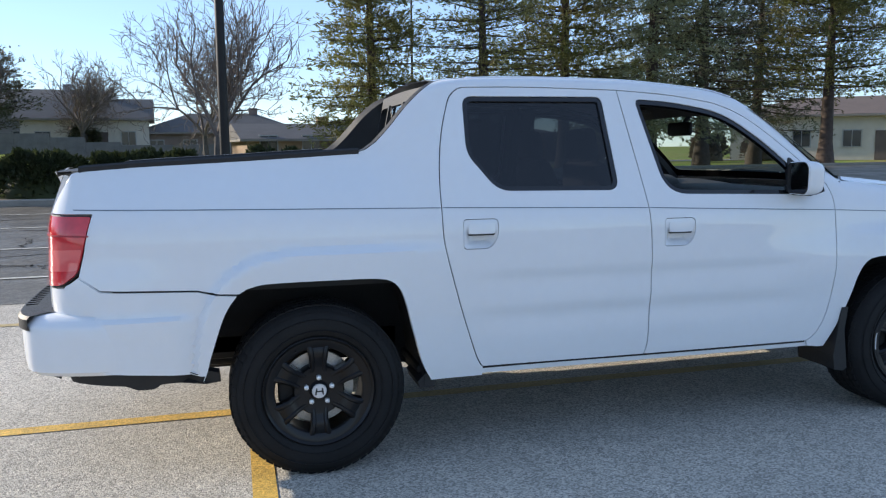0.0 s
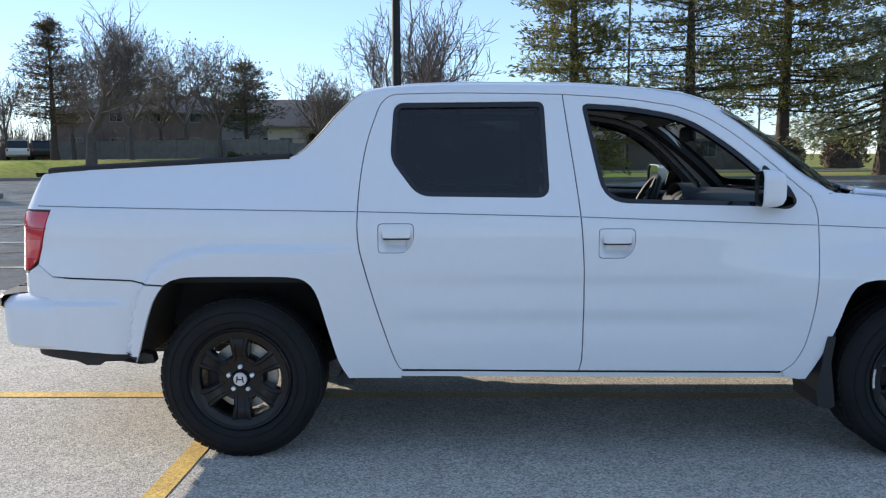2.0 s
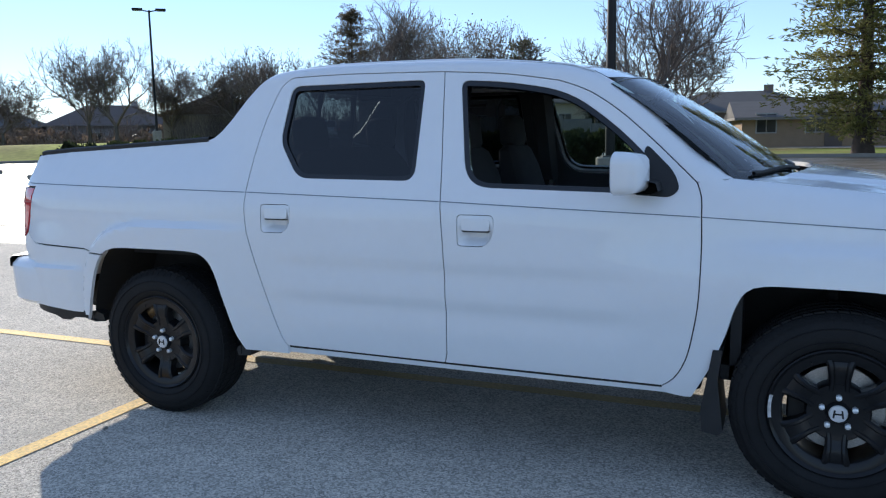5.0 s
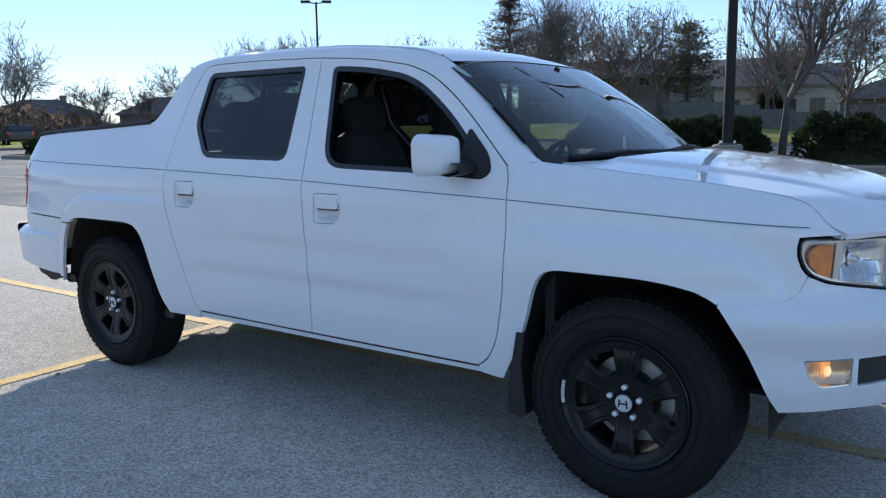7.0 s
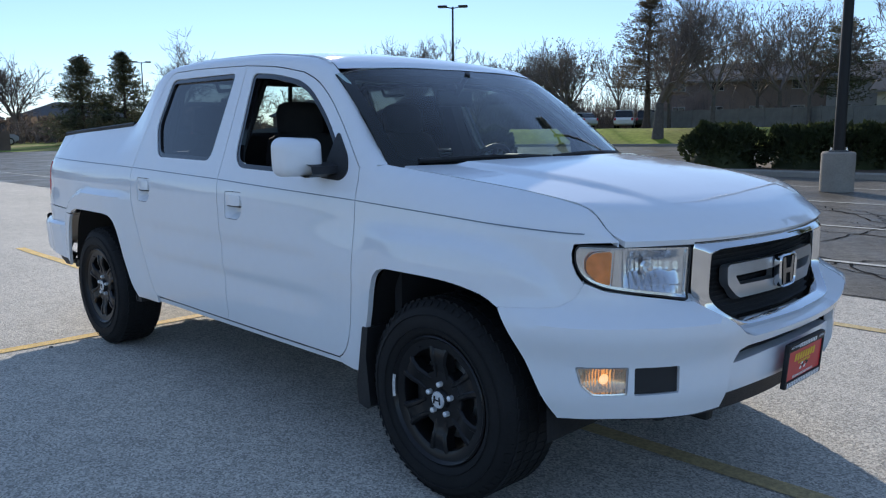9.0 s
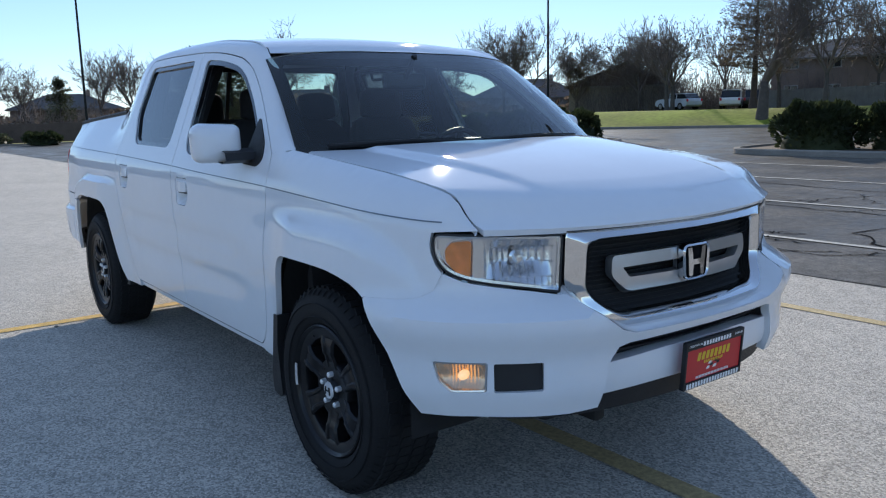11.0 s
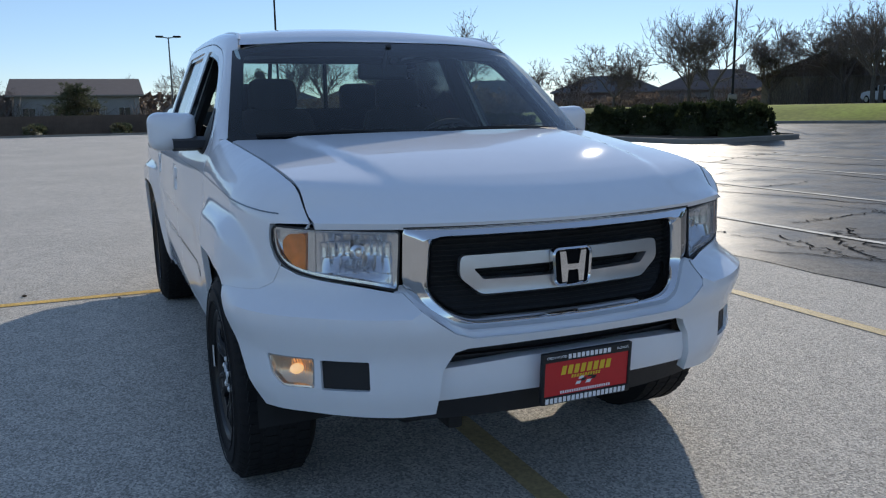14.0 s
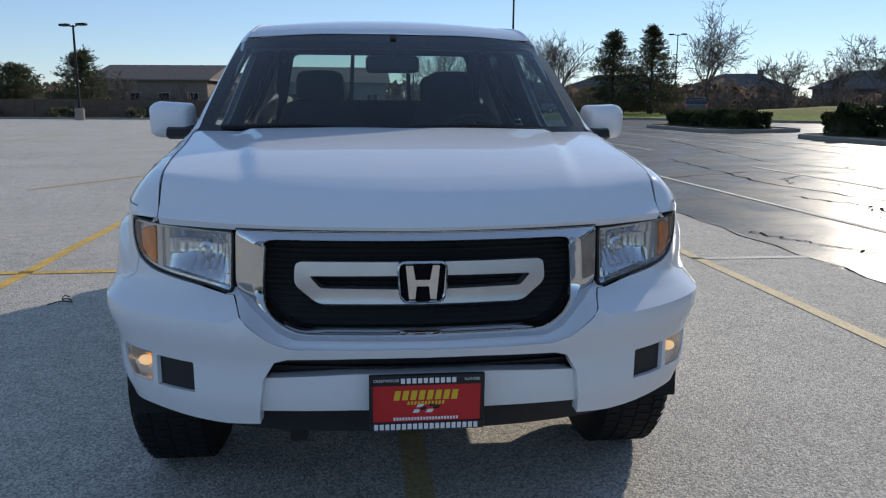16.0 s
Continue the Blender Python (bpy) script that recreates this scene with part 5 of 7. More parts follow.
# ---- pickup truck: cabin ----
cab = new("cabin")
cab.parent = truck
part("cabin_floor", box(bmesh.new(), 0.5, 2.75, -0.80, 0.80, 0.42, 0.48), TRIM, cab)
part("firewall", box(bmesh.new(), 2.72, 2.76, -0.80, 0.80, 0.42, 1.12), TRIM, cab)
prof = [(2.80, 1.14), (2.62, 1.165), (2.45, 1.165), (2.34, 1.14), (2.29, 1.06), (2.30, 0.92), (2.38, 0.80), (2.60, 0.70)]
rows = [[(x - 0.03 * math.cos(y * 1.6) + 0.03, y, z + 0.018 * math.exp(-((y - 0.37) / 0.2) ** 2) * (z > 1.1)) for x, z in curve(prof, 0.04)] for y in np.linspace(-0.80, 0.80, 33)]
part("dashboard", strip(rows), DASH, cab, "dark grey dashboard")
part("cluster_hood", strip([[(2.30 + 0.10 * k, 0.37 + 0.19 * math.cos(a), 1.13 + 0.085 * math.sin(a)) for a in np.linspace(0, math.pi, 13)] for k in (0, 0.4, 1.0)]), DASH, cab)
bm = bmesh.new()
box(bm, 2.285, 2.31, -0.16, 0.13, 0.84, 1.10, 0.012)
part("centre_stack", bm, SATIN, cab, "silver centre stack")
for k in range(4):
    part("vent_slat", box(bmesh.new(), 2.272, 2.29, -0.14, 0.11, 1.03 + 0.015 * k, 1.036 + 0.015 * k), BLACK, cab)
for yv in (-0.66, 0.66):
    part("side_vent", box(bmesh.new(), 2.28, 2.31, yv - 0.06, yv + 0.06, 1.02, 1.09, 0.01), BLACK, cab)
part("console", box(bmesh.new(), 1.55, 2.32, -0.15, 0.15, 0.46, 0.80, 0.04), DASH, cab)
sw = new("steering_wheel")
sw.parent = truck
tilt = Matrix.Translation((2.12, 0.39, 1.085)) @ Euler((0, radians(-64), 0)).to_matrix().to_4x4()
bm = bmesh.new()
ringp = [[tilt @ Vector(((0.185 + 0.016 * math.cos(b)) * math.cos(a), (0.185 + 0.016 * math.cos(b)) * math.sin(a), 0.016 * math.sin(b))) for b in np.linspace(0, 2 * math.pi, 9)[:-1]] for a in np.linspace(0, 2 * math.pi, 41)]
part("wheel_rim", strip(ringp, closed=True), BLACK, sw)
bm = bmesh.new()
for a in (0.0, math.pi, -math.pi / 2):
    cyl(bm, tilt @ Vector((0, 0, -0.02)), tilt @ Vector((0.18 * math.sin(a + math.pi / 2) * 1.0, 0.18 * math.cos(a + math.pi / 2), 0)), 0.028, 0.014, 8)
part("wheel_spokes", bm, DASH, sw, "dark grey spokes")
bm = bmesh.new()
bmesh.ops.create_uvsphere(bm, u_segments=16, v_segments=8, radius=0.075, matrix=tilt @ Matrix.Translation((0, 0, -0.02)) @ Matrix.Diagonal((1, 1, 0.5, 1)))
part("airbag_pad", bm, DASH, sw)
part("column", cyl(bmesh.new(), tilt @ Vector((0, 0, -0.03)), (2.40, 0.37, 0.88), 0.045, n=12), DASH, sw)


def cushion(bm, rows_):
    """A padded form lofted through rounded sections: (centre, half width, half depth, direction of depth)."""
    rr = []
    for c, hw, hd, dirn in rows_:
        c, dirn = Vector(c), Vector(dirn).normalized()
        rr.append([c + Vector((0, 1, 0)) * hw * math.copysign(abs(math.cos(a)) ** 0.6, math.cos(a)) + dirn * hd * math.copysign(abs(math.sin(a)) ** 0.6, math.sin(a)) for a in np.linspace(0, 2 * math.pi, 21)[:-1]])
    b = strip(rr, bm, closed=True)
    b.faces.new([v for v in list(b.verts)[-20:]])
    return b


for y0, w, xs, zb, heads in ((-0.37, 0.25, 1.60, 0.0, (0,)), (0.37, 0.25, 1.60, 0.0, (0,)), (0.0, 0.66, 0.74, 0.06, (-0.40, 0.40))):
    st = new("seat")
    st.parent = truck
    part("seat_base", cushion(bmesh.new(), [((xs - 0.02, y0, 0.66 + zb), w * 0.9, 0.10, (0, 0, 1)), ((xs + 0.05, y0, 0.70 + zb), w, 0.11, (0, 0, 1)), ((xs + 0.42, y0, 0.72 + zb), w, 0.10, (0, 0, 1)), ((xs + 0.50, y0, 0.71 + zb), w * 0.92, 0.06, (0, 0, 1))]), CLOTH, st)
    part("seat_back", cushion(bmesh.new(), [((xs, y0, 0.74 + zb), w * 0.95, 0.08, (1, 0, 0)), ((xs - 0.03, y0, 0.95 + zb * 0.6), w, 0.085, (1, 0, 0.1)), ((xs - 0.10, y0, 1.20 + zb * 0.2), w * 0.93, 0.075, (1, 0, 0.1)), ((xs - 0.125, y0, 1.30), w * 0.80, 0.055, (1, 0, 0.1)), ((xs - 0.13, y0, 1.325), w * 0.6, 0.03, (1, 0, 0.1))]), CLOTH, st)
    for hy in heads:
        part("headrest", cushion(bmesh.new(), [((xs - 0.13, y0 + hy, 1.315), 0.105, 0.035, (1, 0, 0.1)), ((xs - 0.135, y0 + hy, 1.34), 0.135, 0.052, (1, 0, 0.1)), ((xs - 0.145, y0 + hy, 1.445), 0.132, 0.05, (1, 0, 0.1)), ((xs - 0.148, y0 + hy, 1.475), 0.120, 0.042, (1, 0, 0.1)), ((xs - 0.15, y0 + hy, 1.490), 0.09, 0.025, (1, 0, 0.1))]), CLOTH, st)
        for d in (-0.05, 0.05):
            part("headrest_post", cyl(bmesh.new(), (xs - 0.13, y0 + hy + d, 1.30), (xs - 0.135, y0 + hy + d, 1.38), 0.006, n=8), TRIM, st)
rvm = new("rear_view_mirror")
rvm.parent = truck
part("mirror_body", box(bmesh.new(), 2.25, 2.285, -0.125, 0.125, 1.455, 1.535, 0.022, 4), BLACK, rvm)
part("stalk", cyl(bmesh.new(), (2.28, 0, 1.51), (2.36, 0, 1.61), 0.014, n=8), BLACK, rvm)
for sd in (1, -1):
    bm = bmesh.new()
    rows = []
    for z in np.linspace(1.10, 1.64, 8):
        p = skin(1.53, z)
        rows.append([(1.46, (p.y + 0.05) * sd, z), (1.50, (p.y + 0.10) * sd, z), (1.57, (p.y + 0.10) * sd, z), (1.61, (p.y + 0.05) * sd, z)])
    part("inner_pillar", strip(rows, bm), TRIM, cab)
    rows = []
    for k in np.linspace(0, 1, 12):
        x = 2.235 + 0.47 * k
        a, b = screen(-0.99, 1 - k, -0.02), screen(-0.945, 1 - k, -0.03)
        rows.append([(a.x - 0.05, (a.y - 0.005) * sd, a.z - 0.02), (b.x - 0.03, b.y * sd, b.z - 0.01), (b.x, b.y * sd, b.z + 0.01), (a.x, a.y * sd, a.z)])
    part("inner_pillar", strip(rows), TRIM, cab)
    part("sun_visor", box(bmesh.new(), 2.02, 2.22, 0.37 * sd - 0.19, 0.37 * sd + 0.19, 1.595, 1.615, 0.008), HEADLINER, cab)
    part("grab_handle", cyl(cyl(bmesh.new(), (1.0, 0.60 * sd, 1.60), (1.02, 0.60 * sd, 1.56), 0.01, n=8), (1.02, 0.60 * sd, 1.56), (1.22, 0.60 * sd, 1.56), 0.01, n=8), TRIM, cab)

# ---- ground ----
def ground_z(x, y):
    return 0.0115 * min(24.0, max(0.0, y - 3.8)) + 0.0025 * (min(60.0, max(-50.0, x)) - 3.1)


def lawn_z(x, y):
    """The ground with the grass bank beyond the far corner of the lot."""
    d = max(-0.508 * (x + 50) + 0.861 * (y - 18), 0.455 * x + 0.89 * (y - 29))
    return ground_z(x, y) + 0.95 * sstep(0.3, 5.5, d) * sstep(-6.0, -15.0, x) * sstep(8.0, 22.0, y) * (1 - sstep(-40.0, -54.0, x))


ASPHALT = mat("worn_asphalt", (0.445, 0.412, 0.355), 0.9, var=0.11, scale=0.45, fine=0.10, bump=0.7, bump_scale=110)
OLDASPHALT = mat("old_cracked_asphalt", (0.150, 0.136, 0.114), 0.34, spec=0.028, var=0.32, scale=0.7, fine=0.28, bump=0.12, bump_scale=45)
YELLOW = mat("yellow_road_paint", (0.62, 0.39, 0.085), 0.75, var=0.2, scale=5, fine=0.42, bump=0.4, bump_scale=120)
FADED = mat("faded_yellow_road_paint", (0.45, 0.34, 0.16), 0.75, var=0.15, scale=4, fine=0.3, bump=0.4, bump_scale=120)
WHITEPAINT = mat("white_road_paint", (0.46, 0.45, 0.40), 0.75, spec=0.2, var=0.35, scale=3, fine=0.3)
GRASS = mat("lawn_grass", (0.17, 0.22, 0.05), 0.95, spec=0.06, var=0.2, scale=0.3, fine=0.25, bump=0.5, bump_scale=30, tint=(0.24, 0.20, 0.08))
CONCRETE = mat("concrete", (0.27, 0.245, 0.21), 0.95, spec=0.1, var=0.12, scale=3, fine=0.12, bump=0.3, bump_scale=60)
SOIL = mat("dry_mulch", (0.10, 0.07, 0.045), 0.95, var=0.3, scale=3, fine=0.3, bump=0.6, bump_scale=40)
CRACK = mat("tar_crack", (0.03, 0.03, 0.03), 1.0, spec=0.0, var=0.2, scale=6)
ROAD = mat("street_asphalt", (0.16, 0.155, 0.15), 0.8, var=0.1, scale=0.5, fine=0.1)

# the asphalt's speckle of stones, at two sizes
for m_, amt in ((ASPHALT, 0.46), (OLDASPHALT, 0.45)):
    nt = m_.node_tree
    hv = next(n for n in nt.nodes if n.type == "HUE_SAT")
    src_link = hv.inputs["Value"].links[0].from_socket
    co = next(n for n in nt.nodes if n.type == "TEX_COORD")
    vo = nt.nodes.new("ShaderNodeTexVoronoi")
    vo.inputs["Scale"].default_value = 125
    nt.links.new(co.outputs["Object"], vo.inputs["Vector"])
    mr = nt.nodes.new("ShaderNodeMapRange")
    mr.inputs["To Min"].default_value, mr.inputs["To Max"].default_value = 1 - amt, 1 + amt
    sp = nt.nodes.new("ShaderNodeSeparateColor")
    nt.links.new(vo.outputs["Color"], sp.inputs[0])
    nt.links.new(sp.outputs[0], mr.inputs["Value"])
    mu = nt.nodes.new("ShaderNodeMath")
    mu.operation = "MULTIPLY"
    nt.links.new(src_link, mu.inputs[0])
    nt.links.new(mr.outputs[0], mu.inputs[1])
    nt.links.new(mu.outputs[0], hv.inputs["Value"])
    if m_ is OLDASPHALT:
        gl_ = nt.nodes.new("ShaderNodeTexNoise")
        gl_.inputs["Scale"].default_value, gl_.inputs["Detail"].default_value = 1.1, 6
        nt.links.new(co.outputs["Object"], gl_.inputs["Vector"])
        gr_ = nt.nodes.new("ShaderNodeMapRange")
        gr_.inputs["From Min"].default_value, gr_.inputs["From Max"].default_value = 0.35, 0.65
        gr_.inputs["To Min"].default_value, gr_.inputs["To Max"].default_value = 0.29, 0.46
        nt.links.new(gl_.outputs["Fac"], gr_.inputs["Value"])
        nt.links.new(gr_.outputs[0], nt.nodes["Principled BSDF"].inputs["Roughness"])


def sheet(name, poly, material, lift=0.0, step=4.0, label="", kind="structure", category=""):
    bm = panel(poly, [], lambda u, w: (u, w, ground_z(u, w) + lift), step, 0.0)
    return tagged(part(name, bm, material), label, category, kind=kind)


bm = bmesh.new()
xs = [-900, -300, -120] + list(range(-96, -8, 4)) + [-4, 0, 10, 30, 60, 120, 300, 900]
ys = [-900, -300, -100, -40, -10, 4, 6, 10, 13, 16, 19, 22, 25, 28, 31, 34, 37, 40, 43, 46, 49, 52, 55, 58, 61, 64, 68, 72, 80, 90, 110, 160, 400, 900]
strip([[(x, y, lawn_z(x, y) - 0.07) for x in xs] for y in ys], bm)
tagged(part("ground", bm, GRASS), "flat ground of dull winter grass around the lot", "ground", kind="structure")
lot = [(-50, -60), (60, -60), (60, 29), (0, 29), (-10, 33.6), (-16.8, 37.6), (-27, 31.8), (-38, 25.2), (-50, 18)]
old = [(-50, 3.80), (60, 3.80)] + lot[2:]
sheet("car_park", [(-50, -60), (60, -60), (60, 3.80), (-50, 3.80)], ASPHALT, 0.0, 6, "pale worn asphalt of the car park", category="asphalt")
sheet("car_park_old", old, OLDASPHALT, -0.004, 5, "older darker cracked asphalt of the car park", category="asphalt")


def stripe(name, x0, y0, x1, y1, w, material, label, lift=0.004):
    d = Vector((x1 - x0, y1 - y0, 0))
    n = Vector((-d.y, d.x, 0)).normalized() * w / 2
    k = max(2, int(d.length / 0.6))
    rnd = random.Random(int(1000 * (x0 + 7 * y0)))
    rows = [[], []]
    for i in range(k + 1):
        p = Vector((x0, y0, 0)) + d * i / k
        j = rnd.uniform(-0.006, 0.006)
        for row, s in zip(rows, (1, -1)):
            q = p + n * s * (1 + j / w * 2 * s)
            row.append((q.x, q.y, ground_z(q.x, q.y) + lift))
    return tagged(part(name, strip(rows), material, smooth=False), label, "road marking", kind="structure")


for y, xa, xb, m_ in ((0.04, -5.0, -0.30, YELLOW), (0.04, -0.20, 4.9, FADED), (-2.72, -5.2, 4.9, YELLOW), (2.79, -5.0, 4.9, FADED), (-5.5, -5.2, 4.9, YELLOW)):
    stripe("parking_line", xa, y, xb, y, 0.10, m_, "worn yellow parking bay line on asphalt")
stripe("parking_line", -0.25, 0.10, -0.25, -8.3, 0.10, YELLOW, "worn yellow line along the heads of the bays")
stripe("parking_line", -0.39, 2.74, -0.39, 3.78, 0.09, WHITEPAINT, "faded white line end on asphalt")
for y in (5.35, 8.0, 11.0, 13.8):
    stripe("white_line", -9.5, y, 3.6, y, 0.09, WHITEPAINT, "faded white parking bay line on old asphalt")
    stripe("white_line", -28.5, y, -15.0, y, 0.09, WHITEPAINT, "faded white parking bay line on old asphalt")
for y in (-11, -16.5, -22):
    stripe("parking_line", -26, y, -12, y + 0.1, 0.10, FADED, "faint yellow parking line on asphalt")
stripe("parking_line", -9.0, -3.6, -6.2, -5.0, 0.10, FADED, "faint yellow parking line on asphalt")


def crack(pts, w, seed):
    """A tarred crack that wanders from point to point."""
    rnd = random.Random(seed)
    line = []
    for a, b in zip(pts, pts[1:]):
        for k in range(14):
            t = k / 14
            line.append((a[0] + (b[0] - a[0]) * t + rnd.uniform(-0.07, 0.07), a[1] + (b[1] - a[1]) * t + rnd.uniform(-0.07, 0.07)))
    rows = [[], []]
    for i, (x, y) in enumerate(line):
        ww = w * rnd.uniform(0.5, 1.3)
        dx, dy = (line[min(i + 1, len(line) - 1)][j] - line[max(i - 1, 0)][j] for j in (0, 1))
        ln = math.hypot(dx, dy) + 1e-6
        rows[0].append((x - dy / ln * ww, y + dx / ln * ww, ground_z(x, y) + 0.002))
        rows[1].append((x + dy / ln * ww, y - dx / ln * ww, ground_z(x, y) + 0.002))
    tagged(part("asphalt_crack", strip(rows), CRACK, smooth=False), "dark tarred crack in the old asphalt", "crack", kind="structure")


crack([(-12, 3.82), (-3, 3.80), (4, 3.80), (14, 3.82)], 0.012, 1)
crack([(3.2, 4.4), (1.6, 6.1), (1.9, 8.4), (0.2, 10.4)], 0.016, 2)
crack([(-12, 7.2), (-6, 6.6), (-1.0, 7.7), (4.0, 7.2)], 0.018, 3)
crack([(-20, 10.5), (-11, 9.0), (-4.0, 10.6), (2.0, 9.4)], 0.02, 4)
crack([(-7.0, 4.2), (-8.4, 7.4), (-7.6, 11.0), (-9.0, 14.5)], 0.018, 5)
crack([(-30, 12.2), (-20, 12.9), (-12, 12.0), (-3, 12.7)], 0.022, 6)
crack([(0.6, 4.2), (2.4, 5.0), (3.8, 4.6)], 0.010, 7)
def crack_web(cx, cy, n, reach, seed):
    """Short cracks that branch out over a worn patch."""
    r_ = random.Random(seed)
    for i in range(n):
        a = r_.uniform(0, 6.28)
        x, y = cx + r_.uniform(-reach, reach), cy + r_.uniform(-reach, reach) * 0.6
        pts = [(x, y)]
        for _ in range(r_.randint(2, 4)):
            a += r_.uniform(-0.9, 0.9)
            ln = r_.uniform(0.4, 1.1)
            pts.append((pts[-1][0] + ln * math.cos(a), max(3.95, pts[-1][1] + ln * math.sin(a))))
        crack(pts, r_.uniform(0.006, 0.013), seed * 50 + i)


crack_web(-1.0, 5.4, 7, 1.6, 21)
crack_web(1.6, 7.0, 7, 2.0, 22)
crack_web(-5.6, 8.2, 7, 2.4, 23)
crack_web(-10.0, 11.5, 6, 3.0, 24)
crack([(-4.6, 6.1), (-3.4, 6.5), (-2.4, 6.2)], 0.02, 9)
sheet("street", [(6, 46.6), (120, 46.6), (120, 49.6), (0, 49.6)], ROAD, -0.02, 10, "grey street behind the lawn", category="road")
LAWN = mat("green_lawn", (0.25, 0.29, 0.045), 0.95, spec=0.05, var=0.25, scale=0.25, fine=0.25, bump=0.5, bump_scale=30, tint=(0.19, 0.18, 0.05))
bank = [(-50.3, 18.1), (-38.2, 25.4), (-27.1, 32.0), (-16.8, 37.9), (-10, 33.9), (-3, 32), (-6, 62), (-30, 84), (-60, 78), (-90, 50), (-70, 22)]
tagged(part("lawn", panel(bank, [], lambda u, w: (u, w, lawn_z(u, w) + 0.02), 2.5, 0.0), LAWN), "green grass bank rising beyond the lot", "lawn", kind="structure")
sheet("pavement", [(2, 44.6), (120, 44.6), (120, 45.8), (2, 45.8)], CONCRETE, 0.0, 10, "pale concrete pavement along the street", category="pavement")


def kerb_ring(loop, h=0.15, w=0.15):
    rows = []
    n = len(loop)
    for dz, ins in ((0, 0), (h - 0.03, 0.0), (h, 0.03), (h, w), (h - 0.06, w)):
        lp = inset(loop, ins) if ins else loop
        rows.append([(x, y, ground_z(x, y) + dz) for x, y in lp])
    return strip(rows, closed=True)


def island(x0, x1, y0, y1):
    loop = rounded([(x0, y0), (x1, y0), (x1, y1), (x0, y1)], 1.3, 6)
    loop = dense(loop, 0.8)
    ob = tagged(part("kerb", kerb_ring(loop), CONCRETE), "rounded concrete kerb of a planted island", "kerb", kind="structure")
    bm = panel(inset(loop, 0.13), [], lambda u, w: (u, w, ground_z(u, w) + 0.10), 1.0, 0.0)
    tagged(part("planting_bed", bm, SOIL), "bare mulch bed of a planted island", "soil", kind="structure")


island(-7.0, 3.6, 16.2, 20.8)
island(-21.4, -13.2, 15.4, 20.4)
island(-33.6, -25.4, 14.4, 18.8)
for a, b in zip(lot[2:], lot[3:]):
    d = Vector((b[0] - a[0], b[1] - a[1]))
    n = Vector((-d.y, d.x)).normalized()
    k = max(2, int(d.length / 4))
    rows = [[], [], [], []]
    for i in range(k + 1):
        p = Vector(a) + d * i / k
        for row, (o, dz) in zip(rows, ((0.0, 0.0), (0.0, 0.14), (0.16, 0.14), (0.2, 0.0))):
            q = p - n * o
            row.append((q.x, q.y, ground_z(q.x, q.y) + dz))
    tagged(part("kerb", strip(rows), CONCRETE), "pale concrete kerb along the lawn", "kerb", kind="structure")
rows = [[(-50.0, y, -0.14), (-50.0, y, 0.0), (-50.2, y, 0.0), (-50.2, y, -0.14)] for y in np.linspace(-60, 18, 20)]
tagged(part("kerb", strip(rows), CONCRETE), "pale concrete kerb along the lawn", "kerb", kind="structure")

# ---- plants ----
BARK = mat("grey_bark", (0.095, 0.082, 0.072), 0.95, var=0.25, scale=6, fine=0.2, bump=0.6, bump_scale=40)
TWIG = mat("bare_twigs", (0.16, 0.132, 0.114), 0.95, var=0.2, scale=3)
PINE_BARK = mat("pine_bark", (0.075, 0.055, 0.045), 0.95, var=0.25, scale=6, bump=0.6, bump_scale=40)


def leaf_mat(name, color, other):
    m = mat(name, color, 0.65, var=0.3, scale=0.8, per="island", tint=other)
    nt = m.node_tree
    tl_ = nt.nodes.new("ShaderNodeBsdfTranslucent")
    nt.links.new(next(n for n in nt.nodes if n.type == "HUE_SAT").outputs[0], tl_.inputs["Color"])
    mx = nt.nodes.new("ShaderNodeMixShader")
    mx.inputs[0].default_value = 0.45
    nt.links.new(nt.nodes["Principled BSDF"].outputs[0], mx.inputs[1])
    nt.links.new(tl_.outputs[0], mx.inputs[2])
    nt.links.new(mx.outputs[0], nt.nodes["Material Output"].inputs[0])
    return m


PINE = leaf_mat("pine_needles", (0.17, 0.18, 0.055), (0.25, 0.225, 0.085))
PINE_DARK = leaf_mat("dark_pine_needles", (0.09, 0.105, 0.062), (0.15, 0.135, 0.08))
BROWN_PINE = leaf_mat("rusty_pine_needles", (0.12, 0.10, 0.07), (0.17, 0.13, 0.09))
SPRUCE = leaf_mat("spruce_needles", (0.25, 0.28, 0.16), (0.36, 0.35, 0.18))
YEW = leaf_mat("yew_leaves", (0.034, 0.046, 0.018), (0.055, 0.066, 0.024))
BROWN = leaf_mat("dead_brown_leaves", (0.15, 0.115, 0.09), (0.18, 0.14, 0.11))


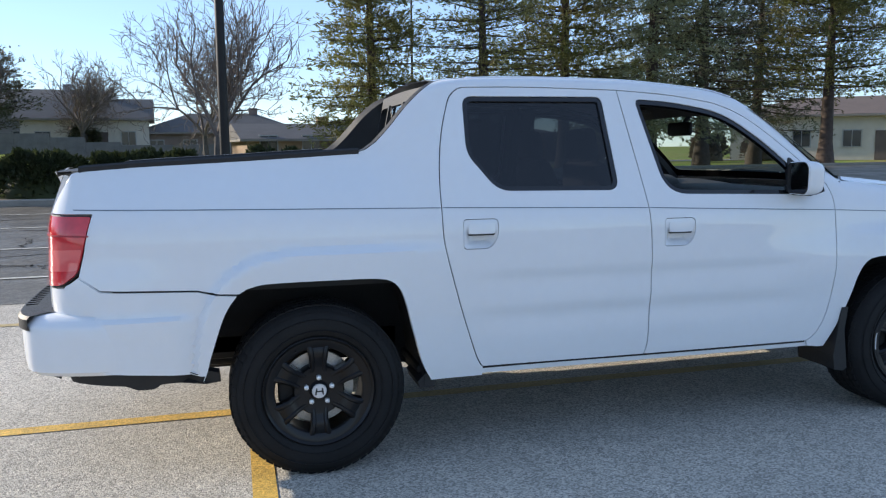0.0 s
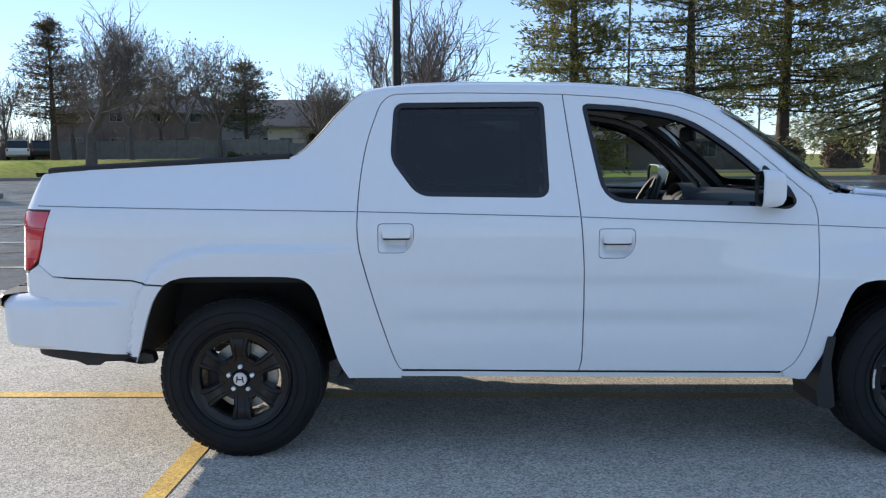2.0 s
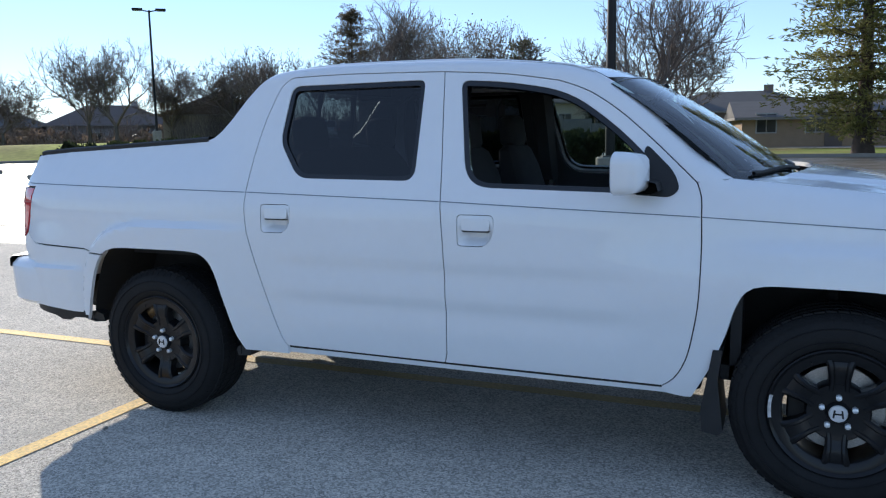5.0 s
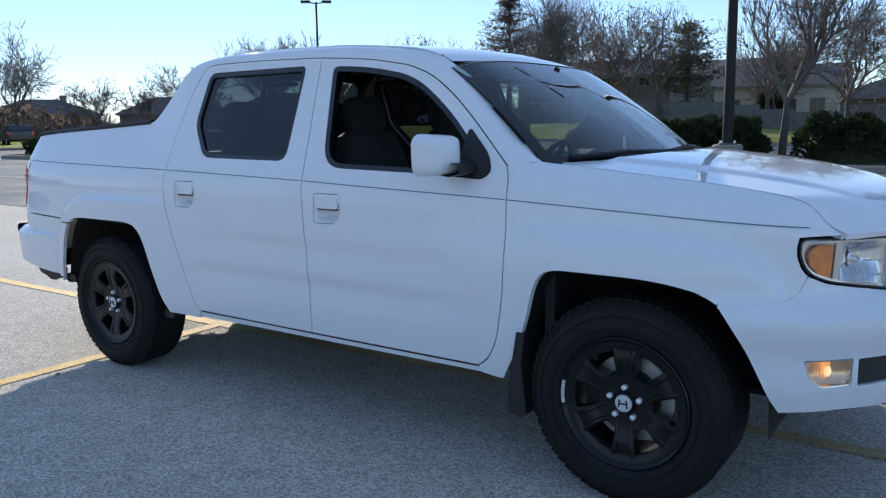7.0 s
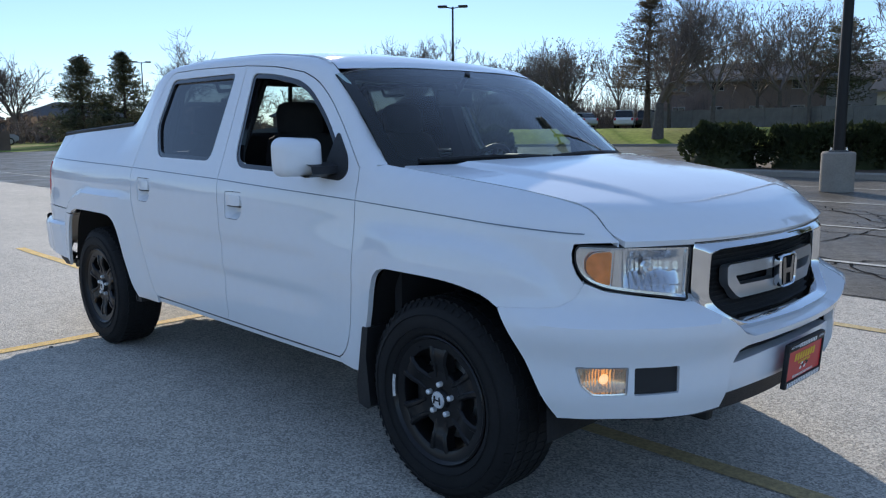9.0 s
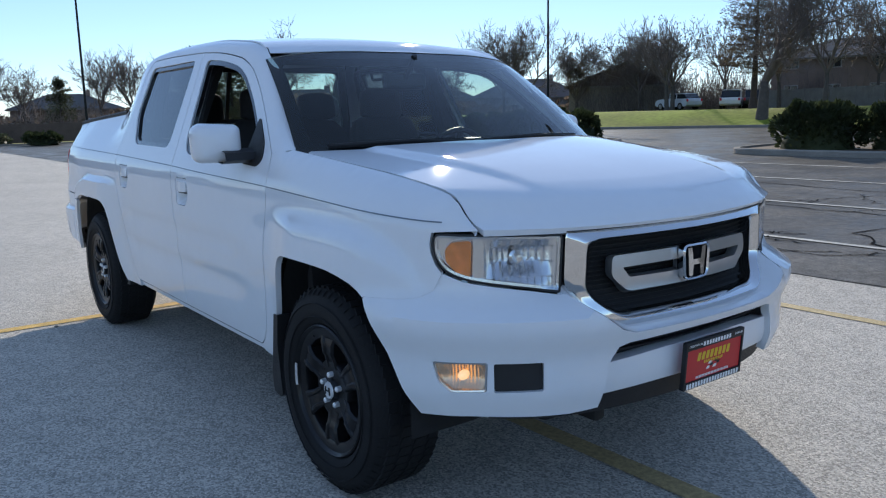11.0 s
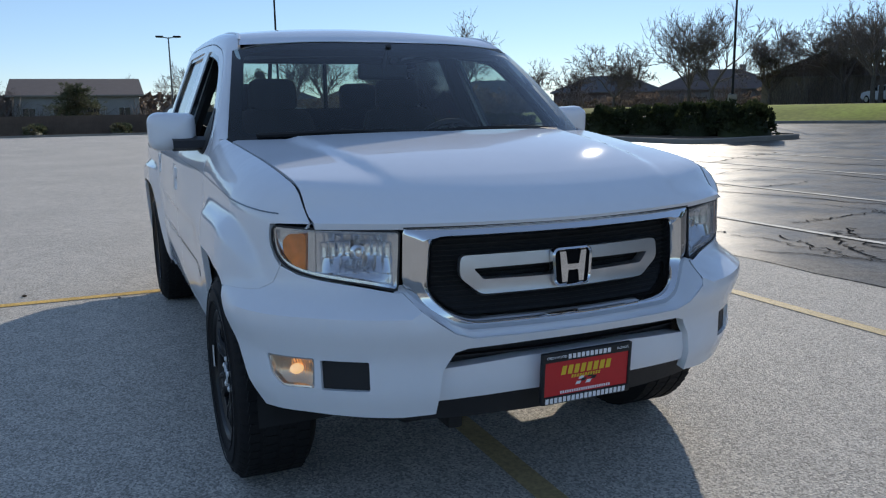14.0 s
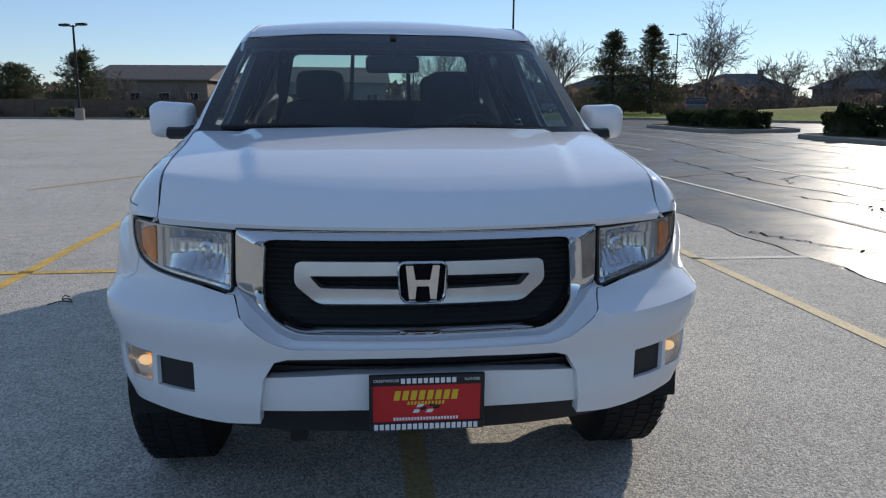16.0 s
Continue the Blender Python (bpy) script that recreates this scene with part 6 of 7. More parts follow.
def cards(name, centres, dirs, lens, wids, rnd, material, parent):
    """Many small pointed tufts in one mesh: two crossed blades each."""
    n = len(centres)
    c, d = np.array(centres), np.array(dirs)
    d /= np.linalg.norm(d, axis=1)[:, None] + 1e-9
    r = rnd.normal(size=(n, 3))
    a = np.cross(d, r)
    a /= np.linalg.norm(a, axis=1)[:, None] + 1e-9
    b = np.cross(d, a)
    L, W = np.array(lens)[:, None], np.array(wids)[:, None]
    verts, faces = [], []
    quads = []
    for s in (a, b):
        quads.append(np.stack([c - d * L * 0.5, c + s * W * 0.5 - d * L * 0.05, c + d * L * 0.5, c - s * W * 0.5 - d * L * 0.05], 1))
    v = np.concatenate(quads).reshape(-1, 3)
    me = bpy.data.meshes.new(name)
    k = len(v) // 4
    me.vertices.add(len(v))
    me.vertices.foreach_set("co", v.ravel())
    me.loops.add(len(v))
    me.loops.foreach_set("vertex_index", np.arange(len(v)))
    me.polygons.add(k)
    me.polygons.foreach_set("loop_start", np.arange(0, len(v), 4))
    me.update(calc_edges=True)
    me.materials.append(material)
    ob = new(name, me)
    ob.parent = parent
    return ob


def tubes(name, segs, material, parent, sides=4):
    """Tapered limbs: (a, b, ra, rb) in one mesh."""
    A, B = np.array([s[0] for s in segs], float), np.array([s[1] for s in segs], float)
    ra, rb = np.array([s[2] for s in segs])[:, None], np.array([s[3] for s in segs])[:, None]
    d = B - A
    d /= np.linalg.norm(d, axis=1)[:, None] + 1e-9
    ref = np.where(np.abs(d[:, 2:3]) > 0.9, np.array([[1.0, 0, 0]]), np.array([[0, 0, 1.0]]))
    u = np.cross(d, ref)
    u /= np.linalg.norm(u, axis=1)[:, None] + 1e-9
    w = np.cross(d, u)
    n = len(segs)
    ring = []
    for k in range(sides):
        an = 2 * math.pi * k / sides
        ring.append((u * math.cos(an) + w * math.sin(an)))
    v = np.concatenate([np.stack([A + q * ra for q in ring], 1), np.stack([B + q * rb for q in ring], 1)], 1).reshape(-1, 3)
    base = np.arange(n) * 2 * sides
    quads = np.stack([np.stack([base + k, base + (k + 1) % sides, base + sides + (k + 1) % sides, base + sides + k], 1) for k in range(sides)], 1).reshape(-1)
    me = bpy.data.meshes.new(name)
    me.vertices.add(len(v))
    me.vertices.foreach_set("co", v.ravel())
    me.loops.add(len(quads))
    me.loops.foreach_set("vertex_index", quads)
    me.polygons.add(len(quads) // 4)
    me.polygons.foreach_set("loop_start", np.arange(0, len(quads), 4))
    me.polygons.foreach_set("use_smooth", [True] * (len(quads) // 4))
    me.update(calc_edges=True)
    me.materials.append(material)
    ob = new(name, me)
    ob.parent = parent
    return ob


def conifer(x, y, h, r, seed, material, clear=1.2, density=1.0, tuft=0.38, droop=0.25, label="tall green pine with a dark trunk standing on the lawn", whorl=0.42, power=0.7, name="pine_tree"):
    rnd = np.random.default_rng(seed)
    root = empty(name, (x, y, lawn_z(x, y) - 0.05), label, "tree", "pines")
    segs, cs, ds, ls, ws = [], [], [], [], []
    lean = rnd.uniform(-0.02, 0.02, 2)
    pts = [np.array([lean[0] * z, lean[1] * z, z]) for z in np.linspace(0, h, 12)]
    r0 = 0.028 * h * 0.8 + 0.05
    trunk = [(a, b, r0 * (1 - i / 11.3), r0 * (1 - (i + 1) / 11.3)) for i, (a, b) in enumerate(zip(pts, pts[1:]))]
    trunk[0] = (trunk[0][0], trunk[0][1], r0 * 1.4, trunk[0][3])
    tubes("trunk", trunk, PINE_BARK, root, 8)
    z = clear
    while z < h - 0.15:
        f = (z - clear) / (h - clear)
        rad = 1.18 * r * ((1 - f) ** power) * (0.75 + 0.25 * min(1, f * 6 + 0.3)) + 0.15
        nb = max(4, int(rnd.integers(5, 8)))
        a0 = rnd.uniform(0, 6.28)
        for k in range(nb):
            if rnd.random() < 0.12:
                continue
            a = a0 + 6.283 * k / nb + rnd.normal(0, 0.2)
            L = rad * rnd.uniform(0.6, 1.12)
            up = rnd.uniform(-0.05, 0.30) * (1 if f > 0.4 else 0.6) - droop * (1 - f)
            p = np.array([0, 0, z + rnd.normal(0, 0.12)])
            n = max(2, int(L / 0.45))
            d = np.array([math.cos(a), math.sin(a), up])
            d /= np.linalg.norm(d)
            q0 = p
            for i in range(n):
                bend = np.array([0, 0, 0.10 * (i / n)])
                q1 = q0 + (d + bend) * L / n
                rr = 0.022 * L * (1 - i / n) / 1.5 + 0.008
                segs.append((q0, q1, rr, rr * 0.75))
                t = (i + 1) / n
                if t > 0.28:
                    cnt = int(density * (5 + 7 * t))
                    for _ in range(cnt):
                        side = rnd.normal(0, 1, 3) * np.array([1, 1, 0.55])
                        off = side * (0.16 + 0.17 * L / 3)
                        c0 = q1 + off - d * rnd.uniform(0, L / n)
                        dd = d * 0.8 + side * 0.5 + np.array([0, 0, 0.35 - droop])
                        for _ in range(3):
                            cs.append(c0 + rnd.normal(0, 0.06, 3))
                            ds.append(dd + rnd.normal(0, 0.55, 3))
                            ls.append(tuft * rnd.uniform(0.45, 0.9))
                            ws.append(tuft * rnd.uniform(0.09, 0.17))
                q0 = q1
        z += whorl * rnd.uniform(0.7, 1.2) * (1 - 0.45 * f)
    tubes("branchwork", segs, PINE_BARK, root, 3)["kind"] = "stuff"
    cards("needles", cs, ds, ls, ws, rnd, material, root)
    return root


def bare_tree(x, y, h, seed, spread=0.5, levels=5, label="leafless deciduous tree with fine grey twigs", trunk_r=None, fork=0.25, leaves=0, upright=0.25, name="bare_tree"):
    thin = 0.005 + 0.00017 * math.hypot(x - 3, y + 3)
    rnd = np.random.default_rng(seed)
    root = empty(name, (x, y, lawn_z(x, y) - 0.03), label, "tree", "bare trees")
    segs, tr, tips = [], [], []
    R = trunk_r or 0.026 * h

    def grow(p, d, L, rad, lev):
        n = 3 if lev < 3 else 2
        for i in range(n):
            d2 = d + rnd.normal(0, (0.07 + 0.022 * lev) if lev else 0.035, 3) + np.array([0, 0, upright * 0.15])
            d2 /= np.linalg.norm(d2)
            q = p + d2 * L / n
            r1 = rad * (1 - 0.38 * (i + 1) / n)
            (tr if lev == 0 else segs).append((p, q, rad * (1 - 0.38 * i / n), r1))
            if lev > 0 and lev < levels and i >= 0 and rnd.random() < 0.85:
                s = rnd.normal(0, 1, 3)
                s -= s @ d2 * d2
                s /= np.linalg.norm(s) + 1e-9
                dd = d2 * 0.75 + s * (0.55 + spread * 0.5) + np.array([0, 0, upright * 0.5])
                grow(q, dd / np.linalg.norm(dd), L * rnd.uniform(0.45, 0.68), max(thin, r1 * 0.52), lev + 1)
            p, d = q, d2
        if lev < levels:
            for k in range(2 if lev else int(rnd.integers(4, 7))):
                s = rnd.normal(0, 1, 3)
                s -= s @ d * d
                s /= np.linalg.norm(s) + 1e-9
                dd = d * (0.8 if lev else 0.7) + s * spread * (1.0 if lev else 1.1) + np.array([0, 0, upright])
                grow(p, dd / np.linalg.norm(dd), L * rnd.uniform(0.62, 0.88) * (1.25 if lev == 0 else 1), max(thin, rad * 0.58), lev + 1)
        else:
            tips.append(p)

    grow(np.array([0.0, 0, 0]), np.array([0.0, 0, 1]), h * fork, R, 0)
    top = max(s[1][2] for s in segs)
    k = h / top
    segs = [(a * k, b * k, ra, rb) for a, b, ra, rb in segs]
    tr = [(a * k, b * k, ra, rb) for a, b, ra, rb in tr]
    tubes("trunk", tr, BARK, root, 8)
    tubes("crown", segs, TWIG, root, 3)["kind"] = "stuff"
    if leaves:
        t = np.array(tips) * k
        pick = t[rnd.integers(0, len(t), leaves)] + rnd.normal(0, 0.25, (leaves, 3))
        cards("clinging_leaves", pick, rnd.normal(size=(leaves, 3)), rnd.uniform(0.12, 0.25, leaves), rnd.uniform(0.08, 0.16, leaves), rnd, BROWN, root)
    return root


def bush(x, y, w, d, h, seed, n=3200, label="clipped dark green evergreen bush in a planted island", material=None, size=0.13):
    rnd = np.random.default_rng(seed)
    root = empty("bush", (x, y, ground_z(x, y) + 0.08), label, "bush", "bushes")
    a, e = rnd.uniform(0, 6.283, n), rnd.uniform(0.0, 1.0, n) ** 0.8 * math.pi / 2
    ph = rnd.uniform(0, 6.28, 3)
    bump = 1 + 0.10 * np.sin(3 * a + ph[0]) + 0.09 * np.sin(5 * a + 4 * e + ph[1]) + 0.07 * np.sin(7 * e + 2 * a + ph[2])
    k = rnd.uniform(0.72, 1.0, n) ** 0.5 * bump
    ce, se_ = np.cos(e) ** 0.45, np.sin(e) ** 0.7
    c = np.stack([w / 2 * np.cos(a) * ce * k, d / 2 * np.sin(a) * ce * k, h * se_ * k + 0.05], 1)
    dirs = c * np.array([1, 1, 1.2]) + rnd.normal(0, 0.5, (n, 3))
    cards("leaves", c, dirs, size * rnd.uniform(0.7, 1.5, n), size * rnd.uniform(0.35, 0.7, n), rnd, material or YEW, root)
    segs = []
    for _ in range(26):
        i = rnd.integers(0, n)
        segs.append((np.array([rnd.normal(0, 0.12), rnd.normal(0, 0.12), -0.08]), c[i] * 0.85, 0.025, 0.008))
    tubes("stems", segs, BARK, root, 3)
    # dense inner growth
    bm = bmesh.new()
    bmesh.ops.create_icosphere(bm, subdivisions=3, radius=1.0)
    for v in bm.verts:
        q = 1 + 0.12 * noise.noise(v.co * 2.5 + Vector((seed, 0, 0)))
        v.co = Vector((v.co.x * w * 0.40 * q, v.co.y * d * 0.40 * q, max(-0.05, v.co.z * h * 0.80 * q)))
    part("inner_growth", bm, material or YEW, root)
    return root


# near planting
conifer(5.9, 31.2, 12.5, 3.3, 11, PINE, 1.0, 1.4, 0.36, 0.18)
conifer(10.2, 28.4, 12.0, 3.2, 12, PINE, 2.4, 0.95, 0.30, 0.12, label="open sparse pine with visible branches on the lawn")
conifer(14.6, 30.2, 13.0, 3.4, 13, PINE, 3.0, 1.35, 0.36, 0.10, label="yellowish green pine with long needles on the lawn")
conifer(18.8, 29.8, 15.0, 4.0, 14, SPRUCE, 2.2, 1.5, 0.36, 0.42, label="blue-green spruce with drooping branches on the lawn", whorl=0.45, name="spruce_tree")
conifer(22.4, 31.0, 14.0, 3.9, 15, PINE_DARK, 3.2, 1.1, 0.36, 0.25, label="dark dense pine on the lawn")
conifer(28.9, 30.0, 13.5, 4.0, 16, PINE, 4.0, 1.3, 0.36, 0.08, label="pine with a bare lower trunk on the lawn")
conifer(28.5, 35.2, 13.5, 3.6, 17, PINE_DARK, 2.2, 1.0, 0.36, 0.2, label="dark dense pine on the lawn")
bare_tree(-0.75, 19.3, 6.6, 21, 0.55, 5, "small leafless tree with crooked limbs in the planted island", 0.13, 0.24, upright=0.35)
bare_tree(-1.4, 34.8, 7.4, 22, 0.75, 6, "wide leafless tree with dense fine twigs on the lawn", 0.16, 0.22)
for px_, hh in ((-11.3, 2.5), (-12.1, 2.8), (-12.9, 2.6)):
    conifer(px_, 68.2, hh, 0.42, 150 + int(hh * 10), PINE_DARK, 0.1, 1.0, 0.26, -0.1, label="small dark columnar evergreen beside a pale house", power=0.45, name="arborvitae")
bare_tree(-11.7, 64.8, 8.4, 23, 0.5, 5)
bare_tree(-19.6, 38.9, 9.0, 24, 0.72, 6, "tall leafless tree with upright branches on the lawn", 0.36, 0.20, upright=0.42)
bare_tree(-22.9, 63.5, 10.8, 25, 0.8, 5, "tall leafless tree with some brown leaves clinging on", 0.25, 0.22, leaves=600)
conifer(-28.9, 52.9, 10.3, 3.2, 31, BROWN_PINE, 2.6, 0.95, 0.34, 0.0, label="tall rusty brown conifer at the edge of the lot")
conifer(-16.5, 59.2, 7.8, 2.9, 33, PINE_DARK, 2.2, 0.6, 0.42, -0.05, label="rounded dark pine before the houses", power=0.55)
bare_tree(-39.8, 57.6, 8.4, 35, 0.45, 5, leaves=500)
bare_tree(-53.8, 52.7, 10.2, 36, 0.5, 6)
bare_tree(-58.6, 54.0, 11.0, 37, 0.5, 5, "tall leafless tree with a nest in its crown", 0.22, 0.28)
bare_tree(-63.4, 48.3, 7.6, 38, 0.75, 6, "round-crowned leafless tree beside the lot")
bare_tree(-53.4, 59.6, 9.4, 39, 0.5, 6)
bare_tree(-47.0, 62.0, 9.0, 40, 0.55, 6)
bare_tree(-76.4, 46.2, 6.8, 41, 0.65, 5)
bare_tree(-72.5, 35.6, 11.2, 42, 0.6, 5, "slender leafless tree with a tall leader", 0.18, 0.30, upright=0.15)
bare_tree(-79.0, 53.0, 6.4, 43, 0.7, 5)
bare_tree(-86.0, 23.8, 9.2, 44, 0.5, 5)
bare_tree(-103.0, 11.8, 9.6, 45, 0.55, 5)
bare_tree(-99.0, 15.0, 8.2, 46, 0.6, 5)
bare_tree(-91.6, 21.8, 9.6, 47, 0.5, 5)
conifer(-70.0, 24.8, 8.0, 3.2, 51, PINE_DARK, 0.6, 1.5, 0.40, 0.12, power=0.85, label="dark pointed spruce far across the lot", name="spruce_tree")
conifer(-68.8, 28.2, 8.2, 3.3, 52, PINE_DARK, 0.6, 1.5, 0.40, 0.12, power=0.85, label="dark pointed spruce far across the lot", name="spruce_tree")
conifer(-91.0, 17.4, 5.9, 2.0, 53, PINE_DARK, 0.5, 1.0, 0.40, 0.12, label="dark pointed spruce far across the lot", name="spruce_tree")
conifer(-63.9, -2.4, 3.8, 1.9, 54, PINE_DARK, 0.3, 1.4, 0.40, 0.0, label="low rounded pine at the far edge of the lot", power=0.5)
conifer(-60.8, -21.6, 5.0, 2.2, 55, PINE_DARK, 0.4, 1.4, 0.40, 0.0, label="rounded pine at the far edge of the lot", power=0.5)
conifer(-66.0, -28.6, 4.4, 2.4, 56, PINE_DARK, 0.4, 1.4, 0.40, 0.0, label="rounded pine at the far edge of the lot", power=0.5)
conifer(-70.0, -33.0, 4.6, 2.6, 57, PINE_DARK, 0.4, 1.4, 0.40, 0.0, label="rounded pine at the far edge of the lot", power=0.5)
for i, (x, y, h) in enumerate(((-93, -15.2, 5.0), (-90, -11.0, 5.3), (-84, -9.0, 4.6), (-96, -20, 4.8), (-80, -24, 4.6), (-76, -32, 4.2), (-95, 2.5, 6.0), (-90, 7.0, 5.5))):
    bare_tree(x, y, h, 60 + i, 0.7, 4, "low leafless tree far across the lot")

for i, (x, y, h, sp, lv) in enumerate(((-22.6, 51.4, 9.6, 0.6, 5), (-18.0, 57.0, 8.8, 0.7, 5), (-31.0, 60.0, 9.8, 0.6, 5), (-26.8, 68.0, 10.8, 0.6, 5), (-36.6, 52.6, 7.6, 0.7, 5), (-40.0, 66.0, 8.6, 0.6, 5), (-12.0, 68.0, 8.5, 0.8, 5), (-48.0, 66.0, 9.0, 0.7, 5))):
    bare_tree(x, y, h, 140 + i, sp, lv, "tall leafless tree with dense fine twigs beyond the lawn", 0.2, 0.2, leaves=(500 if i in (1, 3) else 0), upright=0.4)

# bushes of the islands
for i, (x, y, w, d, h) in enumerate(((-5.0, 17.6, 2.2, 1.7, 1.05), (-3.1, 18.2, 1.9, 1.6, 0.98), (-1.9, 18.7, 1.8, 1.5, 1.0), (0.95, 18.3, 2.3, 1.7, 1.0))):
    bush(x, y, w, d, h, 80 + i, 3600)
for i, (x, y, w, d, h) in enumerate(((-20.3, 17.3, 2.4, 2.0, 0.90), (-18.4, 18.0, 2.6, 2.1, 0.98), (-16.4, 18.3, 2.6, 2.1, 1.02), (-14.4, 18.5, 2.3, 1.9, 0.98))):
    bush(x, y, w, d, h, 90 + i, 2600)
for i, (x, y, w, d, h) in enumerate(((-32.4, 16.4, 2.2, 1.8, 0.62), (-30.2, 16.8, 2.4, 1.8, 0.66), (-27.4, 16.9, 2.4, 1.9, 0.68), (-48.0, 7.5, 3.0, 2.2, 0.6))):
    bush(x, y, w, d, h, 100 + i, 1500, size=0.18)
for i, (x, y, w, h) in enumerate(((30.0, 42.0, 2.6, 1.6), (35.5, 44.0, 2.8, 1.5), (22.5, 50.0, 3.0, 1.8), (16.5, 52.0, 2.6, 1.6), (27.0, 51.0, 3.2, 2.0))):
    bush(x, y, w, 2.0, h, 110 + i, 1400, "leafless reddish brown shrub beyond the street", BROWN, 0.2)

# thickets behind the far edges
rnd = np.random.default_rng(7)
segs = []
for _ in range(5200):
    az = rnd.uniform(100, 205)
    dist = rnd.uniform(84, 125)
    a = radians(az)
    bx, by = 2 + dist * math.cos(a), -3 + dist * math.sin(a)
    p = np.array([bx, by, ground_z(bx, by)])
    hh = rnd.uniform(1.2, 4.2) * (0.6 + 0.4 * math.sin(az * 0.9) ** 2)
    for _ in range(3):
        q = p + np.array([rnd.normal(0, 0.6), rnd.normal(0, 0.6), hh * rnd.uniform(0.6, 1.0)])
        segs.append((p, q, 0.05, 0.02))
        s = p + (q - p) * rnd.uniform(0.4, 0.8)
        segs.append((s, s + np.array([rnd.normal(0, 0.7), rnd.normal(0, 0.7), hh * 0.3]), 0.03, 0.012))
for _ in range(1100):
    a, dist = radians(rnd.uniform(104, 131)), rnd.uniform(80, 96)
    bx, by = 2 + dist * math.cos(a), -3 + dist * math.sin(a)
    p = np.array([bx, by, ground_z(bx, by)])
    hh = rnd.uniform(2.0, 5.5)
    for _ in range(3):
        q = p + np.array([rnd.normal(0, 0.7), rnd.normal(0, 0.7), hh * rnd.uniform(0.6, 1.0)])
        segs.append((p, q, 0.04, 0.014))
        s = p + (q - p) * rnd.uniform(0.4, 0.8)
        segs.append((s, s + np.array([rnd.normal(0, 0.7), rnd.normal(0, 0.7), hh * 0.3]), 0.025, 0.010))
thicket = new("thicket")
tagged(thicket, "brown leafless thicket behind the houses", "shrubs", kind="stuff")
tubes("twigs", segs, TWIG, thicket, 3)["kind"] = "stuff"
n = 14000
az, dist = np.radians(rnd.uniform(100, 205, n)), rnd.uniform(88, 128, n)
c = np.stack([2 + dist * np.cos(az), -3 + dist * np.sin(az), 0.3 + rnd.uniform(0, 1, n) ** 1.4 * (2.2 + 1.4 * np.sin(az * 23) * np.sin(az * 9))], 1)
cards("brush_leaves", c, rnd.normal(size=(n, 3)), rnd.uniform(0.5, 1.1, n), rnd.uniform(0.4, 0.8, n), rnd, BROWN, thicket)["kind"] = "stuff"

# ---- houses, fences ----
def siding(name, c):
    return mat(name, c, 0.8, var=0.1, scale=1.5, fine=0.08, bump=0.2, bump_scale=20)


TANBRICK = siding("tan_brick", (0.32, 0.22, 0.14))
BROWNBRICK = siding("brown_brick", (0.22, 0.165, 0.135))
TANGREY = siding("tan_grey_siding", (0.27, 0.235, 0.195))
CREAM = siding("cream_siding", (0.55, 0.50, 0.42))
GREYSIDE = siding("grey_siding", (0.29, 0.275, 0.26))
ROOFDARK = siding("dark_shingles", (0.10, 0.094, 0.09))
ROOFBROWN = siding("brown_shingles", (0.13, 0.10, 0.085))
FENCEWOOD = mat("weathered_fence", (0.17, 0.16, 0.15), 0.9, var=0.2, scale=2, fine=0.15)
PANE = mat("dark_window_pane", (0.02, 0.025, 0.03), 0.08)
EAVE = mat("eave_board", (0.22, 0.20, 0.18), 0.6, var=0.1, scale=3)
FRAMEW = mat("window_frame_pale", (0.35, 0.34, 0.32), 0.5, var=0.1, scale=4)


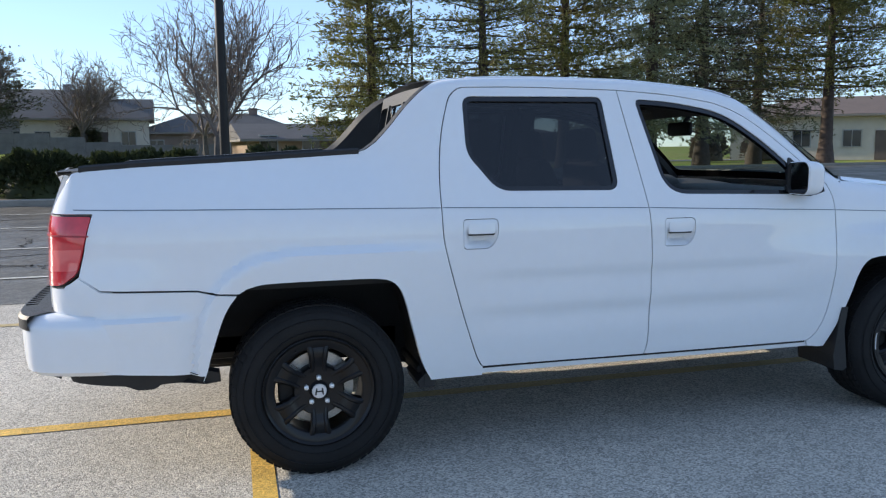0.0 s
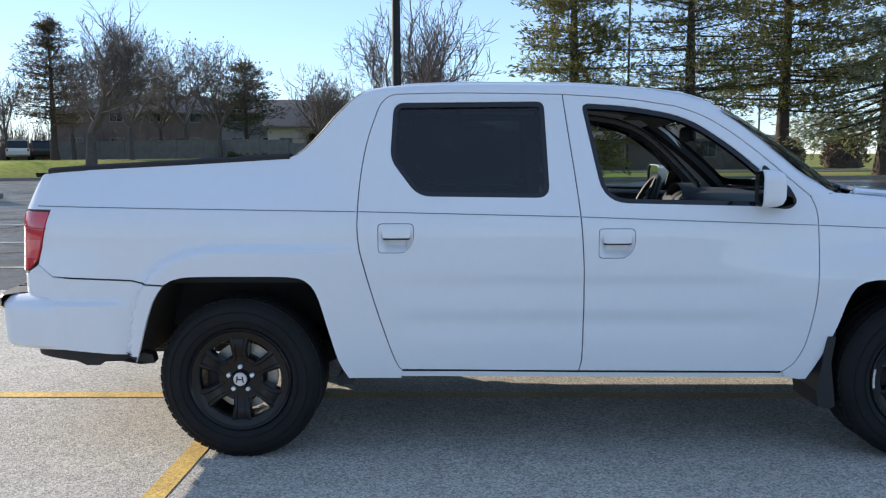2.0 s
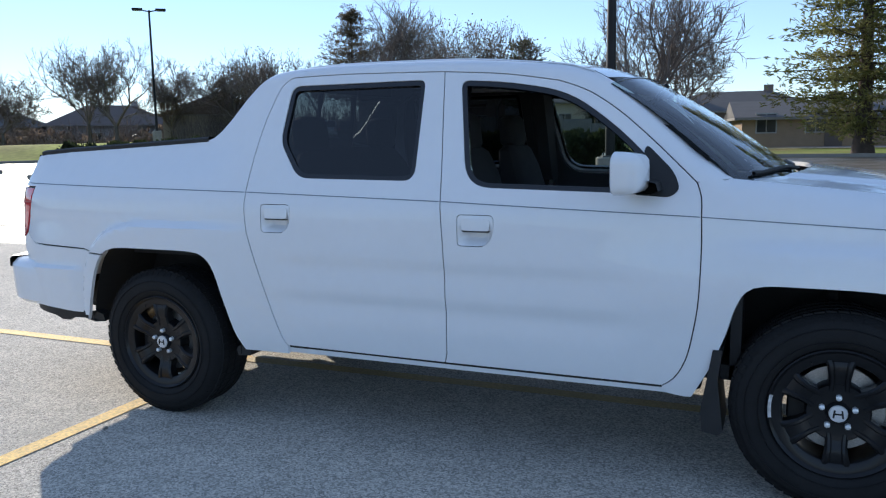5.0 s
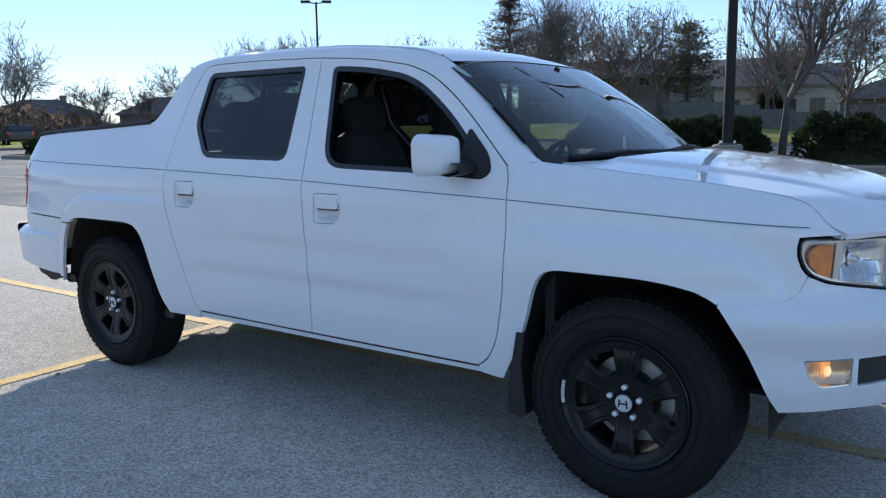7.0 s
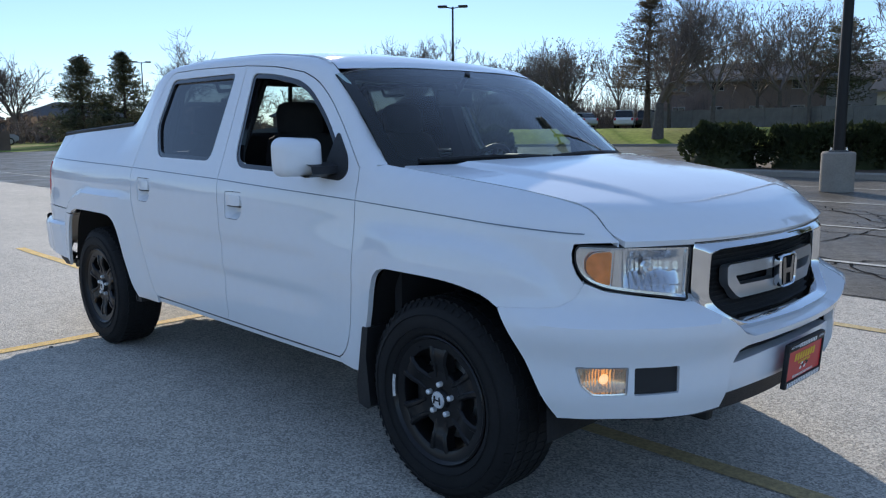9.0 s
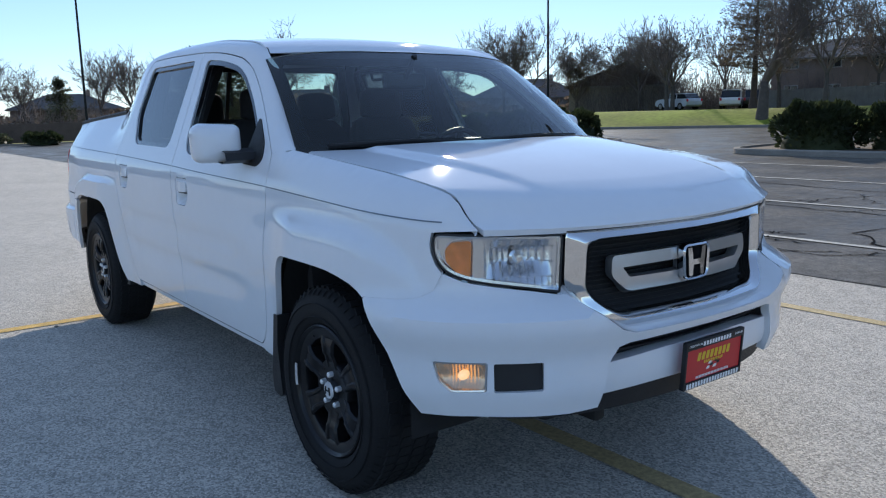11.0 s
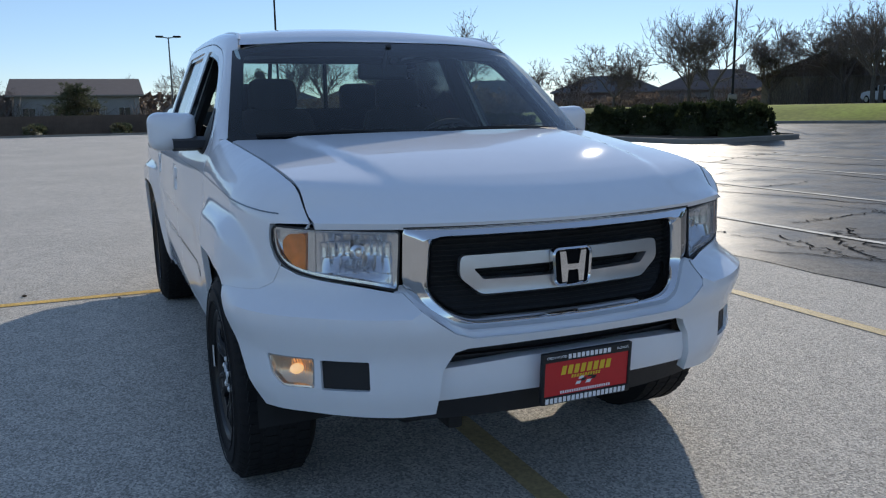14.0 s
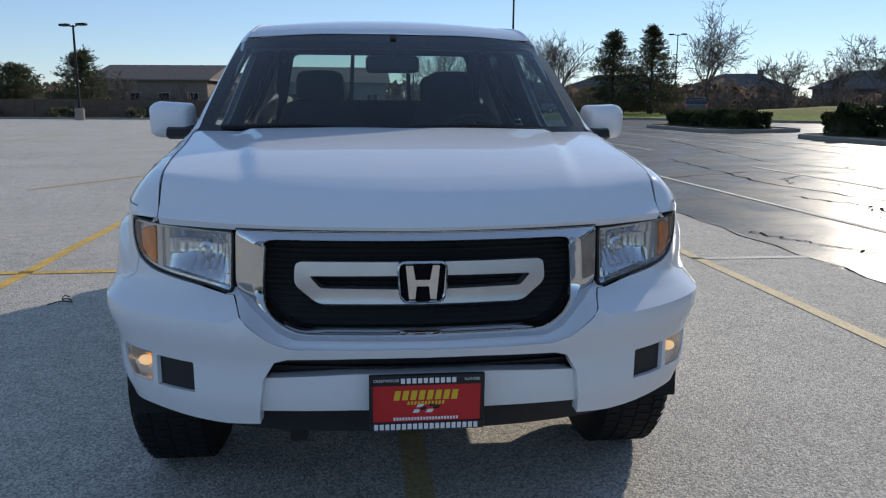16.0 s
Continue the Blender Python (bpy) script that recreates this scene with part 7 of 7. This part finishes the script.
def house(x, y, w, d, hw, hr, rot, wall, roof, nwin=4, hip=True, label="single-storey brick house with a dark shingle roof", storeys=1, chimney=True, eave=0.5, name="house"):
    root = empty(name, (0, 0, 0), label, "house", "houses")
    root.matrix_basis = pose(x, y, lawn_z(x, y) - 0.1, 0, 0, rot)
    part("wall", box(bmesh.new(), -w / 2, w / 2, -d / 2, d / 2, 0, hw), wall, root)
    bm = bmesh.new()
    e = eave
    run = d / 2 + e if hip else 0.0
    v = [bm.verts.new(p) for p in ((-w / 2 - e, -d / 2 - e, hw), (w / 2 + e, -d / 2 - e, hw), (w / 2 + e, d / 2 + e, hw), (-w / 2 - e, d / 2 + e, hw), (-w / 2 - (0 if hip else e) + run * 0.9, 0, hw + hr), (w / 2 + (0 if hip else e) - run * 0.9, 0, hw + hr))]
    for f in ((0, 1, 5, 4), (2, 3, 4, 5), (1, 2, 5), (3, 0, 4), (3, 2, 1, 0)):
        bm.faces.new([v[i] for i in f])
    part("roof", bm, roof, root, smooth=False)
    part("eave_board", box(bmesh.new(), -w / 2 - e, w / 2 + e, -d / 2 - e, d / 2 + e, hw - 0.16, hw - 0.01), EAVE, root)
    for st in range(storeys):
        for k in range(nwin):
            cx = -w / 2 + w * (k + 0.5) / nwin
            for sy in (-1, 1):
                zb = 0.9 + 2.7 * st
                wn_ = part("window", box(bmesh.new(), cx - 0.62, cx + 0.62, sy * (d / 2) - 0.05, sy * (d / 2) + 0.05, zb, zb + 1.25), FRAMEW, root)
                part("pane", box(bmesh.new(), cx - 0.54, cx - 0.03, sy * (d / 2 + 0.03) - 0.04, sy * (d / 2 + 0.03) + 0.04, zb + 0.08, zb + 1.17), PANE, wn_)
                part("pane", box(bmesh.new(), cx + 0.03, cx + 0.54, sy * (d / 2 + 0.03) - 0.04, sy * (d / 2 + 0.03) + 0.04, zb + 0.08, zb + 1.17), PANE, wn_)
    part("door", box(bmesh.new(), w * 0.12 - 0.5, w * 0.12 + 0.5, -d / 2 - 0.06, -d / 2 + 0.02, 0, 2.05), ROOFBROWN, root)
    if chimney:
        part("chimney", box(bmesh.new(), w * 0.2 - 0.4, w * 0.2 + 0.4, -0.3, 0.3, hw, hw + hr + 0.5), wall, root)
    return root


house(4.4, 53.5, 8.5, 7, 1.9, 1.1, 8, TANBRICK, ROOFDARK, 3, False, "low tan brick house with a dark gabled roof")
house(-12.5, 73.0, 10, 8, 3.2, 1.9, 5, CREAM, ROOFDARK, 3, False, "pale house with a dark gabled roof")
house(-1.0, 74.0, 14, 8, 2.8, 1.8, 0, BROWNBRICK, ROOFDARK, 5, True)
house(14.5, 60.0, 20, 8, 2.3, 1.2, -5, BROWNBRICK, ROOFBROWN, 6, True, "long low brown brick house beyond the street")
house(44.0, 45.0, 16, 8, 3.2, 1.4, -42, CREAM, ROOFBROWN, 5, True, "sunlit cream house beyond the trees", eave=0.6)
house(-54.8, 68.8, 14, 11, 3.7, 2.3, 128, TANGREY, ROOFBROWN, 4, False, "large tan house with a brown gabled roof")
house(-30.0, 76.0, 18, 9, 4.6, 1.9, 18, BROWNBRICK, ROOFDARK, 5, True, "two-storey brown brick house behind bare trees", 2)
house(-17.5, 78.5, 12, 9, 4.4, 1.7, 8, GREYSIDE, ROOFDARK, 4, False, "two-storey grey house behind bare trees", 2)
house(-92.0, -2.6, 12, 14, 3.4, 1.9, 90, GREYSIDE, ROOFBROWN, 4, False, "broad grey building with a shallow gabled roof", chimney=False)
house(-91.0, -21.5, 13, 11, 3.6, 1.7, 80, BROWNBRICK, ROOFBROWN, 4, False, "brick house with a shallow gabled roof", chimney=False)
house(-86.0, 63.5, 14, 9, 3.0, 2.2, 55, BROWNBRICK, ROOFDARK, 4, True)
house(-72.0, 70.0, 14, 9, 3.0, 2.4, 48, GREYSIDE, ROOFBROWN, 4, True, "house with a brown hipped roof behind bare trees")
house(-95.0, 50.0, 13, 9, 2.9, 2.0, 62, BROWNBRICK, ROOFDARK, 4, True)
house(-104.0, 37.0, 15, 9, 2.9, 2.0, 70, GREYSIDE, ROOFDARK, 4, True, "house with a dark roof behind bare trees")
house(-114.0, -18.0, 14, 9, 3.2, 2.0, 82, BROWNBRICK, ROOFDARK, 4, True)
house(-110.0, 22.0, 13, 9, 2.9, 2.0, 78, BROWNBRICK, ROOFDARK, 4, True)


def fence(a, b, h, name_label, material, post_every=2.4):
    root = empty("fence", (0, 0, 0), name_label, "fence")
    d = Vector((b[0] - a[0], b[1] - a[1], 0))
    n = int(d.length / post_every)
    ang = math.degrees(math.atan2(d.y, d.x))
    proto, proto_post = None, None
    for k in range(n):
        p = Vector((a[0], a[1], 0)) + d * (k + 0.5) / n
        m = pose(p.x, p.y, lawn_z(p.x, p.y), 0, 0, ang)
        if proto is None:
            bm = bmesh.new()
            L = d.length / n
            cnt = int(L / 0.15)
            line = []
            for i in range(cnt):
                x0, w_ = -L / 2 + L * i / cnt, L / cnt
                line += [(x0 + 0.003, 0.012), (x0 + 0.006, 0.0), (x0 + w_ - 0.006, 0.0), (x0 + w_ - 0.003, 0.012)]
            strip([[(px, py, 0.04) for px, py in line], [(px, py, h - 0.02 * (i % 3 == 0)) for i, (px, py) in enumerate(line)], [(px, 0.04, h) for px, py in line], [(px, 0.04, 0.04) for px, py in line]], bm)
            proto = part("fence_panel", bm, material, root, smooth=False)
            proto_post = part("post", box(bmesh.new(), -0.05, 0.05, -0.05, 0.05, 0, h + 0.1), material, root, smooth=False)
            proto.matrix_basis = m
            proto_post.matrix_basis = pose(a[0], a[1], lawn_z(*a), 0, 0, ang)
        else:
            q = new("fence_panel", proto.data)
            q.parent, q.matrix_basis = root, m
            q = new("post", proto_post.data)
            pp = Vector((a[0], a[1], 0)) + d * k / n
            q.parent, q.matrix_basis = root, pose(pp.x, pp.y, lawn_z(pp.x, pp.y), 0, 0, ang)


fence((-34, 62), (-0.5, 52.5), 1.5, "long weathered grey board fence before the houses", FENCEWOOD)
fence((-54, -40), (-54, 14), 1.3, "brown board fence along the far edge of the lot", mat("brown_fence", (0.12, 0.085, 0.065), 0.9, var=0.2, scale=2, fine=0.15))
for i in range(9):
    bush(-52.4 - (i % 2) * 0.3, -36 + 5.2 * i, 4.6, 1.4, 0.55, 130 + i, 500, "low dark hedge along the far edge of the lot", PINE_DARK, 0.25)

# ---- lamp poles ----
POLEMAT = mat("dark_bronze_pole", (0.012, 0.011, 0.011), 0.45, metal=0.4, var=0.15, scale=4)
POLEGREY = mat("grey_steel_pole", (0.10, 0.10, 0.10), 0.5, metal=0.5, var=0.15, scale=4)


def lamp_pole(x, y, h, r, heads, rot, ped=0.75, label="tall dark lamp pole on a concrete base in the car park", square=False):
    root = empty("street_lamp", (0, 0, 0), label, "street lamp", "lamp poles")
    root.matrix_basis = pose(x, y, lawn_z(x, y), 0, 0, rot)
    if ped:
        bm = lathe([(0.0, 0.0), (0.30, 0.0), (0.30, ped - 0.03), (0.27, ped), (0.0, ped)], 28)
        bm.transform(Matrix.Rotation(radians(90), 4, "X"))
        for v in bm.verts:
            v.co.z = abs(v.co.z)
        part("base", bm, CONCRETE, root, "pale concrete base")
        part("foot_plate", box(bmesh.new(), -0.17, 0.17, -0.17, 0.17, ped, ped + 0.03), POLEGREY, root)
        for sx in (-0.13, 0.13):
            for sy in (-0.13, 0.13):
                part("bolt", cyl(bmesh.new(), (sx, sy, ped + 0.02), (sx, sy, ped + 0.08), 0.016, n=6), STEEL, root)
    part("pole", cyl(bmesh.new(), (0, 0, ped), (0, 0, h), r, r * (1 if square else 0.7), 4 if square else 14), POLEMAT if r > 0.08 else POLEGREY, root, smooth=not square)
    for sgn in ((-1, 1) if heads == 2 else (1,)):
        part("arm", cyl(bmesh.new(), (0, 0, h - 0.1), (sgn * 0.55, 0, h), 0.04, n=8), POLEGREY, root)
        hd = part("lamp_head", box(bmesh.new(), sgn * 0.40, sgn * 1.05, -0.20, 0.20, h - 0.04, h + 0.10, 0.03), POLEMAT, root)
        part("lens", box(bmesh.new(), sgn * 0.5, sgn * 0.98, -0.15, 0.15, h - 0.06, h - 0.038), FRAMEW, hd)


lamp_pole(-0.45, 13.05, 9.5, 0.105, 2, 20, square=False)
lamp_pole(-35.6, 38.0, 8.6, 0.09, 2, 40)
lamp_pole(-61.0, 13.1, 12.0, 0.10, 2, 60)
lamp_pole(-68.1, 5.3, 7.8, 0.08, 2, 80, label="lamp pole far across the car park")
lamp_pole(-47.5, -17.6, 5.9, 0.09, 2, 60, label="lamp pole at the far edge of the car park")
lamp_pole(-86.3, 37.8, 8.9, 0.08, 2, 60, label="lamp pole far beyond the car park")
lamp_pole(20.0, 47.8, 7.0, 0.07, 1, 90, 0.6, "thin street lamp beyond the lawn")
lamp_pole(-41.5, 60.0, 6.4, 0.06, 1, 200, 0.0, "thin street lamp before the houses")
lamp_pole(12.6, 53.0, 12.0, 0.10, 1, 90, 0.0, "tall wooden utility pole behind the pines")


# ---- parked cars far off ----
def far_car(x, y, rot, color, label, suv=True):
    root = empty("car", (0, 0, 0), label, "car", "parked cars")
    root.matrix_basis = pose(x, y, lawn_z(x, y), 0, 0, rot)
    hgt = 1.68 if suv else 1.45
    paint = mat("car_paint", color, 0.3, coat=1.0, var=0.02, scale=2)
    prof = [(-2.25, 0.45), (-2.28, 0.85), (-2.15, 1.02), (2.2 - 1.1, 1.02), (1.9, 0.95), (2.2, 0.80), (2.25, 0.45), (1.85, 0.30), (-1.9, 0.30)]
    cabp = [(-2.1, 1.0), (-1.75, hgt - 0.08), (-1.4, hgt), (0.1, hgt), (0.4, hgt - 0.06), (1.15, 1.0)]
    for nm, pr, w0, m_ in (("body", prof, 0.90, paint), ("cabin", cabp, 0.76, PANE)):
        bm = bmesh.new()
        a = [bm.verts.new((px, -w0, pz)) for px, pz in pr]
        b = [bm.verts.new((px, w0, pz)) for px, pz in pr]
        bm.faces.new(a)
        bm.faces.new(b[::-1])
        for i in range(len(pr)):
            j = (i + 1) % len(pr)
            bm.faces.new((a[i], b[i], b[j], a[j]))
        bmesh.ops.bevel(bm, geom=bm.edges[:], offset=0.06, segments=2, affect="EDGES")
        part(nm, bm, m_, root)
    part("roof", box(bmesh.new(), -1.6, 0.25, -0.74, 0.74, hgt - 0.03, hgt + 0.04, 0.03), paint, root)
    for px in (-0.75, 0.2):
        for sy in (-1, 1):
            part("pillar", box(bmesh.new(), px - 0.04, px + 0.04, sy * 0.75, sy * 0.79, 1.0, hgt), paint, root)
    for wx in (-1.4, 1.4):
        for sy in (-1, 1):
            wh = part("wheel", cyl(bmesh.new(), (wx, sy * 0.70, 0.33), (wx, sy * 0.92, 0.33), 0.33, n=20), RUBBER, root)
            part("rim", cyl(bmesh.new(), (wx, sy * 0.915, 0.33), (wx, sy * 0.93, 0.33), 0.21, n=16), SATIN, wh)
    for sy in (-1, 1):
        part("headlight", box(bmesh.new(), 2.1, 2.24, sy * 0.75 - 0.14, sy * 0.75 + 0.14, 0.68, 0.80, 0.02), CHROME, root)
        part("tail_light", box(bmesh.new(), -2.29, -2.2, sy * 0.78 - 0.09, sy * 0.78 + 0.09, 0.75, 0.98, 0.02), REDLENS, root)


far_car(-37.4, 63.1, 118, (0.75, 0.76, 0.77), "white parked estate car beyond the lawn")
far_car(-36.8, 65.9, 118, (0.02, 0.022, 0.028), "dark parked estate car beyond the lawn")
far_car(-34.6, 67.0, 118, (0.42, 0.44, 0.46), "silver parked car beyond the lawn", False)
far_car(-32.4, 68.2, 118, (0.04, 0.045, 0.06), "dark blue parked car beyond the lawn", False)
far_car(-40.4, 59.2, 165, (0.55, 0.58, 0.63), "pale blue parked car beyond the lawn", False)
far_car(-57.0, 27.5, 160, (0.06, 0.065, 0.08), "dark car on the street beyond the lot", False)
far_car(-74.0, 18.0, 100, (0.30, 0.31, 0.33), "grey parked car far across the lot", False)

# ---- litter ----
bm = bmesh.new()
pp = [Vector((0.62 + 0.22 * t, -2.10 - 0.10 * math.sin(t * 7) * t, 0.006 + 0.02 * math.sin(t * 9) ** 2)) for t in np.linspace(0, 1, 14)]
for a, b in zip(pp, pp[1:]):
    cyl(bm, a, b, 0.004, n=5)
tagged(part("twig", bm, PINE_BARK), "thin dark twig lying on the asphalt", "twig")
rr = random.Random(5)
for i in range(7):
    bm = bmesh.new()
    bmesh.ops.create_icosphere(bm, subdivisions=1, radius=rr.uniform(0.008, 0.02))
    for v in bm.verts:
        v.co = Vector((v.co.x * rr.uniform(0.7, 1.3), v.co.y, v.co.z * 0.6 + 0.006))
    ob = part("pebble", bm, CONCRETE if i % 2 else SOIL, smooth=False)
    px_, py_ = rr.uniform(-2, 7), rr.uniform(-3.2, 6)
    ob.matrix_basis = pose(px_, py_, ground_z(px_, py_))
    tagged(ob, "small loose stone on the asphalt", "stone", "loose stones")
